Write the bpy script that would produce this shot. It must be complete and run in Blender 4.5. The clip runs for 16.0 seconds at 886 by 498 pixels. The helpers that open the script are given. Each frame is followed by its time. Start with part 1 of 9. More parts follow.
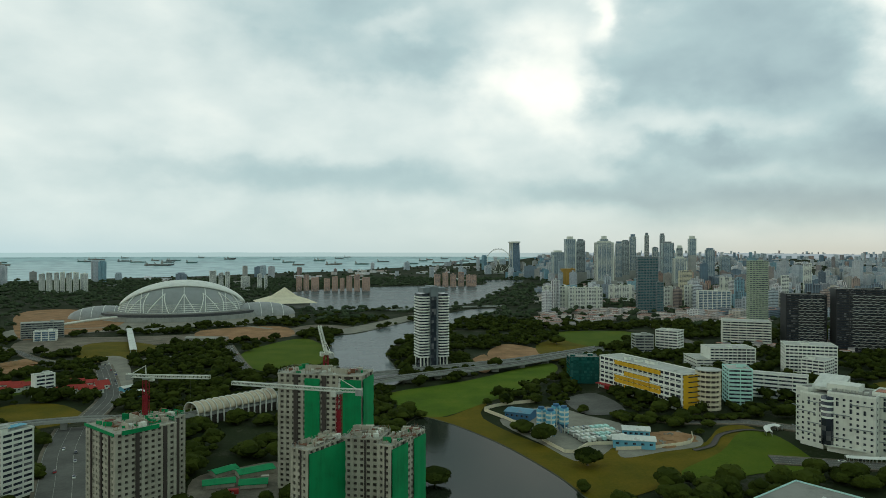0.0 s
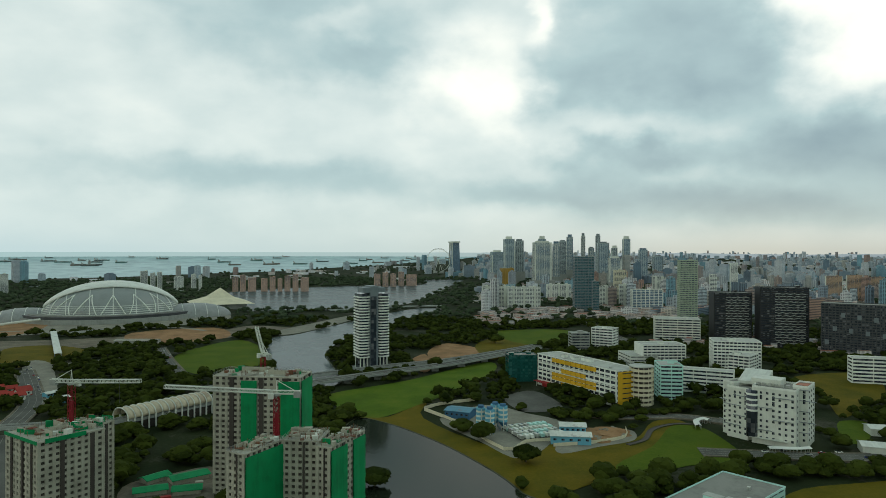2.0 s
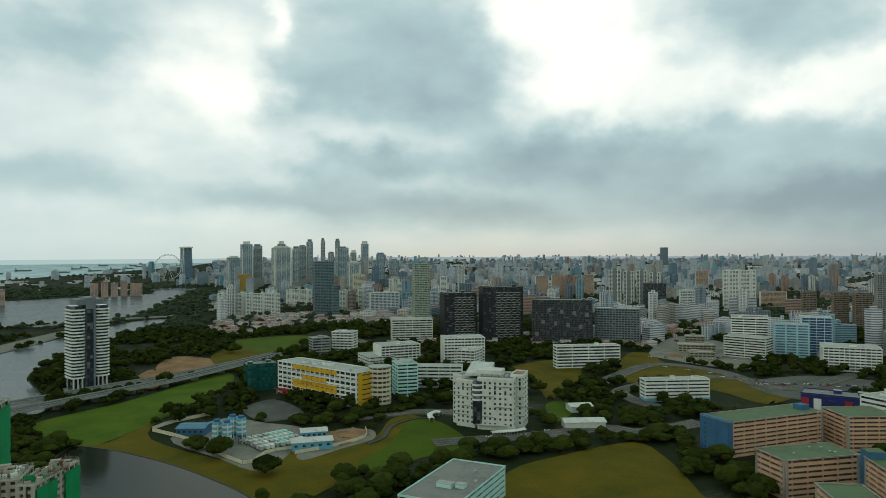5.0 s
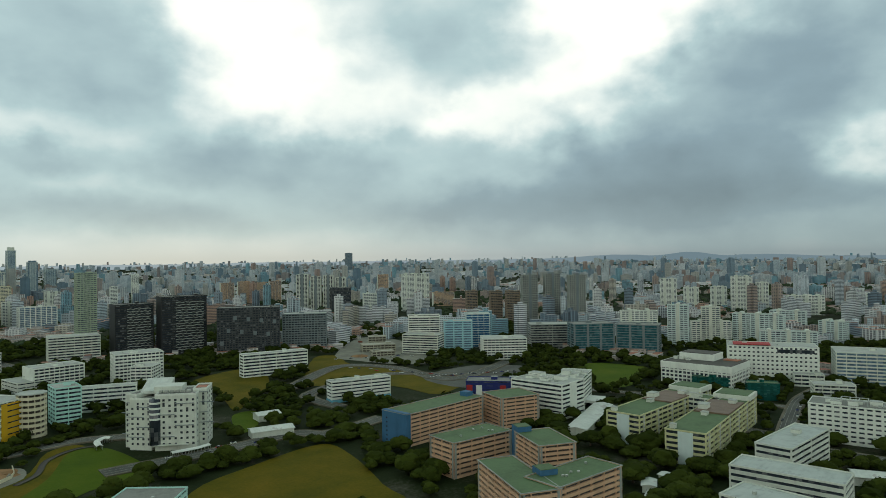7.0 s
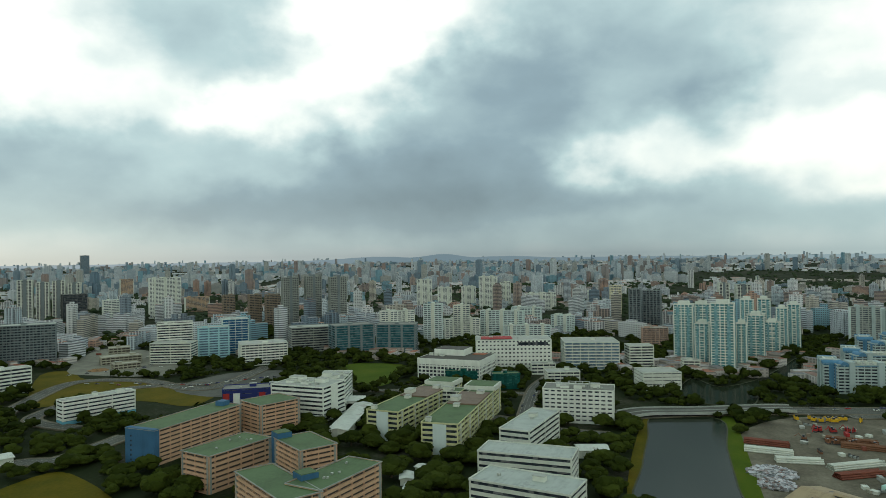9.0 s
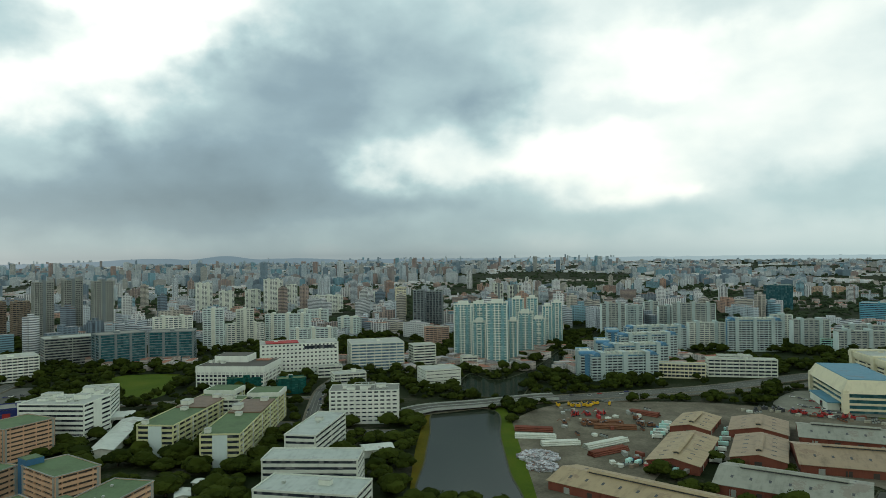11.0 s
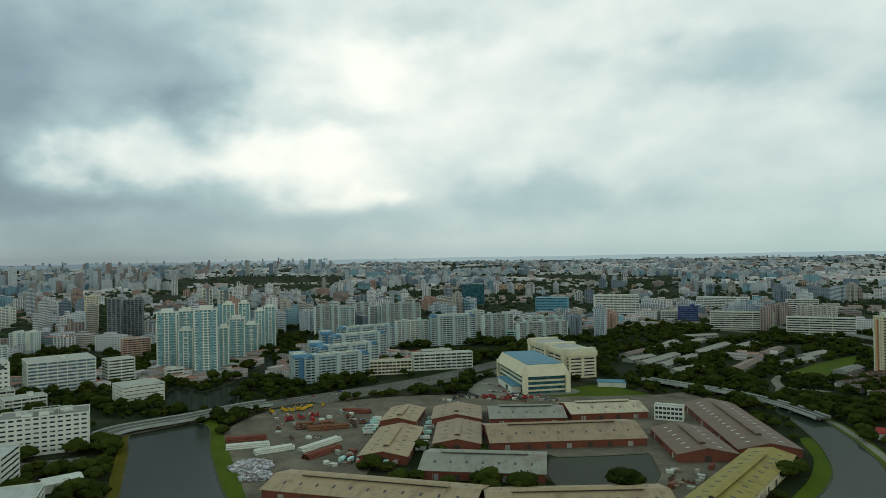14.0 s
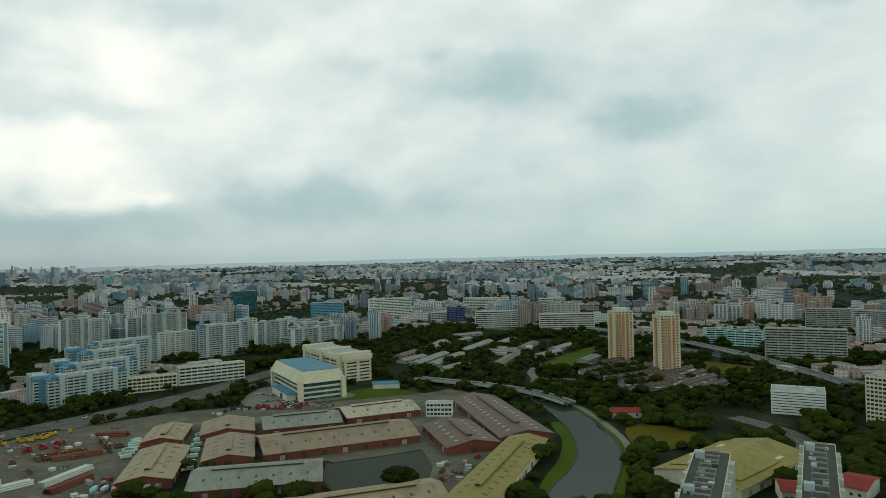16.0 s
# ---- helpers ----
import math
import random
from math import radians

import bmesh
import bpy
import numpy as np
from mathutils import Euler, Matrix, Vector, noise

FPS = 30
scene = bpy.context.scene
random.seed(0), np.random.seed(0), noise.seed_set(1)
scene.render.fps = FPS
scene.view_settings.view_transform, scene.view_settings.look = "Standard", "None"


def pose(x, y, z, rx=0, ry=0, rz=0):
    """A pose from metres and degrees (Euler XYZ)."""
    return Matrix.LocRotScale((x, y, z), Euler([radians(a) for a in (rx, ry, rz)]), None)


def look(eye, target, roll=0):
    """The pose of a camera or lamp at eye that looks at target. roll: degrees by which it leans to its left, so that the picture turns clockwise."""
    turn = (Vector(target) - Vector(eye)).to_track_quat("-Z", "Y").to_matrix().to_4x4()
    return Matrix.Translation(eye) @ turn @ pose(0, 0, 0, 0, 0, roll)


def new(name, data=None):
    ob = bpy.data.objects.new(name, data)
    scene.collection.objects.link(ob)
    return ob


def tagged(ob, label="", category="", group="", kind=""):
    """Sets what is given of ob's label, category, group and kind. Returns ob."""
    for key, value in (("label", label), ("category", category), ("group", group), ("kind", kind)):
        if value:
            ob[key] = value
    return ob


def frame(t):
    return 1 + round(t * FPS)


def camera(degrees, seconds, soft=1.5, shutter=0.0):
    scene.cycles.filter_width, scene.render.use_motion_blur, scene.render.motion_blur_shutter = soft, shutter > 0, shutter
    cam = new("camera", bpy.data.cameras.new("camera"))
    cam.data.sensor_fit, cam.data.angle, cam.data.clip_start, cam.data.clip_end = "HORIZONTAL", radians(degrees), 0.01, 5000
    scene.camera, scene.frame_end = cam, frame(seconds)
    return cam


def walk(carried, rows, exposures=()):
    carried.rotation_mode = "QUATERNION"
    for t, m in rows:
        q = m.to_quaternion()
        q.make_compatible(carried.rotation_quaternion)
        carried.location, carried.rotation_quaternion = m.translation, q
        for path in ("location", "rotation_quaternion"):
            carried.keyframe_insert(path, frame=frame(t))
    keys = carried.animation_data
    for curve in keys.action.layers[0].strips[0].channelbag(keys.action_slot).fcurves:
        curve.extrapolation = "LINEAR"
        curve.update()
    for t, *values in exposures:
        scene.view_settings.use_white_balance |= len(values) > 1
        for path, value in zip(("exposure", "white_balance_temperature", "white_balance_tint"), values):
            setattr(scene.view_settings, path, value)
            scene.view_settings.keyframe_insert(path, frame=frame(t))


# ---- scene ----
EYE = (0.0, 0.0, 130.0)
# seconds, heading, pitch, roll
TURNS = (
    (0.0, 0.00, -0.05, 0.10),
    (0.5, -1.07, -0.06, 0.18),
    (1.0, -2.18, -0.06, 0.21),
    (1.5, -3.46, -0.06, 0.21),
    (2.0, -5.02, -0.06, 0.17),
    (2.5, -6.94, -0.01, 0.07),
    (3.0, -9.52, 0.15, -0.12),
    (3.5, -12.67, 0.19, -0.16),
    (4.0, -16.59, 0.24, -0.20),
    (4.5, -21.23, 0.28, -0.25),
    (5.0, -26.60, 0.33, -0.29),
    (5.5, -32.67, 0.37, -0.34),
    (6.0, -39.08, 0.53, -0.53),
    (6.5, -46.05, 0.58, -0.66),
    (7.0, -52.42, 0.58, -0.77),
    (7.5, -58.86, 0.57, -0.90),
    (8.0, -63.67, 0.55, -1.01),
    (8.5, -68.22, 0.52, -1.01),
    (9.0, -72.26, 0.49, -0.85),
    (9.5, -76.39, 0.48, -0.81),
    (10.0, -80.86, 0.47, -0.76),
    (10.5, -85.47, 0.46, -0.72),
    (11.0, -89.99, 0.45, -0.68),
    (11.5, -94.21, 0.44, -0.63),
    (12.0, -98.21, 0.41, -0.53),
    (12.5, -102.39, 0.42, -0.59),
    (13.0, -106.14, 0.43, -0.72),
    (13.5, -110.10, 0.41, -0.86),
    (14.0, -113.70, 0.38, -1.00),
    (14.5, -117.51, 0.35, -1.16),
    (15.0, -121.31, 0.33, -1.33),
    (15.5, -126.69, 0.35, -1.43),
    (16.0, -132.42, 0.41, -1.41),
)
cam = camera(66.0, 16.0, soft=0.6)
walk(cam, [(t, pose(*EYE, 90, 0, y_) @ pose(0, 0, 0, p, 0, r_)) for t, y_, p, r_ in TURNS], [(0.0, -0.05, 6450, 3.0), (6.5, -0.05, 6450, 3.0), (8.5, 0.08, 6450, 3.0), (11.5, 0.08, 6450, 3.0), (12.7, -0.1, 6450, 3.0), (16.0, -0.1, 6450, 3.0)])
# cloud banks and breaks: heading to the right, height, half widths (degrees), weight
BANKS_SOUTH = (
    (-7.5, 18.8, 10.0, 3.6, -0.23),
    (1.5, 15.6, 4.5, 1.8, -0.16),
    (22.5, 17.2, 8.6, 4.0, -0.25),
    (14.0, 12.8, 3.0, 2.0, -0.16),
    (22.3, 12.4, 3.2, 1.8, -0.15),
    (30.5, 10.6, 5.0, 4.2, -0.15),
    (20.6, 7.2, 5.4, 1.2, -0.33),
    (15.6, 4.6, 8.0, 1.0, -0.22),
    (27.0, 3.4, 8.0, 1.4, -0.24),
    (-9.0, 6.1, 11.0, 1.2, -0.20),
    (4.0, 4.6, 7.0, 0.9, -0.08),
    (-27.0, 5.6, 6.0, 1.0, -0.06),
    (-24.0, 4.6, 14.0, 4.0, -0.05),
    (38.0, 7.4, 7.0, 2.0, -0.34),
    (33.0, 2.8, 8.0, 1.4, -0.16),
    (53.4, 17.2, 6.4, 4.2, -0.20),
    (50.0, 8.7, 6.5, 1.3, -0.20),
    (51.5, 4.6, 9.0, 2.0, -0.24),
)
BANKS_NORTH = (
    (64.6, 9.2, 6.6, 3.6, -0.33),
    (71.5, 6.4, 8.0, 2.2, -0.27),
    (60.0, 2.8, 13.0, 2.0, -0.28),
    (76.0, 14.0, 6.5, 4.2, -0.24),
    (86.5, 15.8, 12.0, 4.6, -0.30),
    (94.6, 11.2, 3.6, 2.2, -0.26),
    (79.0, 9.4, 6.0, 2.0, -0.18),
    (78.0, 5.6, 8.0, 2.0, -0.23),
    (82.0, 2.8, 16.0, 2.2, -0.29),
    (92.0, 5.0, 6.0, 0.9, -0.16),
    (105.0, 11.5, 3.8, 1.2, -0.13),
    (113.0, 18.6, 4.0, 1.4, -0.12),
    (136.0, 13.8, 8.5, 1.9, -0.16),
    (150.0, 10.4, 4.2, 1.3, -0.14),
    (122.0, 4.2, 8.0, 1.4, -0.18),
    (138.0, 4.0, 22.0, 3.0, -0.06),
    (164.0, 18.8, 4.0, 1.8, -0.16),
    (104.0, 2.4, 9.0, 1.4, -0.14),
)
BREAKS = (
    (6.6, 14.6, 4.6, 3.2, 0.19),
    (10.5, 11.4, 3.0, 2.2, 0.14),
    (-4.0, 17.8, 2.4, 1.1, 0.14),
    (12.6, 19.2, 1.5, 1.9, 0.26),
    (31.8, 19.4, 2.4, 2.0, 0.22),
    (37.8, 16.0, 4.6, 5.6, 0.34),
    (46.3, 14.6, 3.0, 2.6, 0.13),
    (57.8, 11.8, 5.4, 2.0, 0.34),
    (64.5, 17.6, 4.6, 4.6, 0.34),
    (71.0, 18.6, 5.0, 2.4, 0.24),
    (26.4, 7.8, 2.4, 1.8, 0.06),
    (85.6, 7.4, 3.4, 1.4, 0.22),
    (100.0, 8.0, 7.4, 2.4, 0.14),
    (105.0, 15.2, 5.6, 4.2, 0.18),
    (105.6, 4.9, 3.2, 0.8, 0.20),
    (97.0, 11.6, 3.0, 3.0, 0.12),
    (118.0, 16.0, 10.0, 4.0, 0.10),
    (112.0, 8.6, 12.0, 2.6, 0.09),
)
TRIM_AND_FILL = (
    (140.0, 11.0, 30.0, 16.0, -0.03),
    # unseen bright patch behind the camera, added to light the facades
    (-115.0, 32.0, 45.0, 30.0, 0.24),
)

# ---- light: an overcast sky with thinner patches, and a soft sun behind the cloud ----
def links_of(tree):
    nd, lk = tree.nodes, tree.links

    def math_node(op, a, b=None, c=None, clamp=False):
        n = nd.new("ShaderNodeMath")
        n.operation, n.use_clamp = op, clamp
        for i, v in enumerate((a, b, c)):
            if v is None:
                continue
            if isinstance(v, (int, float)):
                n.inputs[i].default_value = v
            else:
                lk.new(v, n.inputs[i])
        return n.outputs[0]
    return nd, lk, math_node


SUN_HEADING, SUN_HEIGHT = 52.0, 48.0
world = bpy.data.worlds.new("overcast_sky")
scene.world = world
world.use_nodes = True
nd, lk, m_ = links_of(world.node_tree)
nd.clear()
co = nd.new("ShaderNodeTexCoord")


def sky_noise(scale, detail, rough, squash):
    n, mp = nd.new("ShaderNodeTexNoise"), nd.new("ShaderNodeMapping")
    n.inputs["Scale"].default_value, n.inputs["Detail"].default_value, n.inputs["Roughness"].default_value = scale, detail, rough
    mp.inputs["Scale"].default_value = (1, 1, squash)
    lk.new(co.outputs["Generated"], mp.inputs[0])
    lk.new(mp.outputs[0], n.inputs["Vector"])
    return n


warp, puff = sky_noise(10.0, 5.0, 0.5, 1.4), sky_noise(9.0, 5.0, 0.48, 1.9)
broad = sky_noise(2.6, 3.0, 0.5, 2.2)
way = nd.new("ShaderNodeSeparateXYZ")
lk.new(co.outputs["Generated"], way.inputs[0])
shift = nd.new("ShaderNodeSeparateXYZ")
lk.new(warp.outputs["Color"], shift.inputs[0])
heading0 = m_("DEGREES", m_("ARCTAN2", way.outputs[0], way.outputs[1]))
height0 = m_("DEGREES", m_("ARCSINE", way.outputs[2]))
# lumpy edges, flatter towards the horizon
lump_size = m_("MULTIPLY_ADD", m_("MINIMUM", m_("MAXIMUM", height0, 0.0), 12.0), 0.5, 1.6)
heading = m_("ADD", heading0, m_("MULTIPLY", m_("SUBTRACT", shift.outputs[0], 0.5), 13.0))
height = m_("ADD", height0, m_("MULTIPLY", m_("SUBTRACT", shift.outputs[1], 0.5), lump_size))
cover = m_("MULTIPLY_ADD", broad.outputs["Fac"], 0.24, 0.665)
cover = m_("ADD", cover, m_("MULTIPLY_ADD", puff.outputs["Fac"], 0.30, -0.15))
# out of view overhead the deck is thickened to dim the ground
cover = m_("SUBTRACT", cover, m_("MULTIPLY", m_("SMOOTH_MIN", m_("MAXIMUM", m_("SUBTRACT", height0, 24.0), 0.0), 34.0, 8.0), 0.018))
for banks in (BANKS_SOUTH, BANKS_NORTH, BREAKS, TRIM_AND_FILL):
    for a, e, sa, se, weight in banks:
        u = m_("DIVIDE", m_("SUBTRACT", heading, a), sa)
        v = m_("DIVIDE", m_("SUBTRACT", height, e), se)
        r2 = m_("ADD", m_("MULTIPLY", u, u), m_("MULTIPLY", v, v))
        cover = m_("MULTIPLY_ADD", m_("EXPONENT", m_("MULTIPLY", m_("POWER", r2, 1.35), -0.5)), weight, cover)
ramp = nd.new("ShaderNodeValToRGB")
el = ramp.color_ramp.elements
el[0].position, el[0].color = 0.06, (0.175, 0.235, 0.275, 1)
el[1].position, el[1].color = 1.0, (1.20, 1.16, 1.08, 1)
for p, c in ((0.34, (0.28, 0.375, 0.43, 1)), (0.58, (0.50, 0.63, 0.655, 1)), (0.80, (0.83, 0.89, 0.875, 1))):
    e = el.new(p)
    e.color = c
lk.new(m_("MULTIPLY", cover, 1.0, clamp=True), ramp.inputs[0])
# haze towards the horizon: pale over the sea, warm in the west, grey in the north
low = m_("EXPONENT", m_("MULTIPLY", m_("MAXIMUM", height0, 0.0), -0.38))
hz = nd.new("ShaderNodeValToRGB")
he = hz.color_ramp.elements
he[0].position, he[0].color = 0.05, (0.56, 0.72, 0.78, 1)
he[1].position, he[1].color = 0.88, (0.47, 0.63, 0.62, 1)
for p, c in ((0.21, (0.63, 0.72, 0.72, 1)), (0.33, (0.64, 0.62, 0.55, 1)), (0.39, (0.55, 0.55, 0.51, 1)), (0.44, (0.36, 0.40, 0.42, 1)), (0.51, (0.21, 0.265, 0.30, 1)), (0.575, (0.20, 0.255, 0.285, 1)), (0.62, (0.31, 0.39, 0.41, 1)), (0.69, (0.45, 0.55, 0.57, 1)), (0.77, (0.46, 0.59, 0.59, 1))):
    e = he.new(p)
    e.color = c
lk.new(m_("MULTIPLY_ADD", heading0, 1 / 240.0, 50 / 240.0, clamp=True), hz.inputs[0])
mix = nd.new("ShaderNodeMix")
mix.data_type = "RGBA"
lk.new(m_("MULTIPLY", low, 0.85), mix.inputs[0])
lk.new(ramp.outputs[0], mix.inputs[6])
lk.new(hz.outputs[0], mix.inputs[7])
sky = nd.new("ShaderNodeTexSky")
sky.sky_type, sky.sun_disc = "NISHITA", False
sky.sun_elevation, sky.sun_rotation = radians(SUN_HEIGHT), radians(SUN_HEADING)
bg_sky, bg_cloud = nd.new("ShaderNodeBackground"), nd.new("ShaderNodeBackground")
bg_sky.inputs[1].default_value, bg_cloud.inputs[1].default_value = 0.10, 1.0
lk.new(sky.outputs[0], bg_sky.inputs[0])
lk.new(mix.outputs[2], bg_cloud.inputs[0])
both = nd.new("ShaderNodeMixShader")
both.inputs[0].default_value = 0.94
lk.new(bg_sky.outputs[0], both.inputs[1])
lk.new(bg_cloud.outputs[0], both.inputs[2])
lk.new(both.outputs[0], nd.new("ShaderNodeOutputWorld").inputs[0])

sun = new("sun", bpy.data.lights.new("sun", "SUN"))
sun.data.energy, sun.data.angle, sun.data.color = 0.35, radians(25), (1.0, 0.97, 0.92)
ca, sa_ = math.cos(radians(SUN_HEADING)), math.sin(radians(SUN_HEADING))
ch, sh = math.cos(radians(SUN_HEIGHT)), math.sin(radians(SUN_HEIGHT))
sun.matrix_world = look((sa_ * ch * 900, ca * ch * 900, sh * 900 + 130), (0, 0, 130))

# ---- materials ----
MATS = {}


def principled(name, rough=0.7, metal=0.0, spec=0.3):
    mat = bpy.data.materials.new(name)
    mat.use_nodes = True
    nd, lk, m_ = links_of(mat.node_tree)
    bsdf = nd["Principled BSDF"]
    bsdf.inputs["Roughness"].default_value = rough
    bsdf.inputs["Metallic"].default_value = metal
    bsdf.inputs["Specular IOR Level"].default_value = spec
    MATS[name] = mat
    return mat, nd, lk, m_, bsdf


def noise_node(nd, lk, vec, scale, detail=4.0, rough=0.6, stretch=None):
    n = nd.new("ShaderNodeTexNoise")
    n.inputs["Scale"].default_value, n.inputs["Detail"].default_value, n.inputs["Roughness"].default_value = scale, detail, rough
    if stretch:
        mp = nd.new("ShaderNodeMapping")
        mp.inputs["Scale"].default_value = stretch
        lk.new(vec, mp.inputs[0])
        vec = mp.outputs[0]
    lk.new(vec, n.inputs["Vector"])
    return n.outputs["Fac"]


def mix_rgb(nd, lk, fac, a, b, mode="MIX"):
    n = nd.new("ShaderNodeMix")
    n.data_type, n.blend_type = "RGBA", mode
    for i, v in ((0, fac), (6, a), (7, b)):
        if isinstance(v, (int, float)):
            n.inputs[i].default_value = v
        elif isinstance(v, tuple):
            n.inputs[i].default_value = (*v, 1)
        else:
            lk.new(v, n.inputs[i])
    return n.outputs[2]


def ramp_node(nd, lk, fac, stops):
    n = nd.new("ShaderNodeValToRGB")
    el = n.color_ramp.elements
    el[0].position, el[0].color = stops[0][0], (*stops[0][1], 1)
    el[1].position, el[1].color = stops[-1][0], (*stops[-1][1], 1)
    for p, c in stops[1:-1]:
        el.new(p).color = (*c, 1)
    lk.new(fac, n.inputs[0])
    return n.outputs[0]


def bump(nd, lk, bsdf, height, strength, dist):
    b = nd.new("ShaderNodeBump")
    b.inputs["Strength"].default_value, b.inputs["Distance"].default_value = strength, dist
    lk.new(height, b.inputs["Height"])
    lk.new(b.outputs[0], bsdf.inputs["Normal"])


def toned(rgb):
    """Takes a little red and blue out of every outdoor base colour."""
    return (rgb[0] * 0.95, rgb[1], rgb[2] * 0.87)


def paint(name, rgb, rough=0.75, wear=0.35, metal=0.0):
    """Weathered render, concrete or paint: broad stains, rain streaks down the face, fine grain."""
    rgb = toned(rgb)
    mat, nd, lk, m_, bsdf = principled(name, rough, metal)
    geo = nd.new("ShaderNodeNewGeometry")
    vec = geo.outputs["Position"]
    broad = noise_node(nd, lk, vec, 0.09, 3)
    streak = noise_node(nd, lk, vec, 0.5, 4, 0.65, (1, 1, 0.07))
    fine = noise_node(nd, lk, vec, 2.3, 3)
    v = m_("ADD", m_("MULTIPLY", broad, 0.5), m_("ADD", m_("MULTIPLY", streak, 0.35), m_("MULTIPLY", fine, 0.15)))
    dark = tuple(c * (1 - wear) for c in rgb)
    lite = tuple(min(0.9, c * (1 + wear * 0.25)) for c in rgb)
    lk.new(ramp_node(nd, lk, v, [(0.30, dark), (0.52, rgb), (0.72, lite)]), bsdf.inputs["Base Color"])
    bump(nd, lk, bsdf, fine, 0.15, 0.05)
    return mat


def pane(name, dark=(0.020, 0.026, 0.032), lite=(0.16, 0.17, 0.17), share=0.3, rough=0.12, cell=(2.6, 2.6, 3.1)):
    """Window glass; behind some panes hangs a blind."""
    mat, nd, lk, m_, bsdf = principled(name, rough, 0.0, 0.5)
    tc = nd.new("ShaderNodeTexCoord")
    snap = nd.new("ShaderNodeVectorMath")
    snap.operation = "SNAP"
    lk.new(tc.outputs["Object"], snap.inputs[0])
    snap.inputs[1].default_value = cell
    wn = nd.new("ShaderNodeTexWhiteNoise")
    lk.new(snap.outputs[0], wn.inputs["Vector"])
    lk.new(ramp_node(nd, lk, wn.outputs["Value"], [(0.0, dark), (1 - share, tuple(c * 1.6 for c in dark)), (1.0, lite)]), bsdf.inputs["Base Color"])
    return mat


def sheet_roof(name, rgb, rust=(0.16, 0.09, 0.06), rough=0.6, wear=0.4):
    """Ribbed metal roof with lapped sheets, stains and grime."""
    rgb = toned(rgb)
    mat, nd, lk, m_, bsdf = principled(name, rough, 0.0, 0.3)
    tc = nd.new("ShaderNodeTexCoord")
    vec = tc.outputs["Object"]
    broad = noise_node(nd, lk, vec, 0.12, 5, 0.65)
    streak = noise_node(nd, lk, vec, 0.35, 4, 0.6, (1.2, 0.12, 1))
    v = m_("ADD", m_("MULTIPLY", broad, 0.55), m_("MULTIPLY", streak, 0.45))
    base = ramp_node(nd, lk, v, [(0.32, tuple(c * (1 - wear) for c in rgb)), (0.5, rgb), (0.68, tuple(min(0.85, c * 1.12) for c in rgb))])
    rusty = m_("MULTIPLY", m_("GREATER_THAN", noise_node(nd, lk, vec, 0.05, 6, 0.7), 0.6), 0.35)
    lk.new(mix_rgb(nd, lk, rusty, base, rust), bsdf.inputs["Base Color"])
    wv = nd.new("ShaderNodeTexWave")
    wv.inputs["Scale"].default_value = 0.5
    lk.new(vec, wv.inputs[0])
    bump(nd, lk, bsdf, wv.outputs["Fac"], 0.25, 0.06)
    return mat


def land(name, stops, scale=0.03, fine=0.6, rough=0.95, relief=0.3):
    """Grass, soil or paving: patches at two scales with a fine grain."""
    stops = [(p, toned(c)) for p, c in stops]
    mat, nd, lk, m_, bsdf = principled(name, rough, 0.0, 0.1)
    geo = nd.new("ShaderNodeNewGeometry")
    vec = geo.outputs["Position"]
    a = noise_node(nd, lk, vec, scale, 5, 0.6)
    b = noise_node(nd, lk, vec, fine, 4, 0.7)
    v = m_("ADD", m_("MULTIPLY", a, 0.65), m_("MULTIPLY", b, 0.35))
    lk.new(ramp_node(nd, lk, v, stops), bsdf.inputs["Base Color"])
    bump(nd, lk, bsdf, b, relief, 0.4)
    return mat


def water(name, tint, rough=0.08, ripple=0.25, scale=0.22, gloss=0.14, level=False):
    """Murky water: its own dull colour under a partial mirror, broken by ripples."""
    mat, nd, lk, m_, bsdf = principled(name, 0.9, 0.0, 0.0)
    geo = nd.new("ShaderNodeNewGeometry")
    vec = geo.outputs["Position"]
    v = noise_node(nd, lk, vec, 0.012, 4)
    lk.new(ramp_node(nd, lk, v, [(0.3, tuple(c * 0.8 for c in tint)), (0.7, tuple(c * 1.2 for c in tint))]), bsdf.inputs["Base Color"])
    mirror = nd.new("ShaderNodeBsdfGlossy")
    mirror.inputs["Roughness"].default_value = rough
    if level:
        up = nd.new("ShaderNodeCombineXYZ")
        up.inputs[2].default_value = 1.0
        lk.new(up.outputs[0], mirror.inputs["Normal"])
        lk.new(up.outputs[0], bsdf.inputs["Normal"])
    else:
        b = nd.new("ShaderNodeBump")
        b.inputs["Strength"].default_value, b.inputs["Distance"].default_value = ripple, 0.5
        lk.new(noise_node(nd, lk, vec, scale, 5, 0.65), b.inputs["Height"])
        lk.new(b.outputs[0], mirror.inputs["Normal"])
    both = nd.new("ShaderNodeMixShader")
    both.inputs[0].default_value = gloss
    lk.new(bsdf.outputs[0], both.inputs[1])
    lk.new(mirror.outputs[0], both.inputs[2])
    lk.new(both.outputs[0], nd["Material Output"].inputs["Surface"])
    return mat


def foliage(name, dark, lite):
    mat, nd, lk, m_, bsdf = principled(name, 0.9, 0.0, 0.02)
    geo, info = nd.new("ShaderNodeNewGeometry"), nd.new("ShaderNodeObjectInfo")
    big = noise_node(nd, lk, geo.outputs["Position"], 0.04, 3)
    v = m_("ADD", m_("MULTIPLY", geo.outputs["Random Per Island"], 0.45), m_("ADD", m_("MULTIPLY", big, 0.4), m_("MULTIPLY", info.outputs["Random"], 0.25)))
    mid = tuple((a + b) / 2 for a, b in zip(dark, lite))
    lk.new(ramp_node(nd, lk, v, [(0.15, dark), (0.55, mid), (0.95, lite)]), bsdf.inputs["Base Color"])
    return mat


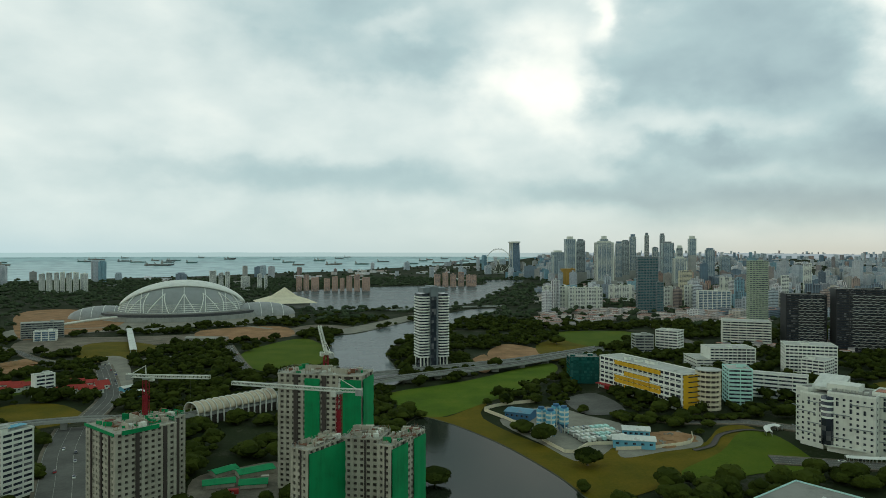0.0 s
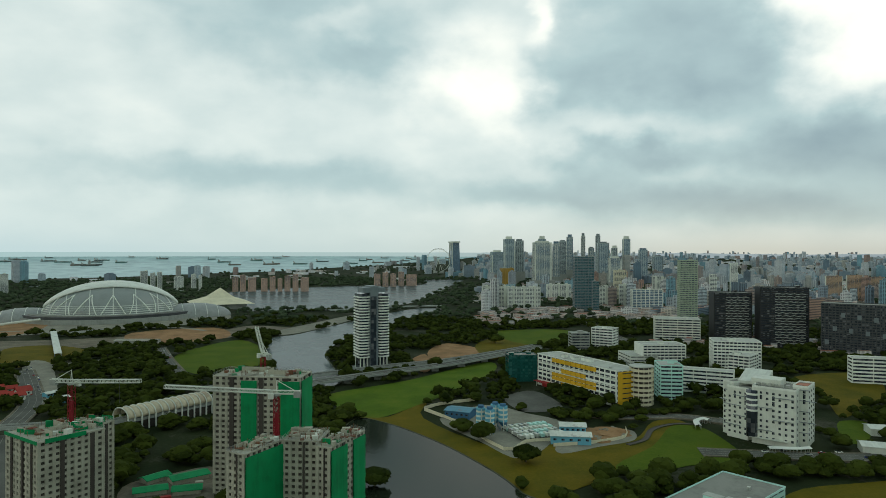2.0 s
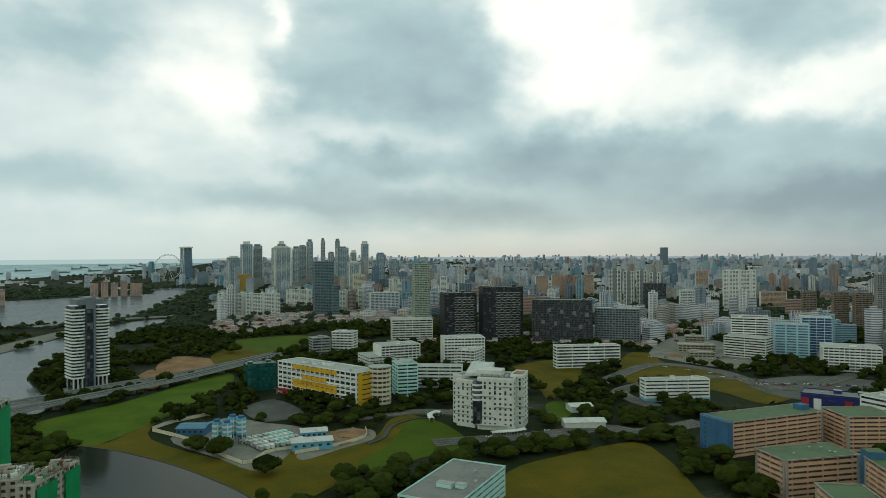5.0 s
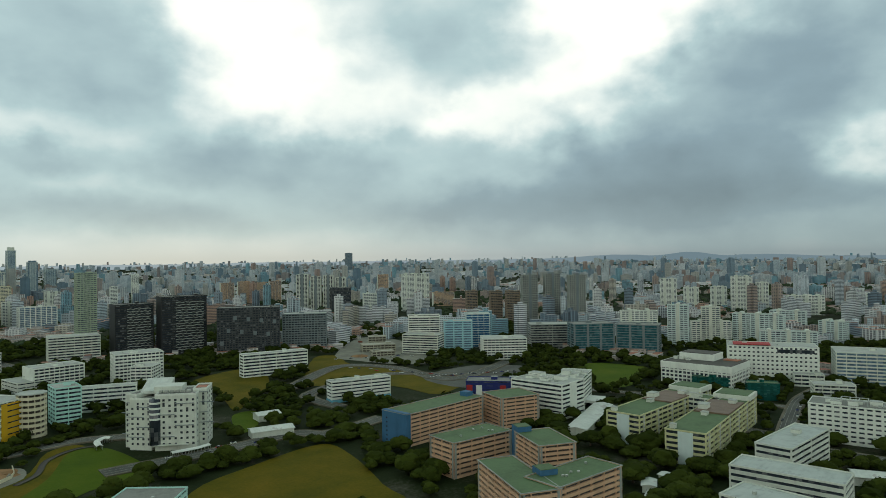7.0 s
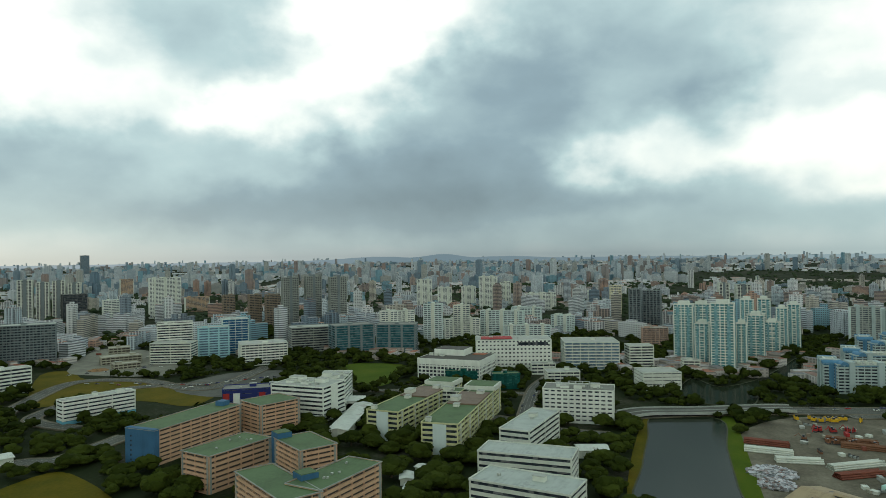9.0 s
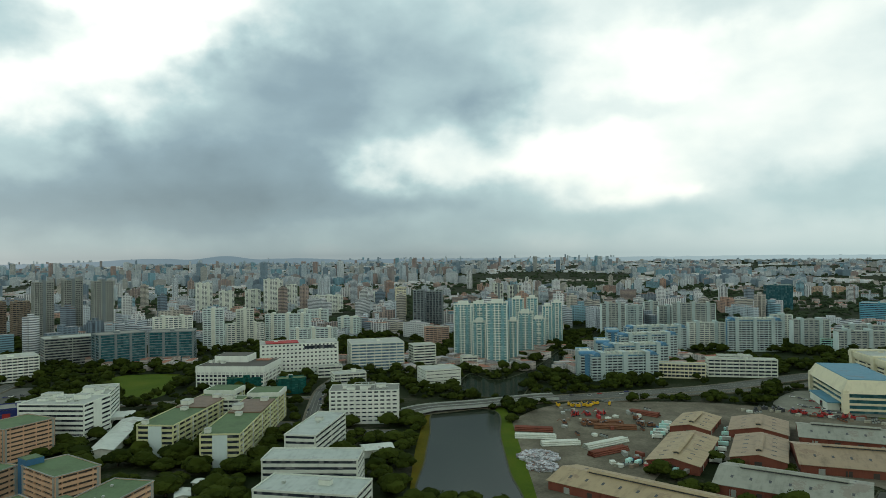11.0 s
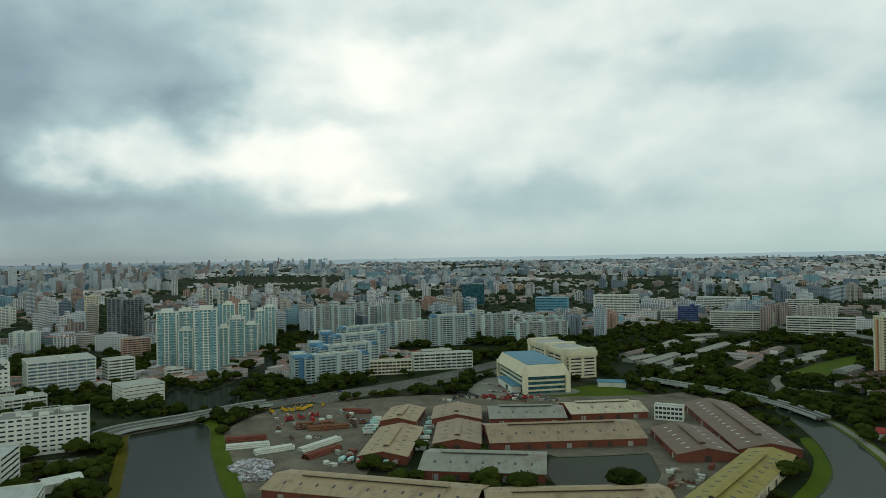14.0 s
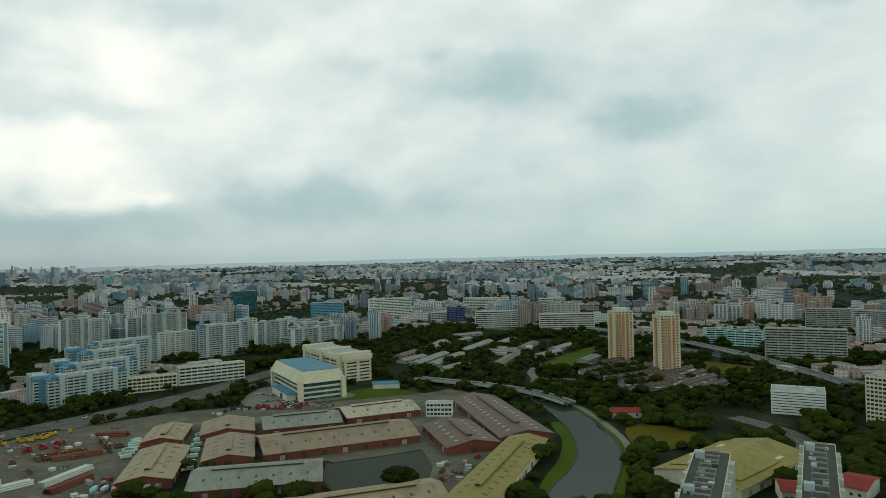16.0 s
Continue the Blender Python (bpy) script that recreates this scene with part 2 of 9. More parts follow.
WHITE = paint("white_paint", (0.72, 0.73, 0.73), wear=0.22)
OFFWHITE = paint("offwhite_paint", (0.62, 0.63, 0.61), wear=0.28)
PALEBLUE = paint("pale_blue_paint", (0.58, 0.66, 0.70), wear=0.2)
AQUA = paint("aqua_paint", (0.46, 0.70, 0.70), wear=0.2)
CREAM = paint("cream_paint", (0.66, 0.60, 0.47), wear=0.25)
PALEYELLOW = paint("pale_yellow_paint", (0.56, 0.54, 0.33), wear=0.25)
PEACH = paint("peach_paint", (0.52, 0.35, 0.25), wear=0.25)
PINK = paint("pink_paint", (0.50, 0.33, 0.28), wear=0.25)
ORANGE = paint("orange_panel", (0.55, 0.27, 0.15), wear=0.25)
YELLOW = paint("yellow_panel", (0.62, 0.36, 0.015), wear=0.15)
BLUE = paint("blue_paint", (0.045, 0.13, 0.26), wear=0.3)
SKYBLUE = paint("sky_blue_paint", (0.14, 0.38, 0.55), wear=0.25)
NAVY = paint("navy_panel", (0.02, 0.03, 0.16), wear=0.2)
RED = paint("red_paint", (0.36, 0.03, 0.03), wear=0.25)
CRANE_RED = paint("crane_red", (0.22, 0.012, 0.02), wear=0.3)
BRICK = paint("red_brick", (0.20, 0.062, 0.042), wear=0.4)
BROWN = paint("brown_paint", (0.25, 0.19, 0.15), wear=0.25)
GREY = paint("grey_concrete", (0.30, 0.31, 0.31), wear=0.35)
RAW = paint("raw_concrete", (0.38, 0.36, 0.31), wear=0.5)
DARKGREY = paint("dark_cladding", (0.055, 0.058, 0.065), rough=0.5, wear=0.3)
CHARCOAL = paint("charcoal_cladding", (0.018, 0.019, 0.022), rough=0.45, wear=0.3)
SLATE = paint("slate_cladding", (0.17, 0.20, 0.23), rough=0.5, wear=0.25)
NET = paint("green_safety_net", (0.004, 0.23, 0.08), rough=0.8, wear=0.45)
GREENGLASS = pane("green_glass_wall", (0.008, 0.06, 0.05), (0.03, 0.13, 0.11), 0.3)
# dark paint for the shade in open corridors and bays; also doors, drain
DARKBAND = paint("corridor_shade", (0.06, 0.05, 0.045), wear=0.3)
GLASS = pane("window_glass")
GLASS_PALE = pane("pale_window_glass", (0.05, 0.065, 0.075), (0.26, 0.28, 0.28), 0.45)
GLASS_BLUE = pane("blue_curtain_wall", (0.07, 0.115, 0.15), (0.18, 0.25, 0.31), 0.35, cell=(3, 3, 3.6))
AQUA_BAY = pane("aqua_bay_glass", (0.13, 0.26, 0.27), (0.32, 0.48, 0.48), 0.5)
GLASS_TEAL = pane("teal_curtain_wall", (0.02, 0.07, 0.08), (0.08, 0.17, 0.18), 0.35, cell=(3, 3, 3.6))
ROOF_GREY = paint("grey_roof_felt", (0.22, 0.22, 0.21), wear=0.4)
ROOF_PALE = paint("pale_roof_deck", (0.40, 0.41, 0.40), wear=0.35)
ROOF_SHEET = sheet_roof("blue_grey_metal_roof", (0.40, 0.43, 0.43), rust=(0.18, 0.19, 0.18), wear=0.3)
ROOF_GREEN = paint("green_roof_coating", (0.09, 0.148, 0.066), wear=0.45)
ROOF_OLIVE = sheet_roof("olive_metal_roof", (0.285, 0.225, 0.045))
ROOF_TAN = sheet_roof("tan_metal_roof", (0.36, 0.27, 0.17))
ROOF_PINK = sheet_roof("faded_red_roof", (0.31, 0.225, 0.155))
ROOF_STEEL = sheet_roof("grey_metal_roof", (0.27, 0.265, 0.235))
ROOF_CREAM = sheet_roof("cream_metal_roof", (0.50, 0.43, 0.33))
ROOF_BROWN = sheet_roof("brown_metal_roof", (0.16, 0.105, 0.075))
DARKTILE = sheet_roof("dark_clay_tiles", (0.085, 0.05, 0.04))
ROOF_WHITE = sheet_roof("white_metal_roof", (0.56, 0.58, 0.57), wear=0.25)
ROOF_BLUE = sheet_roof("blue_metal_roof", (0.08, 0.22, 0.33), wear=0.25)
TILE = sheet_roof("orange_clay_tiles", (0.36, 0.12, 0.06))
STEEL = paint("galvanised_steel", (0.42, 0.43, 0.43), rough=0.4, wear=0.25, metal=0.4)
GROUND = land("town_ground", [(0.30, (0.008, 0.015, 0.004)), (0.52, (0.017, 0.025, 0.007)), (0.62, (0.05, 0.048, 0.034)), (0.78, (0.14, 0.125, 0.10))], 0.02, 0.35)
GRASS = land("mown_grass", [(0.32, (0.042, 0.074, 0.003)), (0.5, (0.066, 0.102, 0.004)), (0.68, (0.100, 0.116, 0.008))], 0.025, 0.5)
LUSHGRASS = land("lush_grass", [(0.32, (0.045, 0.082, 0.004)), (0.5, (0.072, 0.122, 0.006)), (0.68, (0.12, 0.142, 0.012))], 0.03, 0.5)
DRYGRASS = land("dry_grass", [(0.32, (0.054, 0.058, 0.002)), (0.5, (0.102, 0.082, 0.003)), (0.68, (0.150, 0.102, 0.007))], 0.03, 0.5)
ROOF_DARK = paint("dark_roof_felt", (0.075, 0.07, 0.062), wear=0.5)
RIVER = water("wide_river_water", (0.026, 0.040, 0.026), gloss=0.085, ripple=0.12)
SOIL = land("bare_orange_soil", [(0.32, (0.14, 0.10, 0.05)), (0.5, (0.27, 0.15, 0.08)), (0.68, (0.36, 0.23, 0.13))], 0.04, 0.4)
YARD = land("worn_concrete_yard", [(0.3, (0.075, 0.065, 0.05)), (0.5, (0.15, 0.13, 0.105)), (0.7, (0.25, 0.22, 0.18))], 0.05, 0.5)
ASPHALT = land("asphalt", [(0.3, (0.07, 0.069, 0.067)), (0.5, (0.11, 0.108, 0.104)), (0.7, (0.16, 0.157, 0.15))], 0.04, 0.6)
PAVING = land("pale_paving", [(0.3, (0.15, 0.14, 0.125)), (0.5, (0.22, 0.21, 0.185)), (0.7, (0.30, 0.285, 0.25))], 0.05, 0.5)
WATER = water("river_water", (0.018, 0.025, 0.014), gloss=0.11, ripple=0.12)
POND = water("pond_surface", (0.018, 0.030, 0.014), gloss=0.055, ripple=0.1)
BASIN = water("basin_surface", (0.075, 0.10, 0.095), gloss=0.26, rough=0.2)
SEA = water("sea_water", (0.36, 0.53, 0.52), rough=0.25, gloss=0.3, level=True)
LEAF = foliage("leaves", (0.006, 0.012, 0.002), (0.048, 0.064, 0.010))
# distance haze put into the colour: paler and bluer than the near leaves
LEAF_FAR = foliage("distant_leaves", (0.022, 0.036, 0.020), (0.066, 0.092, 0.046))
LEAF_LITE = foliage("pale_leaves", (0.024, 0.042, 0.006), (0.085, 0.115, 0.018))
DARKSTONE = paint("dark_stone", (0.05, 0.055, 0.025), wear=0.5)
BARK = paint("bark", (0.10, 0.075, 0.055), wear=0.4)
LINE = paint("road_marking", (0.36, 0.36, 0.33), wear=0.4)
TYRE = paint("tyre_rubber", (0.02, 0.02, 0.02), wear=0.2)


def scrap_metal():
    """Crushed sheet metal, every piece with its own paint or rust."""
    mat, nd, lk, m_, bsdf = principled("crushed_metal", 0.55, 0.2, 0.3)
    geo = nd.new("ShaderNodeNewGeometry")
    lk.new(ramp_node(nd, lk, geo.outputs["Random Per Island"], [(0.0, (0.62, 0.63, 0.62)), (0.45, (0.45, 0.46, 0.46)), (0.7, (0.20, 0.22, 0.22)), (0.85, (0.22, 0.13, 0.09)), (1.0, (0.55, 0.58, 0.60))]), bsdf.inputs["Base Color"])
    return mat


SCRAP = scrap_metal()

# ---- building kit ----
EYE_HEIGHT = EYE[2]
NEAR_PLAIN, REACH = 2600.0, 4850.0
rng = random.Random(7)
FOOTPRINTS = []   # (x, y, radius) kept clear of trees
MESHES = {}


def squeeze(dist):
    """The far plain is drawn in towards the view limit, shrinking in step so that its angles hold."""
    if dist <= NEAR_PLAIN:
        return 1.0
    return (NEAR_PLAIN + (REACH - NEAR_PLAIN) * (1 - math.exp(-(dist - NEAR_PLAIN) / (REACH - NEAR_PLAIN)))) / dist


def mesh_of(name, verts, faces, mat, smooth=False):
    me = bpy.data.meshes.new(name)
    me.from_pydata([tuple(v) for v in verts], [], [tuple(f) for f in faces])
    me.materials.append(mat)
    if smooth:
        me.polygons.foreach_set("use_smooth", [True] * len(me.polygons))
    me.update()
    return me


BOX_FACES = ((0, 3, 2, 1), (4, 5, 6, 7), (0, 1, 5, 4), (1, 2, 6, 5), (2, 3, 7, 6), (3, 0, 4, 7))


def box_verts(w, d, h, x=0.0, y=0.0, z=0.0):
    a, b = w / 2, d / 2
    return [(x - a, y - b, z), (x + a, y - b, z), (x + a, y + b, z), (x - a, y + b, z),
            (x - a, y - b, z + h), (x + a, y - b, z + h), (x + a, y + b, z + h), (x - a, y + b, z + h)]


def box(w, d, h, mat, name="box"):
    key = ("box", round(w, 2), round(d, 2), round(h, 2), mat.name)
    if key not in MESHES:
        MESHES[key] = mesh_of(name, box_verts(w, d, h), BOX_FACES, mat)
    return MESHES[key]


def boxes(rows, mat, name="boxes"):
    """Several boxes (w, d, h, x, y, z) joined in one mesh."""
    v, f = [], []
    for r in rows:
        n = len(v)
        v += box_verts(*r)
        f += [tuple(i + n for i in q) for q in BOX_FACES]
    return mesh_of(name, v, f, mat)


def prism(outline, h, mat, name="prism", z=0.0, smooth=False):
    n = len(outline)
    v = [(x, y, z) for x, y in outline] + [(x, y, z + h) for x, y in outline]
    f = [tuple(range(n - 1, -1, -1)), tuple(range(n, 2 * n))] + [(i, (i + 1) % n, n + (i + 1) % n, n + i) for i in range(n)]
    return mesh_of(name, v, f, mat, smooth)


def ring(r, n=24, squash=1.0):
    return [(r * math.cos(2 * math.pi * i / n), squash * r * math.sin(2 * math.pi * i / n)) for i in range(n)]


def part(name, me, parent, label="", x=0.0, y=0.0, z=0.0, rz=0.0):
    """One mesh object under a thing or under a part."""
    if isinstance(me, bmesh.types.BMesh):
        bm, me = me, bpy.data.meshes.new(name)
        bm.to_mesh(me)
        bm.free()
    ob = new(name, me)
    ob.parent = parent
    ob.location, ob.rotation_euler = (x, y, z), (0, 0, radians(rz))
    return tagged(ob, label)


def thing(name, x, y, rot, label, category, group="", clear=0.0, z=0.0):
    """An Empty at the thing's base; past the near plain it is drawn in."""
    dist = math.hypot(x, y)
    s = squeeze(dist)
    ob = new(name)
    ob.empty_display_size = 1.0
    ob.location = (x * s, y * s, EYE_HEIGHT * (1 - s) + z * s)
    ob.rotation_euler, ob.scale = (0, 0, radians(rot)), (s, s, s)
    if clear:
        FOOTPRINTS.append((x, y, clear))
    return tagged(ob, label, category, group)


def clear_rect(x, y, w, d, rot, pad=3.0):
    c, s = math.cos(radians(rot)), math.sin(radians(rot))
    n = max(1, round(w / max(d, 6)))
    for i in range(n):
        u = (i + 0.5) / n * w - w / 2
        FOOTPRINTS.append((x + c * u, y + s * u, max(d, w / n) / 2 * 1.1 + pad))


def parapet_rows(w, d, h=1.0, t=0.3):
    return [(w, t, h, 0, -d / 2 + t / 2, 0), (w, t, h, 0, d / 2 - t / 2, 0), (t, d - 2 * t, h, -w / 2 + t / 2, 0, 0), (t, d - 2 * t, h, w / 2 - t / 2, 0, 0)]


def roof_works(root, w, d, h, wall, n=2, tall=3.0):
    """Lift rooms, tanks and plant on a flat roof."""
    for _ in range(n):
        a, b = min(w * 0.4, rng.uniform(3, 8)), min(d * 0.45, rng.uniform(3, 6))
        x, y = rng.uniform(-0.36, 0.36) * w, rng.uniform(-0.2, 0.2) * d
        hh = rng.uniform(0.6, 1.0) * tall
        room = part("lift_room", box(round(a, 1), round(b, 1), round(hh, 1), wall), root, x=x, y=y, z=h + 0.4)
        part("lid", box(round(a + 0.5, 1), round(b + 0.5, 1), 0.25, ROOF_PALE), room, z=round(hh, 1))
    for _ in range(n):
        x, y = rng.uniform(-0.4, 0.4) * w, rng.uniform(-0.3, 0.3) * d
        part("plant_box", box(1.8, 1.4, 1.3, STEEL), root, x=x, y=y, z=h + 0.4, rz=rng.choice((0, 90)))


def block(x, y, w, d, h, rot, name="office_block", label="", category="building", group="", wall=WHITE, glass=GLASS, roof=ROOF_PALE,
          fh=3.3, sill=0.5, pier=4.0, pw=0.6, side=None, endwall=None, works=2, z=0.0, proud=0.35, ground=None, parapet=1.0, endw=1.0):
    """A storeyed building: recessed glazing or dark paint for shaded bays, a wall band at every floor, piers, flat roof
    with parapet and plant.
    """
    if d > w * 1.15 and endwall:
        w, d, rot = d, w, rot + 90
    root = thing(name, x, y, rot, label, category, group, z=z)
    clear_rect(x, y, w, d, rot)
    n = max(1, round(h / fh))
    f = h / n
    far = math.hypot(x, y) > 700
    part("core", box(w - 2 * proud, d - 2 * proud, h, glass), root, "recessed core behind the floor bands")
    wp = [i * (w - pw) / max(1, round(w / pier)) - (w - pw) / 2 for i in range(max(1, round(w / pier)) + 1)] if pier else []
    dp = [i * (d - pw) / max(1, round(d / (side or pier))) - (d - pw) / 2 for i in range(max(1, round(d / (side or pier))) + 1)] if (side or pier) else []
    cw = max(0.8, min(pw, 2.0))
    posts = [(cw, cw, h, a * (w - cw + 0.1) / 2, b * (d - cw + 0.1) / 2, 0) for a in (-1, 1) for b in (-1, 1)]
    if far:
        tagged(part("facade", boxes([(w, d, sill * f, 0, 0, i * f) for i in range(n)] + [(pw, d + 0.1, h, u, 0, 0) for u in wp[1:-1]] + [(w + 0.1, pw, h, 0, u, 0) for u in dp[1:-1]] + posts, wall), root), kind="stuff")
    else:
        for i in range(n):
            part("floor_band", box(w, d, round(sill * f, 2), wall), root, z=i * f)
        for row in posts:
            part("corner_post", box(cw, cw, h, wall), root, x=row[3], y=row[4])
        for u in wp[1:-1]:
            part("pier", box(pw, d + 0.12, h, wall), root, x=u)
        for u in dp[1:-1] if not endwall else ():
            part("pier", box(w + 0.12, pw, h, wall), root, y=u)
    if endwall:
        for sx in (-1, 1):
            part("end_wall", box(1.2, (d + 0.3) * endw, h, endwall), root, x=sx * (w / 2 - 0.45))
    if ground:
        part("ground_storey", box(w + 0.5, d + 0.5, f * 0.9, ground), root)
    part("roof", box(w + 0.2, d + 0.2, 0.4, roof), root, z=h)
    part("parapet", boxes(parapet_rows(w + 0.4, d + 0.4, parapet), wall), root, z=h + 0.1)
    if works:
        roof_works(root, w, d, h, wall, works if not far else 1)
    return root


def gable_roof(w, d, rise, mat, over=0.8, thick=0.25, name="roof"):
    """A ridge along x, with thickness and eaves."""
    a, b = w / 2 + over, d / 2 + over
    dz = rise * over / (d / 2)
    v = []
    for zt in (0.0, thick):
        for sx in (-a, a):
            v += [(sx, -b, zt - dz), (sx, 0, rise + zt), (sx, b, zt - dz)]
    f = [(0, 1, 4, 3), (1, 2, 5, 4), (6, 9, 10, 7), (7, 10, 11, 8), (0, 3, 9, 6), (2, 8, 11, 5), (0, 6, 7, 1), (1, 7, 8, 2), (3, 4, 10, 9), (4, 5, 11, 10)]
    return mesh_of(name, v, f, mat)


def gable_wall(w, d, h, rise, mat, name="wall"):
    a, b = w / 2, d / 2
    v = []
    for sx in (-a, a):
        v += [(sx, -b, 0), (sx, b, 0), (sx, b, h), (sx, 0, h + rise - 0.05), (sx, -b, h)]
    f = [(0, 4, 3, 2, 1), (5, 6, 7, 8, 9), (0, 5, 9, 4), (1, 2, 7, 6), (0, 1, 6, 5), (4, 9, 8, 3), (3, 8, 7, 2)]
    return mesh_of(name, v, f, mat)


def zigzag(w, n, h, depth, mat, seed=0):
    """A folded louvre strip that rises and falls along its length."""
    r = random.Random(seed)
    v, f = [], []
    for i in range(n + 1):
        x, z = -w / 2 + w * i / n, (0.7 if (i + seed) % 2 else -0.7) * r.uniform(0.4, 1.0)
        v += [(x, 0, z), (x, -depth, z), (x, -depth, z + h), (x, 0, z + h)]
    for i in range(n):
        a, c = 4 * i, 4 * i + 4
        f += [(a + k, a + (k + 1) % 4, c + (k + 1) % 4, c + k) for k in range(4)]
    return mesh_of("louvre", v, f, mat)


def tube_mesh(lines, r, mat, n=6, name="tube"):
    """Round bars along polylines, joined as one part."""
    v, f = [], []
    for line in lines:
        line = [Vector(p) for p in line]
        base = len(v)
        for i, p in enumerate(line):
            w = (line[min(i + 1, len(line) - 1)] - line[max(i - 1, 0)]).normalized()
            t = w.cross(Vector((0, 0, 1)))
            t = t.normalized() if t.length > 0.05 else w.orthogonal().normalized()
            b = w.cross(t)
            for k in range(n):
                a = 2 * math.pi * k / n
                v.append(p + t * r * math.cos(a) + b * r * math.sin(a))
        for i in range(len(line) - 1):
            for k in range(n):
                f.append((base + i * n + k, base + i * n + (k + 1) % n, base + (i + 1) * n + (k + 1) % n, base + (i + 1) * n + k))
    return mesh_of(name, v, f, mat, True)


def lattice(length, w, bay, r, mat):
    """A square lattice boom along +x with its foot at the origin."""
    n = max(2, round(length / bay))
    step, a = length / n, w / 2
    chords = [[(0, s * a, t * a), (length, s * a, t * a)] for s in (-1, 1) for t in (-1, 1)]
    braces = []
    for i in range(n):
        x0, x1 = i * step, (i + 1) * step
        for s in (-1, 1):
            braces += [[(x0, s * a, -a), (x1, s * a, a)], [(x0, -a * s, s * a), (x1, a * s, s * a)], [(x1, s * a, a), (x1, s * a, -a)]]
    return tube_mesh(chords, r, mat, 4), tube_mesh(braces, r * 0.6, mat, 4)


def cap_mesh(rx, ry, rz, mat, nu=40, nv=10, cut=0.0, name="shell"):
    """The upper part of an ellipsoid, from its rim to its crown."""
    v, f = [], []
    for j in range(nv):
        e = math.pi / 2 * (cut + (1 - cut) * j / nv)
        for i in range(nu):
            a = 2 * math.pi * i / nu
            v.append((rx * math.cos(e) * math.cos(a), ry * math.cos(e) * math.sin(a), rz * math.sin(e)))
    v.append((0, 0, rz))
    for j in range(nv - 1):
        for i in range(nu):
            f.append((j * nu + i, j * nu + (i + 1) % nu, (j + 1) * nu + (i + 1) % nu, (j + 1) * nu + i))
    for i in range(nu):
        f.append(((nv - 1) * nu + i, (nv - 1) * nu + (i + 1) % nu, len(v) - 1))
    return mesh_of(name, v, f, mat, True)

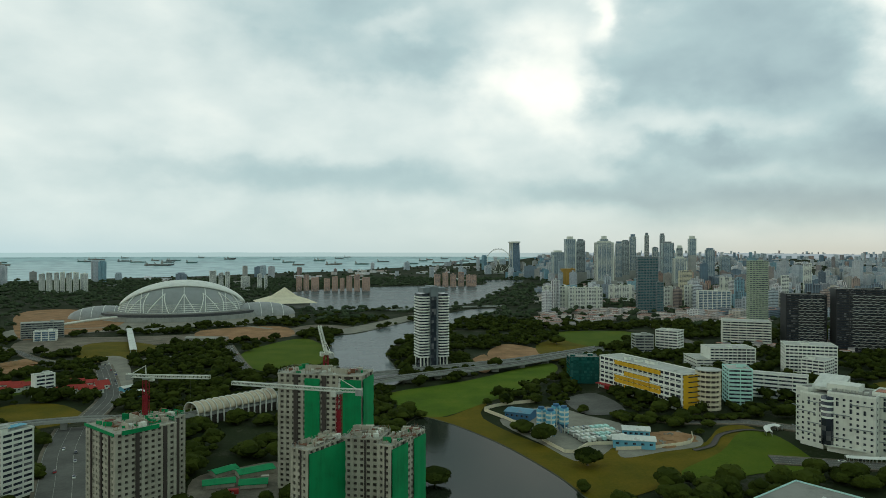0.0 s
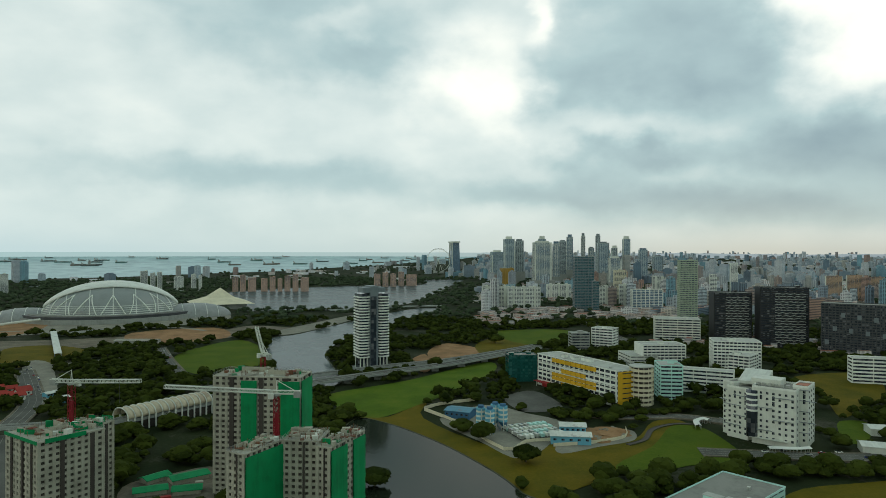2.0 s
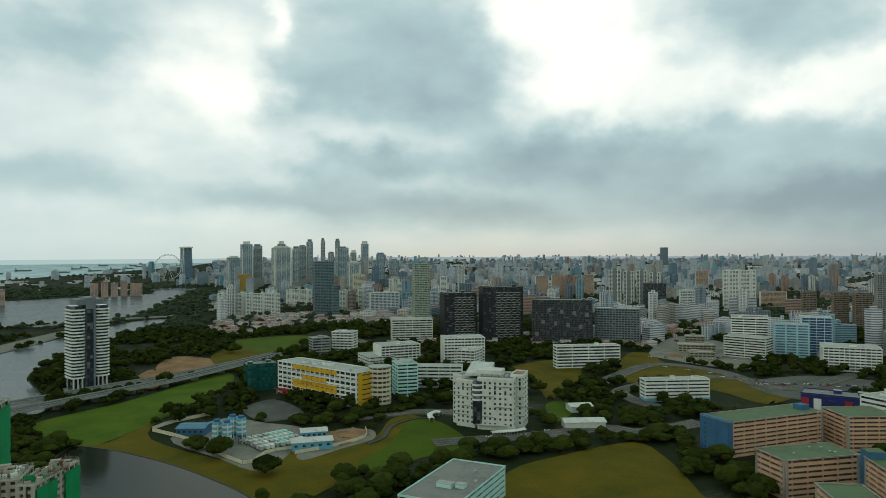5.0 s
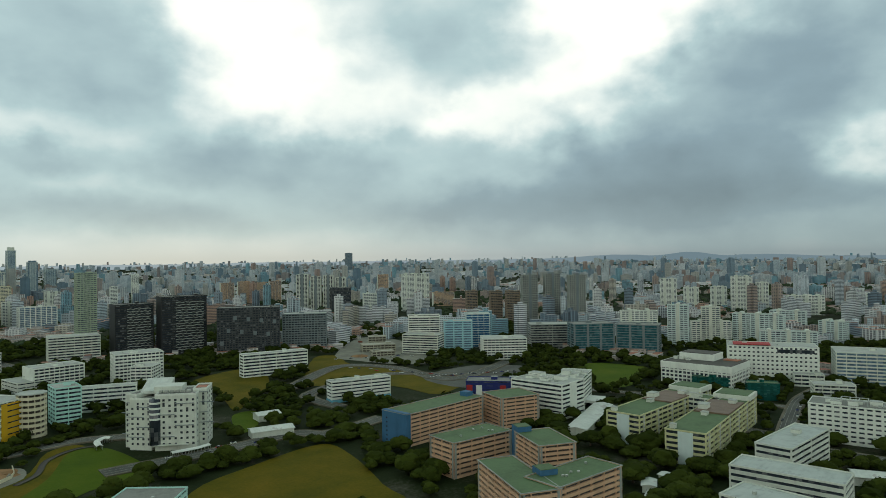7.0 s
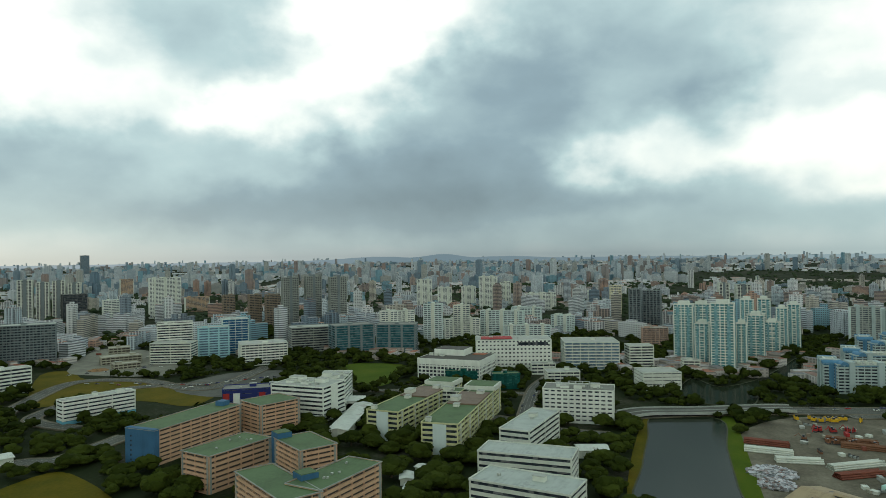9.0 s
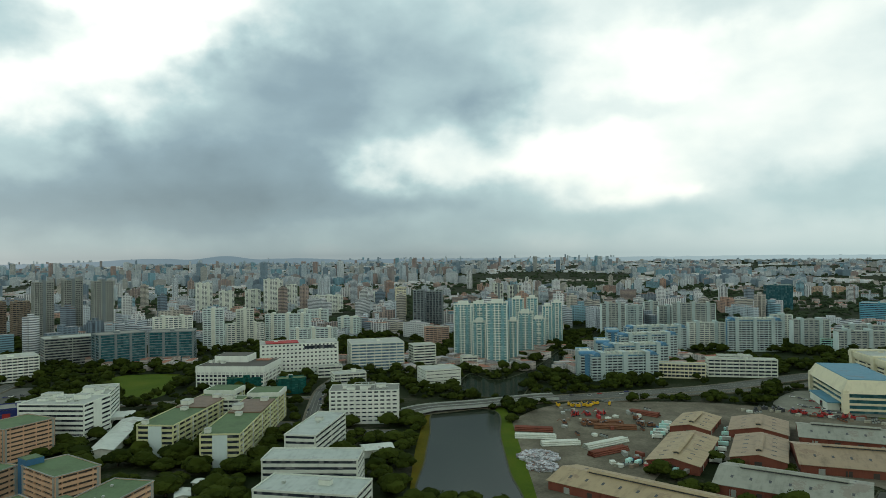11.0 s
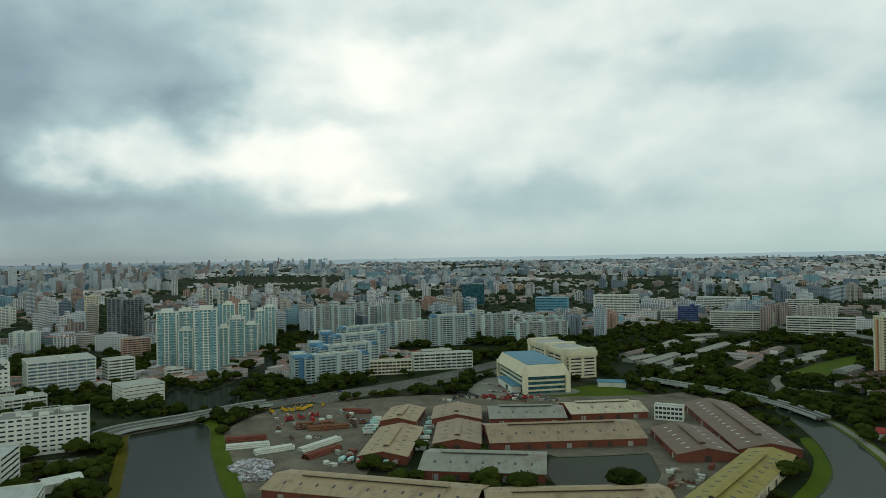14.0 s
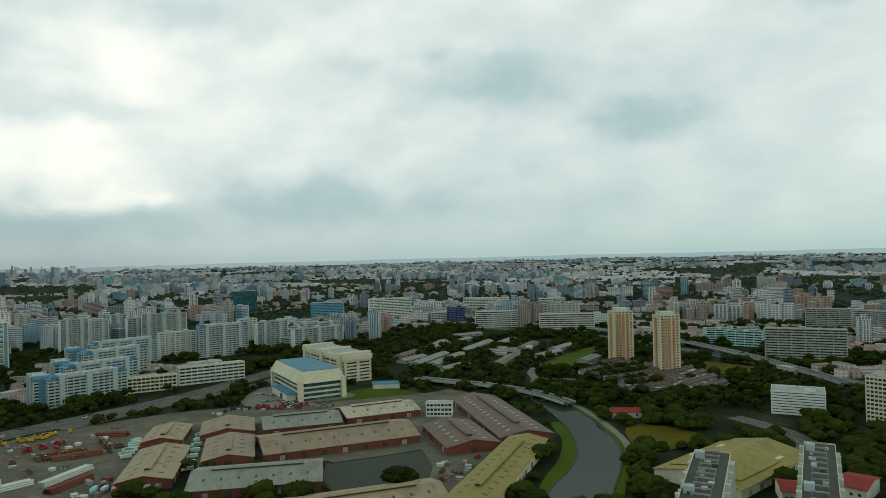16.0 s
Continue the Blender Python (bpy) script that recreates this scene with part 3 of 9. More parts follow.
# ---- kinds of building ----
OFFICES = {
    "aqua_wing": dict(label="aqua and white office wing with ribbon windows", wall=AQUA, sill=0.55, pier=9),
    "long_wing": dict(label="long white link block with window ribbons", wall=WHITE, sill=0.55, pier=12, works=0),
    "court_block": dict(label="white institutional block round a court", wall=WHITE, sill=0.45, pier=5, endwall=WHITE),
    "hall_low": dict(label="low white hall with a flat grey roof", wall=OFFWHITE, sill=0.7, pier=8),
    "east_wing": dict(label="white institutional wing with square windows", wall=WHITE, sill=0.5, pier=4),
    "east_wing_low": dict(label="low white wing beside the taller block", wall=WHITE, sill=0.5, pier=5, works=1),
    "small_grey": dict(label="pale grey office block with ribbon windows", wall=GREY, sill=0.5, pier=14, works=1),
    "small_white": dict(label="white office block with stair core", wall=WHITE, sill=0.5, pier=6, works=2),
    "green_glass": dict(label="low office building in dark green glass", wall=GREENGLASS, glass=GREENGLASS, sill=0.3, pier=4, pw=0.3, roof=ROOF_GREY),
    "near_hall": dict(label="grey-roofed hall with aqua edge and rooftop plant", wall=AQUA, sill=0.7, pier=8, roof=ROOF_GREY, works=2),
    "podium": dict(label="grey office block with window ribbons", wall=OFFWHITE, sill=0.5, pier=10),
    "black_a": dict(label="black office tower with pale slanting bands", wall=CHARCOAL, sill=0.45, pier=15, endwall=CHARCOAL, roof=ROOF_GREY),
    "black_b": dict(label="black office tower with pale slanting bands", wall=CHARCOAL, sill=0.45, pier=15, endwall=CHARCOAL, roof=ROOF_GREY),
    "dark_grid": dict(label="dark grey office slab with a window grid", wall=DARKGREY, sill=0.4, pier=4, pw=0.9, roof=ROOF_GREY, works=4),
    "grey_grid": dict(label="slate grey office block with a window grid", wall=SLATE, sill=0.45, pier=4, pw=0.8, works=3),
    "low_white_a": dict(label="low white school block with open corridors", wall=WHITE, sill=0.5, pier=20, roof=ROOF_PALE, works=1),
    "low_white_b": dict(label="low white block with blue lower wall", wall=WHITE, sill=0.6, pier=20, ground=SKYBLUE, works=2),
    "stacked": dict(label="white and grey office block with deep bands", wall=OFFWHITE, sill=0.5, pier=20, works=2),
    "stacked_high": dict(label="white office block with dark glazed bands", wall=WHITE, sill=0.5, pier=16, roof=ROOF_DARK, works=3, parapet=2.2),
    "blue_dark": dict(label="office block in deep blue glass with pale floor lines", wall=PALEBLUE, glass=paint("deep_blue_glass", (0.03, 0.10, 0.22), rough=0.2, wear=0.2), sill=0.2, pier=8, pw=0.5, works=2),
    "sky_blue": dict(label="office block with pale blue panels and glass", wall=paint("sky_panel", (0.34, 0.55, 0.66), wear=0.2), glass=GLASS_BLUE, sill=0.45, pier=12, pw=2.0, works=2),
    "white_mid": dict(label="white low office block with many windows", wall=WHITE, sill=0.5, pier=5, works=4),
    "dark_glass": dict(label="dark teal glass office block", wall=SLATE, glass=GLASS_TEAL, sill=0.2, pier=18, pw=3, roof=ROOF_GREY, works=3),
    "terraced": dict(label="terraced office block with planted bands", wall=GREY, sill=0.4, pier=30, works=3),
    "white_stack": dict(label="white industrial block with dark corridor bands", wall=WHITE, sill=0.55, pier=40, endwall=WHITE, endw=0.3, works=4),
    "white_stack_low": dict(label="low showroom with navy and red panels", wall=NAVY, sill=0.85, pier=12, pw=4, roof=ROOF_GREY, works=2),
    "green_a": dict(label="pale yellow workshop block with a green roof", wall=PALEYELLOW, sill=0.45, pier=9, pw=0.5, endwall=PALEBLUE, endw=0.36, roof=ROOF_GREEN, works=0, fh=3.4, proud=0.7),
    "green_b": dict(label="pale yellow workshop block with a green roof", wall=PALEYELLOW, sill=0.45, pier=9, pw=0.5, endwall=PALEBLUE, endw=0.36, roof=ROOF_GREEN, works=0, fh=3.4, proud=0.7),
    "court_glass": dict(label="low office hall in green glass with a flat roof", wall=GREENGLASS, glass=GREENGLASS, sill=0.3, pier=6, pw=0.4, roof=ROOF_GREEN, works=1),
    "green_c": dict(label="pale workshop link block with a green roof", wall=OFFWHITE, sill=0.5, pier=10, roof=ROOF_GREEN, works=3, fh=3.6),
    "white_court": dict(label="white square-windowed block with grey roof", wall=WHITE, glass=GLASS, sill=0.4, pier=4.2, pw=1.2, roof=ROOF_GREY, works=2, fh=4),
    "white_court_b": dict(label="white block with red roof sheet and dark top windows", wall=WHITE, sill=0.62, pier=4.5, pw=2.2, roof=ROOF_PALE, works=3, fh=4),
    "grid_mid": dict(label="grey and white laboratory block with glass", wall=OFFWHITE, glass=GLASS_BLUE, sill=0.45, pier=9, works=5),
    "peach_small": dict(label="small peach office house", wall=PEACH, sill=0.5, pier=5, works=1),
    "white_cube": dict(label="white cube block with window ribbons", wall=OFFWHITE, sill=0.5, pier=14, works=0),
    "flat_shed": dict(label="low cream hall with a pale roof", wall=OFFWHITE, sill=0.8, pier=10, works=0),
    "laboratory": dict(label="white laboratory block with crowded rooftop plant", wall=WHITE, sill=0.62, pier=5, pw=1.6, roof=ROOF_GREY, works=6),
    "grey_a": dict(label="white factory block with a wide grey roof", wall=OFFWHITE, sill=0.55, pier=40, roof=ROOF_SHEET, works=0),
    "grey_b": dict(label="white factory block with a wide grey roof", wall=OFFWHITE, sill=0.55, pier=40, roof=ROOF_SHEET, works=1),
    "grey_c": dict(label="white factory wing with a grey roof", wall=OFFWHITE, sill=0.55, pier=40, roof=ROOF_SHEET, works=1),
    "cream_low": dict(label="low cream block with open gallery", wall=CREAM, sill=0.4, pier=4, works=0),
    "white_low": dict(label="low white block with flat roof", wall=OFFWHITE, sill=0.5, pier=6, works=1),
    "cream_big": dict(label="cream civic block with rounded stair bays", wall=CREAM, sill=0.55, pier=18, pw=3, works=2),
    "teal_box": dict(label="teal glass office box far off", wall=GLASS_TEAL, glass=GLASS_TEAL, sill=0.3, pier=5, pw=0.4),
    "red_blue": dict(label="sky blue and red factory block", wall=SKYBLUE, sill=0.6, pier=20),
    "white_row": dict(label="white office row with windows", wall=WHITE, sill=0.5, pier=7),
    "indigo": dict(label="dark indigo glass office block", wall=NAVY, glass=GLASS_BLUE, sill=0.5, pier=8),
    "striped": dict(label="long pale block with striped storeys", wall=OFFWHITE, sill=0.5, pier=30),
    "teal_roof": dict(label="white block with teal roof terraces", wall=AQUA, sill=0.45, pier=12, roof=ROOF_GREEN),
    "slatted": dict(label="white slatted block with stepped roof", wall=WHITE, sill=0.7, pier=40, works=1, fh=2.2),
    "cream_edge": dict(label="cream flats with orange balcony bands", wall=CREAM, sill=0.45, pier=3, fh=2.9),
    "tiny_white": dict(label="small white gate office with tall windows", wall=WHITE, sill=0.45, pier=3, works=0),
    "blue_front": dict(label="white office with a blue glass front", wall=WHITE, glass=GLASS_BLUE, sill=0.25, pier=9, pw=1.5),
    "raw_podium": dict(label="raw concrete podium under construction", wall=RAW, glass=DARKBAND, sill=0.4, pier=5, pw=0.8, roof=RAW, works=3),
    "black_low": dict(label="dark grey low office block", wall=DARKGREY, sill=0.4, pier=9),
}
TOWERS = {
    "pale_green": dict(label="pale green glass residential tower", wall=paint("sage_paint", (0.36, 0.42, 0.34), wear=0.2), glass=GLASS_PALE, sill=0.5, pier=5),
    "aqua": dict(label="white and aqua riverside condominium tower", wall=WHITE, glass=pane("aqua_glass", (0.03, 0.12, 0.13), (0.15, 0.33, 0.34), 0.5), sill=0.34, pier=4.6, pw=1.1, fh=3.0),
    "dark_pair": dict(label="dark blue-grey glass residential tower", wall=SLATE, glass=GLASS, sill=0.3, pier=6, pw=1.6),
    "cream": dict(label="cream apartment tower with windows", wall=CREAM, glass=GLASS_PALE, sill=0.5, pier=5),
    "downtown": dict(label="downtown office tower in blue-grey glass", wall=paint("pale_steel_cladding", (0.46, 0.52, 0.56), wear=0.2), glass=GLASS_BLUE, sill=0.3, pier=8, pw=0.8),
    "hazy": dict(label="lone blue-grey office tower far off", wall=SLATE, glass=GLASS_BLUE, sill=0.35, pier=8, pw=0.8),
    "gold": dict(label="gold glass downtown office tower", wall=paint("gold_cladding", (0.42, 0.27, 0.07), wear=0.2), glass=paint("gold_glass", (0.30, 0.18, 0.04), rough=0.25), sill=0.4, pier=8),
    "grey_glass": dict(label="grey-green glass residential tower", wall=SLATE, glass=GLASS_TEAL, sill=0.4, pier=6),
    "white": dict(label="slim white apartment tower", wall=WHITE, glass=GLASS_PALE, sill=0.5, pier=5),
    "triplet": dict(label="grey ribbed apartment tower in a row of three", wall=GREY, glass=GLASS, sill=0.45, pier=3.4, pw=0.9, fh=3.0, group="three ribbed towers"),
    "brown": dict(label="brown-grey apartment tower with balconies", wall=BROWN, glass=GLASS, sill=0.5, pier=5),
    "dark_white": dict(label="apartment tower in dark glass with white piers", wall=OFFWHITE, glass=GLASS, sill=0.3, pier=7, pw=2.2),
}
DOVE = paint("dove_grey_paint", (0.36, 0.38, 0.38), wear=0.3)
TRIMBLUE = paint("estate_trim_blue", (0.09, 0.22, 0.38), wear=0.25)
ESTATE = paint("blue_grey_paint", (0.40, 0.47, 0.51), wear=0.25)
SLABS = {
    "white_estate": dict(label="white housing slab with window rows", wall=WHITE, glass=GLASS_PALE, sill=0.5, pier=6, pw=1.2),
    "brick_low": dict(label="low red-brown housing slab", wall=PINK, glass=GLASS, sill=0.5, pier=6),
    "blue_estate": dict(label="white housing slab with blue end walls", wall=ESTATE, glass=GLASS, sill=0.5, pier=5.5, pw=0.8, endwall=TRIMBLUE, endw=0.3),
    "white_blue": dict(label="grey-white housing slab with balcony bands", wall=PALEBLUE, glass=GLASS_PALE, sill=0.5, pier=7, pw=1.4, endwall=PALEBLUE),
    "grey_row": dict(label="grey housing slab with long corridors", wall=paint("weathered_grey_paint", (0.40, 0.40, 0.38), wear=0.35), glass=GLASS, sill=0.5, pier=14),
    "shore_white": dict(label="white shore apartment slab", wall=WHITE, glass=GLASS_PALE, sill=0.5, pier=8),
    "shore_pink": dict(label="pink shore condominium with tiled roof", wall=PINK, glass=GLASS_PALE, sill=0.55, pier=8, roof=TILE),
    "peach": dict(label="peach housing slab with white ends", wall=PEACH, glass=GLASS_PALE, sill=0.5, pier=9, endwall=OFFWHITE),
}


def office(x, y, w, d, h, rot, style):
    root = block(x, y, w, d, h, rot, "office_block", category="office building", **OFFICES[style])
    if style in ("black_a", "black_b"):
        for i in range(int(h / 3.6) - 2):
            part("slanting_louvre", zigzag(w * 0.62, 8, 0.8, 0.7, DOVE, i), root, x=w * 0.12, y=-d / 2 - 0.25, z=6 + i * 3.6)
    if style == "dark_grid":
        for i in range(9):
            part("bay_box", box(4.5, 1.2, 5.5, SLATE), root, x=-w * 0.42 + i * w * 0.105, y=-d / 2 - 0.5, z=12 + (i * 17) % 36)
    if style == "white_court_b":
        part("roof_sheet", box(w * 0.42, d * 0.6, 0.5, RED), root, "red roof sheet", x=-w * 0.22, z=h + 1.0)
        part("window_band", box(w * 0.4, 0.4, 3.4, GLASS), root, "dark glazed top storey", x=w * 0.25, y=-d / 2 - 0.06, z=h - 5)
    if style == "cream_big":
        part("cornice", prism(rounded(w + 3.5, d + 3.5, 2.5), 5.0, CREAM, "cornice"), root, "deep cream cornice", z=h - 4.6)
        part("roof_top", prism(rounded(w - 1, d - 1, 2.0), 0.5, ROOF_PALE, "roof_top"), root, z=h + 0.5)
        for u in (-0.42, 0.0, 0.42):
            part("pylon", box(6.0, d + 6.0, h + 2.5, CREAM), root, "cream stair pylon", x=u * w)
    if style == "white_stack_low":
        for k, tone in ((-0.44, RED), (-0.28, WHITE), (0.12, RED), (0.3, NAVY)):
            part("sign_panel", box(w * 0.1, 0.5, h * 0.8, tone), root, "coloured wall panel", x=k * w, y=-d / 2 - 0.1, z=1)
        part("gable_end", box(0.8, d * 0.9, h + 1.4, WHITE), root, "white end wall", x=w / 2)
    if style in ("green_a", "green_b"):
        # a raised middle stretch, white plant rooms and a stair head
        part("roof_deck", box(w * 0.32, d * 0.92, 1.0, ROOF_BROWN), root, "faded red-brown roof deck", x=w * 0.08, z=h + 0.4)
        part("end_screen", box(w * 0.18, d + 1.0, 3.6, OFFWHITE), root, "pale raised end storey", x=w * 0.41, z=h + 0.2)
        part("end_roof", box(w * 0.17, d * 0.9, 0.3, ROOF_GREEN), root, x=w * 0.41, z=h + 3.8)
        for u, v_, a, b, c in ((0.0, 0.3, 9, 6, 4.0), (0.2, -0.2, 7, 5, 3.2), (-0.12, 0.1, 5, 4, 2.0), (-0.46, 0.36, 3.5, 3.5, 2.6)):
            hut = part("plant_room", box(a, b, c, OFFWHITE), root, "white roof plant room", x=u * w, y=v_ * d, z=h + 0.4)
            part("lid", box(a + 0.6, b + 0.6, 0.25, ROOF_PALE), hut, z=c)
        for k in range(6):
            part("downpipe_fin", box(0.7, d + 0.9, h, OFFWHITE), root, x=-w * 0.45 + k * w * 0.18)
    if style == "white_stack":
        for u, v_, a, b, c in ((-0.25, 0.1, 12, 8, 4.0), (0.2, 0.15, 9, 7, 3.0), (0.05, -0.2, 6, 4, 2.0)):
            hut = part("plant_room", box(min(a, w * 0.4), min(b, d * 0.5), c, WHITE), root, "white roof plant room", x=u * w, y=v_ * d, z=h + 0.4)
            part("lid", box(min(a, w * 0.4) + 0.5, min(b, d * 0.5) + 0.5, 0.25, ROOF_PALE), hut, z=c)
        part("entrance_band", box(w + 0.8, d + 0.8, 2.2, WHITE), root, "white band over the ground storey", z=3.4)
    if style == "white_court":
        part("upper_wall", box(w + 0.5, d + 0.5, 5.6, WHITE), root, "blank white upper wall", z=h - 5.2)
        part("roof_top", box(w - 2.5, d - 2.5, 0.4, ROOF_DARK), root, "dark roof deck", z=h + 0.7)
        hut = part("penthouse", box(w * 0.5, d * 0.5, 7.0, WHITE), root, "white penthouse wing", x=-w * 0.12, y=d * 0.22, z=h + 0.4)
        part("lid", box(w * 0.46, d * 0.46, 0.4, ROOF_DARK), hut, z=7.0)
        part("red_sheet", box(w * 0.2, d * 0.2, 0.6, TILE), root, "red roof sheet", x=w * 0.3, y=d * 0.3, z=h + 1.2)
        for k in range(3):
            part("plant_room", box(4, 3, 3, OFFWHITE), root, x=-w * 0.4 + k * 6, y=-d * 0.1, z=h + 0.8)
    if style == "laboratory":
        part("roof_frame", boxes([(w * 0.3, 0.5, 0.5, 0, -6, 3), (w * 0.3, 0.5, 0.5, 0, 6, 3)] + [(0.5, 12, 0.5, u * w * 0.05, 0, 3) for u in (-3, -1, 1, 3)] + [(0.4, 0.4, 3, u * w * 0.05, v, 0) for u in (-3, 3) for v in (-6, 6)], STEEL), root, "steel frame round the roof plant", z=h + 0.4)


def tower(x, y, w, d, h, rot, style):
    kw = dict(fh=3.2, works=1)
    kw.update(TOWERS[style])
    if style == "downtown":
        kw["glass"] = rng.choice((GLASS_BLUE, GLASS_BLUE, GLASS_PALE))
        kw["wall"] = rng.choice((kw["wall"], kw["wall"], OFFWHITE))
    root = block(x, y, w, d, h, rot, "apartment_tower" if style not in ("downtown", "gold") else "office_tower", category="tower", **kw)
    if style == "downtown":
        k = rng.random()
        tone = (SLATE, OFFWHITE, GLASS_BLUE)[int(k * 3)]
        part("crown", box(w * rng.uniform(0.5, 0.8), d * 0.7, h * rng.uniform(0.03, 0.08), tone), root, "roof plant screen", z=h + 0.4)
        for u in (-1, 1):
            part("edge_fin", box(w * 0.07, d + 1.2, h * rng.uniform(0.9, 1.03), tone), root, "vertical edge fin", x=u * w * 0.45)
        part("setback", box(w * rng.uniform(1.1, 1.5), d * 1.3, h * rng.uniform(0.12, 0.3), GREY), root, "wider podium")
    if style == "aqua":
        part("balcony_slab", boxes([(w * 0.34, d + 2.0, 0.9, 0, 0, 3.0 + k * 6) for k in range(int(h / 6))], WHITE), root, "white balcony slabs up the front")["kind"] = "stuff"
        for u in (-0.27, 0.27):
            part("glass_bay", box(w * 0.15, 1.4, h - 3, AQUA_BAY), root, "aqua glass bay", x=u * w, y=-d / 2 - 0.3, z=1)
        part("side_bay", box(w + 1.4, d * 0.2, h - 4, AQUA_BAY), root, "aqua glass bay", z=1)
        part("crown", boxes([(w * 0.55, 0.8, 4.5, 0, -d * 0.3, 0), (w * 0.55, 0.8, 4.5, 0, d * 0.3, 0), (0.8, d * 0.6, 4.5, w * 0.25, 0, 0), (0.8, d * 0.6, 4.5, -w * 0.25, 0, 0)], WHITE), root, "white roof screen", z=h)
    if style == "dark_white":
        part("shaft", box(w * 0.24, d + 1.4, h + 3, SLATE), root, "dark glass shaft", z=0)
    if style == "triplet":
        part("shaft", box(w * 0.16, d + 1.6, h + 4, SLATE), root, "dark slate shaft between the wings")


def slab(x, y, w, d, h, rot, style):
    kw = dict(SLABS[style])
    if style in ("white_blue", "white_estate"):
        kw["wall"] = rng.choice((ESTATE, OFFWHITE, DOVE, DOVE) if style == "white_blue" else (WHITE, OFFWHITE, PALEBLUE, WHITE))
    root = block(x, y, w, d, h, rot, "housing_slab", category="apartment block", fh=2.9, works=2, **kw)
    if style in ("blue_estate", "white_blue", "white_estate"):
        tone = {"blue_estate": ESTATE, "white_blue": ESTATE, "white_estate": OFFWHITE}[style]
        n = max(1, round(w / 22))
        for k in range(n):
            part("stair_tower", box(4.5, d + 3.0, h + 3.2, tone), root, "stair tower breaking the long front", x=(k + 0.5) / n * w - w / 2)
        if style == "blue_estate":
            part("roof_band", box(w + 0.5, d + 0.5, 0.6, TRIMBLUE), root, "blue band under the roof", z=h - 0.8)
            for u in (-0.42, 0.42):
                arc = [(3.4 * math.cos(math.pi * k / 10), 3.0 * math.sin(math.pi * k / 10)) for k in range(11)]
                gv = [(ax, sy, az) for sy in (-d / 2 - 1.0, d / 2 + 1.0) for ax, az in arc]
                gf = [tuple(range(11)), tuple(range(21, 10, -1))] + [(k + 1, k, k + 11, k + 12) for k in range(10)] + [(0, 10, 21, 11)]
                part("round_gable", mesh_of("round_gable", gv, gf, TRIMBLUE), root, "blue half-round roof gable", x=u * w, z=h + 0.2)
            part("roof_frame", boxes([(w * 0.6, 1.0, 0.5, 0, -d * 0.3, 2.4), (w * 0.6, 1.0, 0.5, 0, d * 0.3, 2.4)] + [(0.4, d * 0.7, 2.6, (k / 7 - 0.5) * w * 0.6, 0, 0) for k in range(8)], OFFWHITE), root, "white roof frame", z=h + 0.3)


def shed(x, y, w, d, h, rot, style):
    root = thing("pavilion", x, y, rot, "low pavilion with a pale metal roof", "pavilion")
    clear_rect(x, y, w, d, rot)
    h = min(h, 5.0)
    part("wall", gable_wall(w, d, h, d * 0.1, OFFWHITE), root)
    part("roof", gable_roof(w, d, d * 0.1, ROOF_BLUE if style == "tiny_blue" else ROOF_WHITE), root, z=h)


ROOFS = {"tan": ROOF_TAN, "pink": ROOF_PINK, "grey": ROOF_STEEL, "cream": ROOF_CREAM, "brown": ROOF_BROWN, "olive": ROOF_OLIVE, "olive_wide": ROOF_OLIVE}




# ---- buildings with a shape of their own; the front looks along -y, +x is its right ----
BANDTAN = paint("tan_corridor_band", (0.60, 0.37, 0.26), wear=0.25)


def flatted(x, y, w, d, h, rot, style):
    # corridor openings are a dark core, their shade put into its colour
    root = block(x, y, w, d, h, rot, "workshop_block", "tan and orange banded workshop block with a green roof", "industrial building", "flatted workshops",
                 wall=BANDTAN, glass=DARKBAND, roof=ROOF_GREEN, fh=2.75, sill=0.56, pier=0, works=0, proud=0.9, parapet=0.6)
    part("roof_border", boxes(parapet_rows(w + 0.9, d + 0.9, 0.35, 0.55), GREY), root, "pale roof border", z=h + 0.5)
    for u in (-1, 1):
        for v_ in (-1, 1):
            part("corner_pier", box(2.0, 2.0, h, GREY), root, x=u * (w / 2 - 0.95), y=v_ * (d / 2 - 0.95))
    for k in range(max(2, round(w / 9))):
        part("cross_wall", box(0.35, d + 0.04, h, BANDTAN), root, x=-w / 2 + (k + 0.5) * w / max(2, round(w / 9)))
    for k in range(max(2, round(d / 9))):
        part("cross_wall", box(w + 0.04, 0.35, h, BANDTAN), root, y=-d / 2 + (k + 0.5) * d / max(2, round(d / 9)))
    if style == "one":
        part("end_wall", box(w + 0.6, 4.0, h + 1.2, BLUE), root, "blue end wall", y=-d / 2 + 1.7)
        for i in range(6):
            part("end_window", box(1.0, 0.3, 1.1, GLASS), root, x=-w * 0.3, y=-d / 2 - 0.35, z=2.4 + i * 3.0)
        part("stair_core", box(7, 7, 3.2, BLUE), root, "blue stair head", x=0, y=d / 2 - 6, z=h + 0.4)
    if style in ("two_wing", "three"):
        core = part("stair_core", box(9, 9, h + 3.4, BLUE), root, "blue stair core", x=-w / 2 - 1.0 if style == "two_wing" else 4.5, y=-d / 2 + 5 if style == "two_wing" else d / 2 + 3.0)
        part("core_roof", box(8.4, 8.4, 0.3, ROOF_GREEN), core, z=h + 3.4)
    if style in ("two", "three_wing"):
        for k in range(5):
            part("vent_cap", box(1.2, 1.0, 0.8, STEEL), root, x=rng.uniform(-0.3, 0.3) * w, y=rng.uniform(-0.3, 0.3) * d, z=h + 0.4)


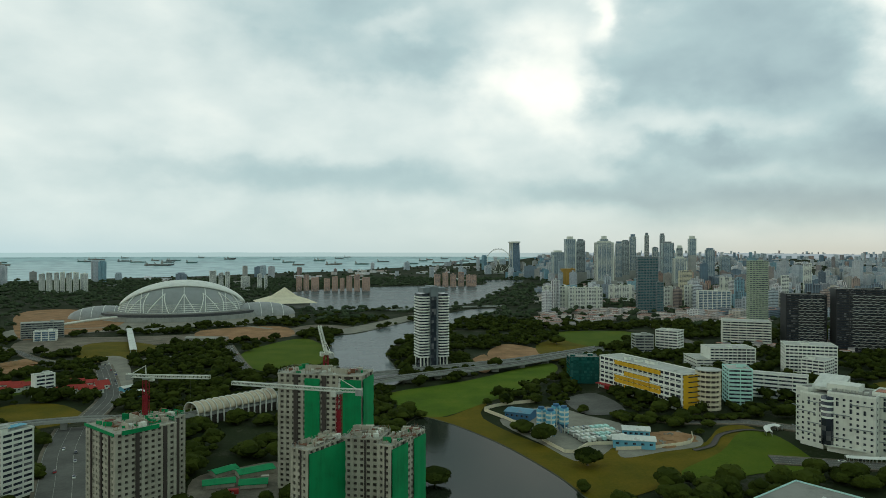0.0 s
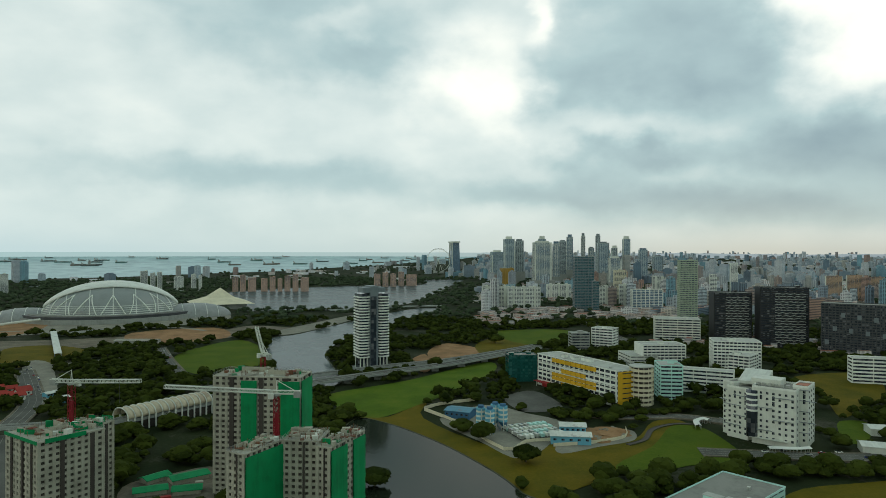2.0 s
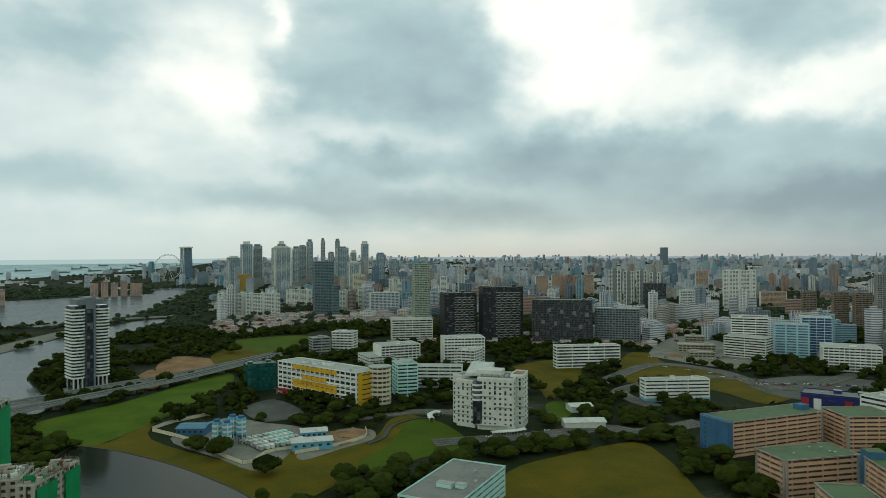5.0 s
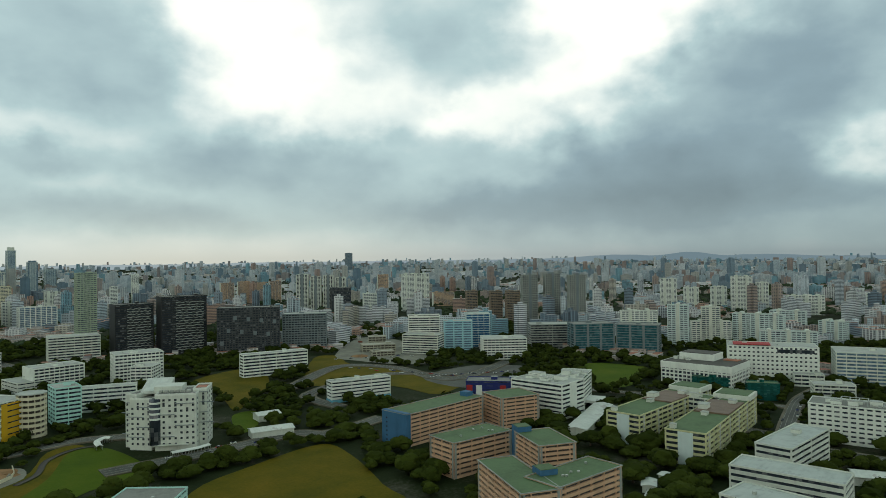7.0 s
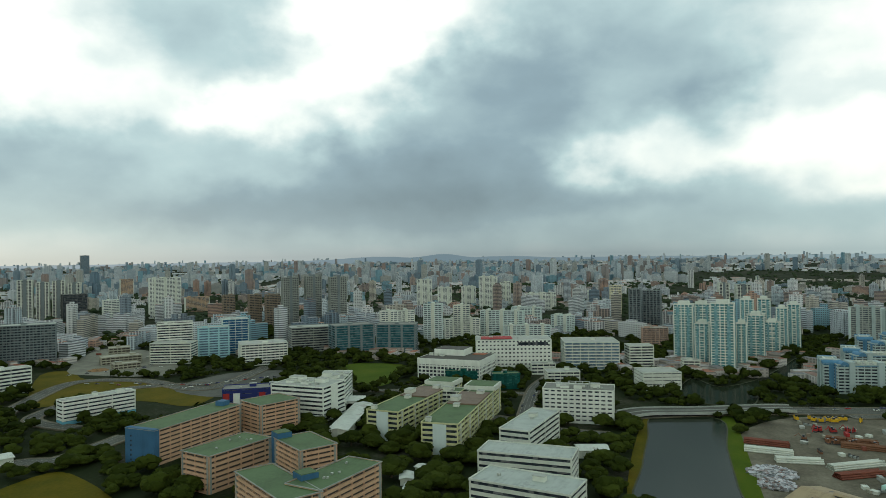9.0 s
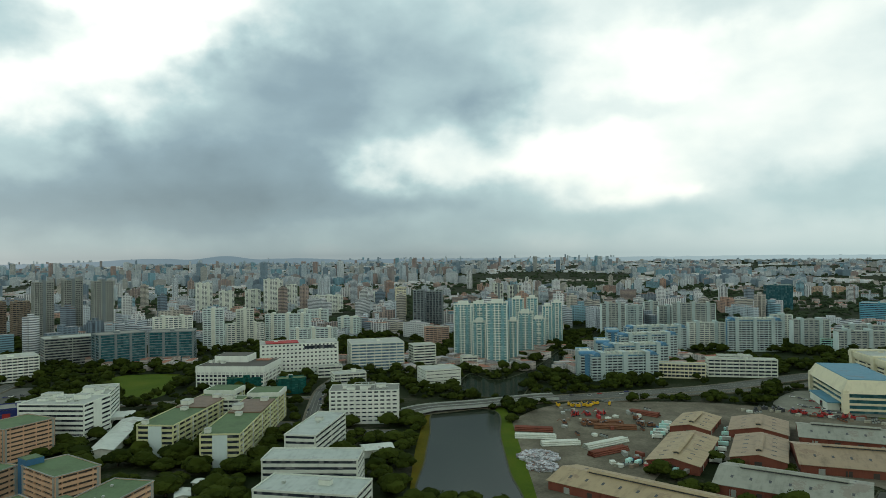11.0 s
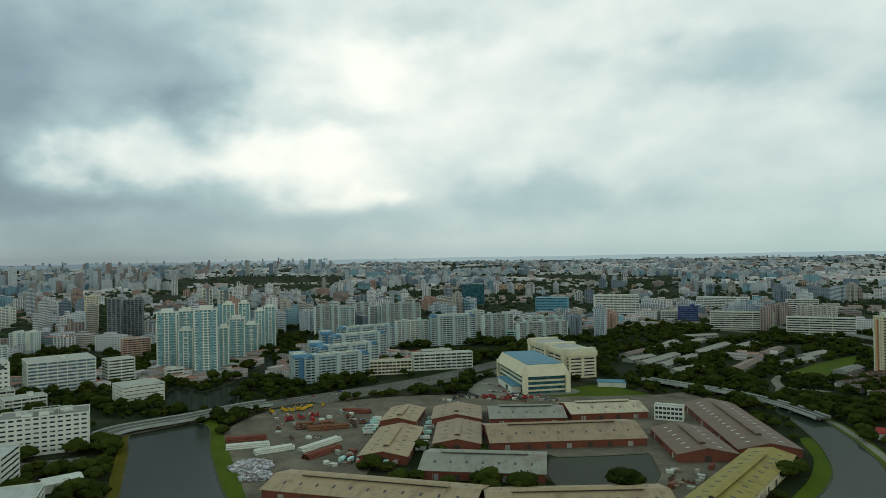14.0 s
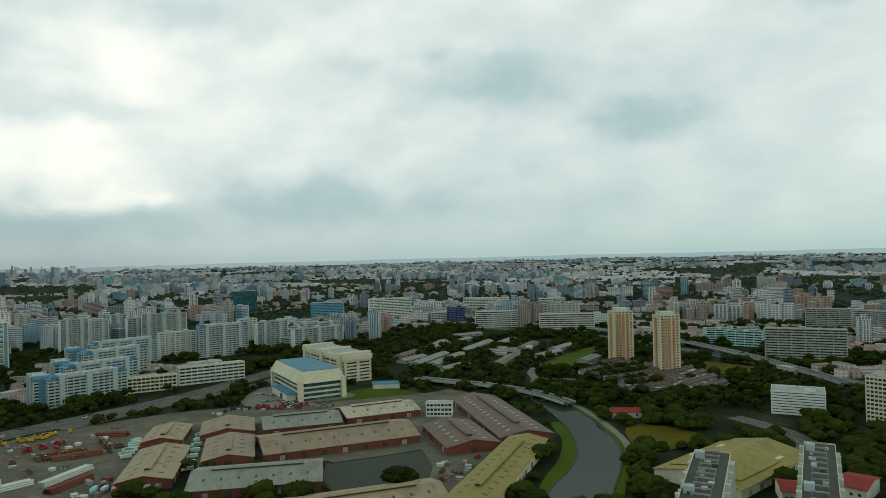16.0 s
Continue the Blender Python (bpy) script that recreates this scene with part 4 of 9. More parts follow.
def rounded(w, d, r, n=6):
    out = []
    for cx, cy, a0 in ((w / 2 - r, d / 2 - r, 0), (-w / 2 + r, d / 2 - r, 90), (-w / 2 + r, -d / 2 + r, 180), (w / 2 - r, -d / 2 + r, 270)):
        for i in range(n + 1):
            a = radians(a0 + 90 * i / n)
            out.append((cx + r * math.cos(a), cy + r * math.sin(a)))
    return out


def condo_tower(x, y, w, d, h, rot):
    """Two lobes of rounded balconies either side of a dark spine, on tall legs."""
    root = thing("apartment_tower", x, y, rot, "grey-white riverside apartment tower with rounded balconies and a dark spine", "tower", clear=26)
    w = w * 1.25
    part("spine", box(w * 0.26, d * 0.86, h + 3, SLATE), root, "dark grey spine")
    part("spine_glass", box(w * 0.18, d * 0.94, h - 8, GLASS), root, x=-w * 0.03)
    part("head", box(w * 0.72, d * 0.8, 5.5, SLATE), root, "dark roof storey", z=h - 4)
    lobe = prism(rounded(w * 0.37, d, 3.6), 1.3, WHITE, "balcony")
    glass = prism(rounded(w * 0.30, d * 0.88, 3.0), h - 18, GLASS, "glazing")
    for sx in (-1, 1):
        part("glazing", glass, root, "recessed core behind the floor bands", x=sx * w * 0.32, z=13)
        for i in range(int((h - 17) / 3.05)):
            part("balcony", lobe, root, x=sx * w * 0.32, z=13 + i * 3.05)
        for u in (-0.4, 0.0, 0.4):
            for v_ in (-0.36, 0.36):
                part("leg", box(1.2, 1.2, 13.2, OFFWHITE), root, x=sx * w * 0.32 + u * w * 0.28, y=v_ * d)
        part("lobby", box(w * 0.24, d * 0.6, 12.8, GLASS), root, x=sx * w * 0.32)
    part("plinth", box(w + 10, d + 8, 1.2, GREY), root)


REBAR = paint("rusty_rebar", (0.18, 0.08, 0.045), wear=0.3)


def rising_block(x, y, w, d, h, rot, style):
    # empty bays have no glass: the core is painted dark as shade
    root = block(x, y, w, d, h, rot, "unfinished_tower", "unfinished concrete housing tower with green safety netting", "construction building", "construction site",
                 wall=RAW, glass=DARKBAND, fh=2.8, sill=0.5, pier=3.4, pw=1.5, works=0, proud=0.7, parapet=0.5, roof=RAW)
    r = random.Random(ord(style))
    for _ in range(26):
        a, b, c = r.uniform(1, 4), r.uniform(0.6, 3), r.uniform(0.4, 2.6)
        part("formwork", box(round(a, 1), round(b, 1), round(c, 1), r.choice((RAW, RAW, NET, REBAR, OFFWHITE))), root, x=r.uniform(-0.44, 0.44) * w, y=r.uniform(-0.42, 0.42) * d, z=h + 0.4, rz=r.uniform(0, 40))
    for _ in range(6):
        a, b = r.uniform(2.5, 6), r.uniform(2, 5)
        part("formwork_deck", box(round(min(a, w * 0.5), 1), round(b, 1), 0.25, r.choice((REBAR, BRICK, BROWN, RAW))), root, "rusty formwork deck", x=r.uniform(-0.35, 0.35) * w, y=r.uniform(-0.38, 0.38) * d, z=h + 0.4 + r.uniform(0.3, 1.6), rz=r.uniform(0, 15))
    for a, b, c, u, v_ in ((w * 0.3, 0.4, 3.2, -0.12, 0.1), (0.4, d * 0.3, 3.0, 0.1, 0.0), (w * 0.22, 0.4, 2.6, 0.2, -0.2), (0.4, d * 0.2, 2.4, -0.32, -0.2)):
        part("core_wall", box(a, b, c, RAW), root, "half-cast concrete wall", x=u * w, y=v_ * d, z=h + 0.3)
    if style in ("a", "b"):
        for a, b, c, u, v_ in ((w + 0.6, 0.2, 1.5, 0, -d / 2 - 0.5), (0.2, d * 0.6, 2.0, w / 2 + 0.5, -d * 0.1), (w * 0.5, 0.2, 2.8, w * 0.15, d / 2 + 0.5)):
            part("edge_net", box(a, b, c, NET), root, "green net along the roof edge", x=u, y=v_, z=h - 0.4)
    stakes = [(0.12, 0.12, r.uniform(1.5, 3.2), r.uniform(-0.48, 0.48) * w, r.uniform(-0.48, 0.48) * d, 0) for _ in range(50)]
    part("rebar", boxes(stakes, REBAR), root, "rusty starter bars", z=h + 0.3)["kind"] = "stuff"
    nets = {"a": (), "b": (), "c": ((0.42, 0.18, "f"), (0.88, 0.24, "f"), (0.5, 0.9, "r")), "d": ((0.5, 1.0, "r"),), "f": (), "e": ((0.22, 0.44, "r"), (0.8, 0.36, "r"))}[style]
    for pos, share, face in nets:
        if face == "f":
            part("safety_net", net_sheet(w * share, h * 0.97), root, "green safety net", x=(pos - 0.5) * w, y=-d / 2 - 0.7, z=0.3)
        else:
            part("safety_net", net_sheet(d * share, h * 0.97), root, "green safety net", x=w / 2 + 0.7, y=(pos - 0.5) * d, z=0.3, rz=90)
    # dark strips laid on the faces, coloured as the shade of slots
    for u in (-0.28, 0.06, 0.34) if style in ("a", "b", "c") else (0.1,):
        part("recess", box(w * 0.05, 0.9, h, DARKBAND), root, "dark strip coloured as a shaded slot", x=u * w, y=-d / 2 - 0.1)
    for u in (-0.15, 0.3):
        part("recess", box(0.9, d * 0.06, h, DARKBAND), root, "dark strip coloured as a shaded slot", x=w / 2 + 0.1, y=u * d)
    if style in ("a", "b"):
        for _ in range(7):
            part("safety_net", box(r.uniform(2, 6), 0.15, r.uniform(1, 3), NET), root, "green net scrap", x=r.uniform(-0.4, 0.4) * w, y=r.uniform(-0.5, 0.5) * d, z=h + 0.3, rz=r.uniform(0, 90))
    for k in range(3):
        part("edge_rail", tube_mesh([[(-w / 2, -d / 2, 0.4 + k * 0.5), (w / 2, -d / 2, 0.4 + k * 0.5), (w / 2, d / 2, 0.4 + k * 0.5), (-w / 2, d / 2, 0.4 + k * 0.5), (-w / 2, -d / 2, 0.4 + k * 0.5)]], 0.05, STEEL, 4), root, z=h + 0.5)


def net_sheet(w, h, n=9, m=16):
    """Netting in lifts, sagging a little between its ties."""
    v, f = [], []
    for j in range(m + 1):
        for i in range(n + 1):
            sag = 0.35 * math.sin(math.pi * (i * 2 % n) / n) * (0.4 + 0.6 * ((j * 7) % 3) / 2) + 0.2 * (j % 2)
            v.append((-w / 2 + w * i / n, -sag, h * j / m))
    k = len(v)
    v += [(a, 0.25, c) for a, b, c in v]
    for j in range(m):
        for i in range(n):
            a = j * (n + 1) + i
            f += [(a, a + 1, a + n + 2, a + n + 1), (k + a + n + 1, k + a + n + 2, k + a + 1, k + a)]
    return mesh_of("safety_net", v, f, NET, True)


def shop_house(x, y, w, d, h, rot):
    block(x, y, w, d, h, rot, "small_flats", "small white block of flats with balconies", "apartment block", wall=WHITE, fh=3, sill=0.5, pier=8, works=1, endwall=WHITE)


def corner_flats(x, y, w, d, h, rot):
    root = block(x, y, w, d, h, rot, "corner_flats", "cream block of flats with blue roof panels", "apartment block", wall=OFFWHITE, fh=3, sill=0.5, pier=6, works=2)
    for k in range(4):
        part("roof_panel", box(3.6, 5.0, 0.3, SKYBLUE), root, "blue roof panel", x=-w * 0.3 + k * 3.9, y=0, z=h + 1.6)


def yellow_school(x, y, w, d, h, rot):
    root = block(x, y, w, d, h, rot, "clinic_block", "long white block with bright yellow facade panels", "office building", wall=WHITE, fh=4.1, sill=0.42, pier=6.6, pw=1.1, roof=ROOF_PALE, works=5)
    for i in range(3):
        part("sun_shade", box(w * 0.98, 1.4, 0.25, WHITE), root, y=-d / 2 - 0.6, z=h * (0.3 + 0.25 * i))
    n = 7
    f = h / n
    for k in range(9):
        u = -0.30 + k * 0.063
        for i in (n - 1, 3, 2) if k in (0, 1, 7, 8) else (n - 1, n - 3, n - 4, 3, 2, 1):
            part("yellow_panel", box(w * 0.058, 0.5, f * 0.86, YELLOW), root, "bright yellow panel", x=u * w + 0.04 * w, y=-d / 2 - 0.2, z=i * f + 0.2)
    part("end_panel", box(0.6, d * 0.86, h * 0.98, YELLOW), root, "yellow end wall", x=w / 2 + 0.2)
    for i in range(n):
        part("end_slot", box(0.3, d * 0.5, 0.9, GLASS), root, x=w / 2 + 0.42, y=0, z=i * f + 1.6)
    part("entrance_awning", box(w * 0.22, 5, 0.6, RED), root, "red entrance awning", x=-w * 0.38, y=-d / 2 - 3, z=4.0)
    part("entrance_post", box(0.4, 0.4, 4.0, OFFWHITE), root, x=-w * 0.45, y=-d / 2 - 5)
    part("entrance_post", box(0.4, 0.4, 4.0, OFFWHITE), root, x=-w * 0.30, y=-d / 2 - 5)
    part("red_wall", box(w * 0.1, 1.5, 5, RED), root, "red wall by the entrance", x=-w * 0.36, y=-d / 2 - 1.2)


def round_tower(x, y, w, d, h, rot):
    root = thing("ramp_tower", x, y, rot, "round cream ramp tower with open decks", "car park", clear=14)
    r = w / 2
    # the darkness behind the open decks is this core's own colour
    part("core", prism(ring(r * 0.8), h, DARKBAND, "core", smooth=True), root, "inner core painted dark for shade")
    n = round(h / 4.0)
    deck = prism(ring(r), 1.9, CREAM, "deck", smooth=False)
    for i in range(n):
        part("deck", deck, root, z=0.4 + i * h / n)
    for k in range(14):
        a = 2 * math.pi * k / 14
        part("column", box(0.6, 0.6, h, CREAM), root, x=r * 0.95 * math.cos(a), y=r * 0.95 * math.sin(a))
    part("roof", prism(ring(r * 1.03), 0.7, ROOF_PALE, "roof"), root, z=h)


def white_block(x, y, w, d, h, rot):
    """Stepped white block: a convex left wing, a flat right wing, terraces and plant on top."""
    root = thing("clinic_tower", x, y, rot, "white stepped clinic block with small square windows and roof terraces", "office building", clear=36)

    def wing(px, py, a, b, hh, rz, cols):
        body = part("wing", box(a, b, hh, OFFWHITE), root, x=px, y=py, rz=rz)
        n = round(hh / 3.6)
        for i in range(1, n):
            for k in range(cols):
                if (i * 7 + k * 5) % 9 == 0:
                    continue
                tall = i in (n - 2, n - 3) and k % 2
                part("window", box(1.5, 0.5, 2.9 if tall else 1.5, GLASS), body, x=-a / 2 + (k + 0.5) * a / cols, y=-b / 2 + 0.12, z=i * hh / n)
            if i % 2 == 0:
                part("sun_shade", box(a / cols * 3.2, 0.9, 0.35, SLATE), body, x=(-0.25 if i % 4 else 0.22) * a, y=-b / 2 - 0.3, z=i * hh / n + 1.9)
            for k in range(3):
                part("side_window", box(0.5, 1.5, 1.5, GLASS), body, x=a / 2 - 0.12, y=-b / 2 + (k + 0.5) * b / 3, z=i * hh / n)
        part("roof", box(a - 1, b - 1, 0.3, ROOF_GREY), body, z=hh)
        part("parapet", boxes(parapet_rows(a, b, 1.3, 0.4), WHITE), body, z=hh)
    wing(w * 0.16, 0, w * 0.58, d * 0.8, h, 0, 7)
    wing(-w * 0.28, d * 0.06, w * 0.34, d * 0.7, h - 3, -16, 4)
    wing(-w * 0.42, d * 0.2, w * 0.22, d * 0.6, h - 1, -30, 3)
    wing(w * 0.46, d * 0.16, w * 0.2, d * 0.55, h + 1.5, 0, 2)
    part("stair_drum", prism(ring(w * 0.085, 18), h - 6, GLASS, "stair_drum", smooth=True), root, "rounded glass stair bay", x=-w * 0.13, y=-d * 0.36, z=4)
    for k in range(4):
        part("drum_band", prism(ring(w * 0.09, 18), 1.3, WHITE, "drum_band"), root, x=-w * 0.13, y=-d * 0.36, z=h - 16 + k * 3.6)
    part("penthouse", box(w * 0.4, d * 0.4, 4.2, OFFWHITE), root, x=0, y=d * 0.1, z=h + 0.3)
    part("sloping_roof", mesh_of("sloping_roof", [(-9, -10, 0), (9, -10, 0), (9, 10, 0), (-9, 10, 0), (-9, -10, 2), (9, -10, 2), (9, 10, 8), (-9, 10, 8)], BOX_FACES, ROOF_WHITE), root, "sloping ribbed metal roof", x=-w * 0.22, y=d * 0.28, z=h - 1)
    part("roof_deck", box(w * 0.16, d * 0.25, 0.5, TILE), root, "red roof deck", x=w * 0.44, y=d * 0.2, z=h + 1.6)
    part("awning", box(w * 0.5, 3, 0.4, OFFWHITE), root, x=w * 0.1, y=-d * 0.44, z=4)
    for k in range(6):
        part("plant_box", box(2.4, 1.8, 1.6, STEEL), root, x=(-0.1 + 0.08 * k) * w, y=-d * 0.12, z=h + 0.4)


def blue_roofed(x, y, w, d, h, rot):
    """A hall under a tall cream hipped band with a flat blue roof, on big corner piers."""
    root = thing("civic_hall", x, y, rot, "cream civic hall with a flat blue roof and corner piers", "civic building", clear=42)
    w, d = w * 0.92, d * 0.95
    part("glazing", box(w - 7, d - 7, h * 0.62, GLASS_TEAL), root, "shaded glazing")
    for i in range(3):
        part("floor_band", box(w - 5, d - 5, 1.6, CREAM), root, z=2.5 + i * 4.4)
    for u in (-1, 1):
        for v_ in (-1, 1):
            part("corner_pier", box(4.5, 4.5, h * 0.72, CREAM), root, x=u * (w / 2 - 2.5), y=v_ * (d / 2 - 2.5))
    a, b, z0, z1, k = w / 2, d / 2, h * 0.62, h, 5.0
    v = [(-a, -b, z0), (a, -b, z0), (a, b, z0), (-a, b, z0), (-a + k, -b + k, z1), (a - k, -b + k, z1), (a - k, b - k, z1), (-a + k, b - k, z1)]
    part("roof_band", mesh_of("roof_band", v, BOX_FACES, CREAM), root, "tall cream sloping roof band")
    part("roof", box(w - 2 * k - 1.5, d - 2 * k - 1.5, 0.5, ROOF_BLUE), root, "flat blue metal roof", z=h)
    part("porch", box(w * 0.5, 9, 6.5, OFFWHITE), root, x=w * 0.12, y=-d / 2 - 3.0)
    part("porch_roof", box(w * 0.54, 10, 0.8, ROOF_BLUE), root, x=w * 0.12, y=-d / 2 - 3.0, z=6.5)
    part("porch_door", box(6, 0.4, 5, GLASS), root, x=w * 0.2, y=-d / 2 - 7.6)


def twin_tower(x, y, w, d, h, rot):
    root = block(x, y, w, d, h, rot, "apartment_tower", "cream apartment tower with orange balcony piers", "tower", "twin towers", wall=CREAM, glass=GLASS, fh=2.9, sill=0.52, pier=4.6, pw=1.6, works=2, proud=0.6)
    for u in (-0.30, -0.05, 0.2):
        part("balcony_pier", box(w * 0.09, 1.6, h - 2, ORANGE), root, "orange balcony pier", x=u * w, y=-d / 2 - 0.5)
    part("balcony_pier", box(1.6, d * 0.16, h - 2, ORANGE), root, "orange balcony pier", x=-w / 2 - 0.5, y=0)
    part("crown", box(w * 0.6, d * 0.6, 4.0, OFFWHITE), root, z=h + 0.3)


def brick_shed(x, y, w, d, h, rot, style):
    root = thing("warehouse", x, y, rot, "red brick warehouse with a " + ROOFS[style].name.replace("_", " "), "warehouse", "brick warehouses")
    if d > w:
        w, d, rot = d, w, rot + 90
        root.rotation_euler = (0, 0, radians(rot))
    clear_rect(x, y, w, d, rot)
    rise = d * 0.10
    part("wall", gable_wall(w, d, h, rise, CREAM if style.startswith("olive") else BRICK), root)
    part("roof", gable_roof(w, d, rise, ROOFS[style], 1.0), root, z=h)
    if style != "olive_wide":
        vent = part("ridge_vent", gable_roof(w * 0.72, 3.4, 0.5, ROOFS[style], 0.4), root, z=h + rise + 0.9)
        part("louvre", box(w * 0.715, 3.0, 1.5, DARKGREY), vent, z=-1.5)
        for sy in (-1, 1):
            for k in range(max(3, int(w / 10))):
                t = (k + 0.5) / max(3, int(w / 10)) - 0.5
                sl = part("roof_light", box(1.3, 2.8, 0.12, ROOF_WHITE if style in ("brown",) else DARKGREY), root, x=t * w * 0.92, y=sy * d * 0.27, z=h + rise * 0.46 + 0.22)
                sl.rotation_euler = (-sy * math.atan2(rise, d / 2), 0, 0)
    else:
        part("side_roof", gable_roof(w * 0.55, d * 0.8, rise * 0.8, ROOFS[style], 0.6), root, "raised middle roof", x=-w * 0.12, z=h + 1.6)
        part("clerestory", box(w * 0.53, d * 0.76, 1.8, CREAM), root, z=h + 0.2)
    for sy in (-1, 1):
        for k in range(max(2, int(w / 14))):
            t = (k + 0.5) / max(2, int(w / 14)) - 0.5
            part("loading_door", box(3.4, 0.3, 3.6, DARKBAND if k % 3 else STEEL), root, x=t * w * 0.92, y=sy * (d / 2 + 0.02))
    for sx in (-1, 1):
        part("gable_door", box(0.3, 4.2, 4.2, DARKBAND), root, x=sx * (w / 2 + 0.02))
    for k in range(max(3, int(w / 7))):
        part("buttress", box(0.5, d + 0.5, h, BRICK if not style.startswith("olive") else CREAM), root, x=-w / 2 + 0.4 + k * (w - 0.8) / (max(3, int(w / 7)) - 1))


def rail_block(x, y, w, d, h, rot):
    root = block(x, y, w, d, h, rot, "corridor_flats", "cream flats with stepped balconies and roof plant", "apartment block", wall=CREAM, glass=GLASS_PALE, fh=2.9, sill=0.5, pier=3.2, pw=0.9, works=0, roof=ROOF_DARK)
    for k in range(11):
        part("roof_frame", boxes([(w * 0.5, 0.5, 0.6, 0, 0, 1.2), (0.4, 0.4, 1.3, -w * 0.22, 0, 0), (0.4, 0.4, 1.3, w * 0.22, 0, 0)], GREY), root, y=-d * 0.45 + k * d * 0.09, z=h + 0.4)
    for k in range(9):
        part("roof_tank", box(rng.uniform(1.4, 3.2), rng.uniform(1.2, 2.4), rng.uniform(0.7, 1.8), rng.choice((GREY, STEEL, DARKGREY, OFFWHITE))), root, x=rng.uniform(-0.36, 0.36) * w, y=-d * 0.42 + k * d * 0.1, z=h + 0.4)
    for k in range(16):
        part("balcony", box(2.4, 2.6, h * (1.0 - 0.03 * (k % 3)), OFFWHITE), root, x=(-1 if k % 2 else 1) * (w / 2 + 0.9), y=-d * 0.44 + (k // 2) * d * 0.125)
    part("stair_head", box(4, 4, 3.2, ESTATE), root, "pale blue-grey stair head", x=-w * 0.3, y=d * 0.36, z=h + 0.3)
    part("stair_head", box(4, 4, 3.2, ESTATE), root, "pale blue-grey stair head", x=-w * 0.3, y=-d * 0.3, z=h + 0.3)


def red_roofed(x, y, w, d, h, rot):
    root = thing("red_roofed_house", x, y, rot, "low white house with a red roof", "house", clear=max(w, d) * 0.6)
    h = min(h, 7)
    part("wall", gable_wall(w, d, h, 2, OFFWHITE), root)
    part("roof", gable_roof(w, d, 2.2, paint("red_metal_roof", (0.30, 0.035, 0.025), wear=0.35) if "red_metal_roof" not in MATS else MATS["red_metal_roof"]), root, z=h)
    for k in range(3):
        part("window", box(1.4, 0.3, 1.4, GLASS), root, x=(k - 1) * w * 0.28, y=-d / 2, z=h * 0.45)


# ---- landmarks ----
def stadium(p):
    x, y = p
    rot = -math.degrees(math.atan2(x, y))
    root = thing("stadium", x, y, rot, "white domed stadium with a sliding roof and ribbed flanks", "stadium", clear=190)
    rx, ry, rz = 118.0, 105.0, 66.0
    shell = paint("stadium_panels", (0.25, 0.27, 0.28), rough=0.45, wear=0.18)
    part("dome", cap_mesh(rx, ry, rz, shell, 64, 16, 0.08, "dome"), root, "pale grey panelled dome")

    def on_dome(a, e, k=1.008):
        return (k * rx * math.cos(e) * math.cos(a), k * ry * math.cos(e) * math.sin(a), k * rz * math.sin(e))
    for i in range(9):
        a = radians(180 + i * 22.5)
        for lean in (-0.2, 0.2):
            part("rib", tube_mesh([[on_dome(a + lean * (1 - k / 9), 0.10 + k * 0.075) for k in range(10)]], 0.9, WHITE), root, "white roof rib")
    for j in range(7):
        e = 0.10 + j * 0.055
        part("louvre_ring", tube_mesh([[on_dome(radians(176 + k * 4.7), e, 1.004) for k in range(41)]], 0.55, WHITE, 4), root, "white louvre ring")
    for i in range(5):
        off = -0.62 + 0.31 * i
        part("arch", tube_mesh([[(rx * off, ry * math.sqrt(max(0, 1 - off * off)) * math.cos(u) * 1.005, rz * math.sqrt(max(0, 1 - off * off)) * math.sin(u) * 1.005) for u in [0.1 + k * 0.147 for k in range(21)]]], 0.7, WHITE), root, "white roof arch")
    # the sliding roof: a smooth white crescent over the crown
    v, f, n = [], [], 36
    for i in range(n + 1):
        t = -0.92 + 1.84 * i / n
        e = math.acos(min(1, abs(t)))
        for k, u in enumerate((-0.27, -0.08, 0.12, 0.36)):
            wd = math.sqrt(max(0.0, 1 - t * t))
            v.append((rx * t * 1.03, ry * 1.03 * wd * math.sin(u * 1.9), rz * 1.035 * wd * math.cos(u * 1.9) + 1.2))
    for i in range(n):
        for k in range(3):
            f.append((i * 4 + k, i * 4 + 4 + k, i * 4 + 5 + k, i * 4 + 1 + k))
    crescent = mesh_of("sliding_roof", v, f, WHITE, True)
    ob = part("sliding_roof", crescent, root, "smooth white sliding roof")
    ob.modifiers.new("thickness", "SOLIDIFY").thickness = 2.5
    part("concourse", prism(ring(150, 56, 0.86), 8.0, GREY, "concourse"), root, "grey concourse plinth")
    # solid dark ring: the shade under the concourse roof as a colour
    part("concourse_shade", prism(ring(146, 56, 0.86), 4.5, DARKGREY, "shade"), root, z=8.0)
    part("concourse_roof", prism(ring(138, 56, 0.86), 1.2, ROOF_GREY, "concourse_roof"), root, z=12.5)
    for sx, sy, a, b, c in ((-1, 0.1, 62, 46, 22), (1, -0.35, 70, 48, 24)):
        wing = part("side_hall", cap_mesh(a, b, c, paint("side_hall_roof", (0.26, 0.27, 0.28), rough=0.5) if "side_hall_roof" not in MATS else MATS["side_hall_roof"], 40, 8, 0.0, "side_hall"), root, "low grey shell hall", x=sx * 138, y=sy * 70)
        for k in range(5):
            part("seam", tube_mesh([[(a * (-0.6 + 0.3 * k), b * 1.0 * math.cos(u) * math.sqrt(1 - (-0.6 + 0.3 * k) ** 2), c * 1.01 * math.sin(u) * math.sqrt(1 - (-0.6 + 0.3 * k) ** 2)) for u in [i * 0.314 for i in range(11)]]], 0.5, WHITE, 4), wing)
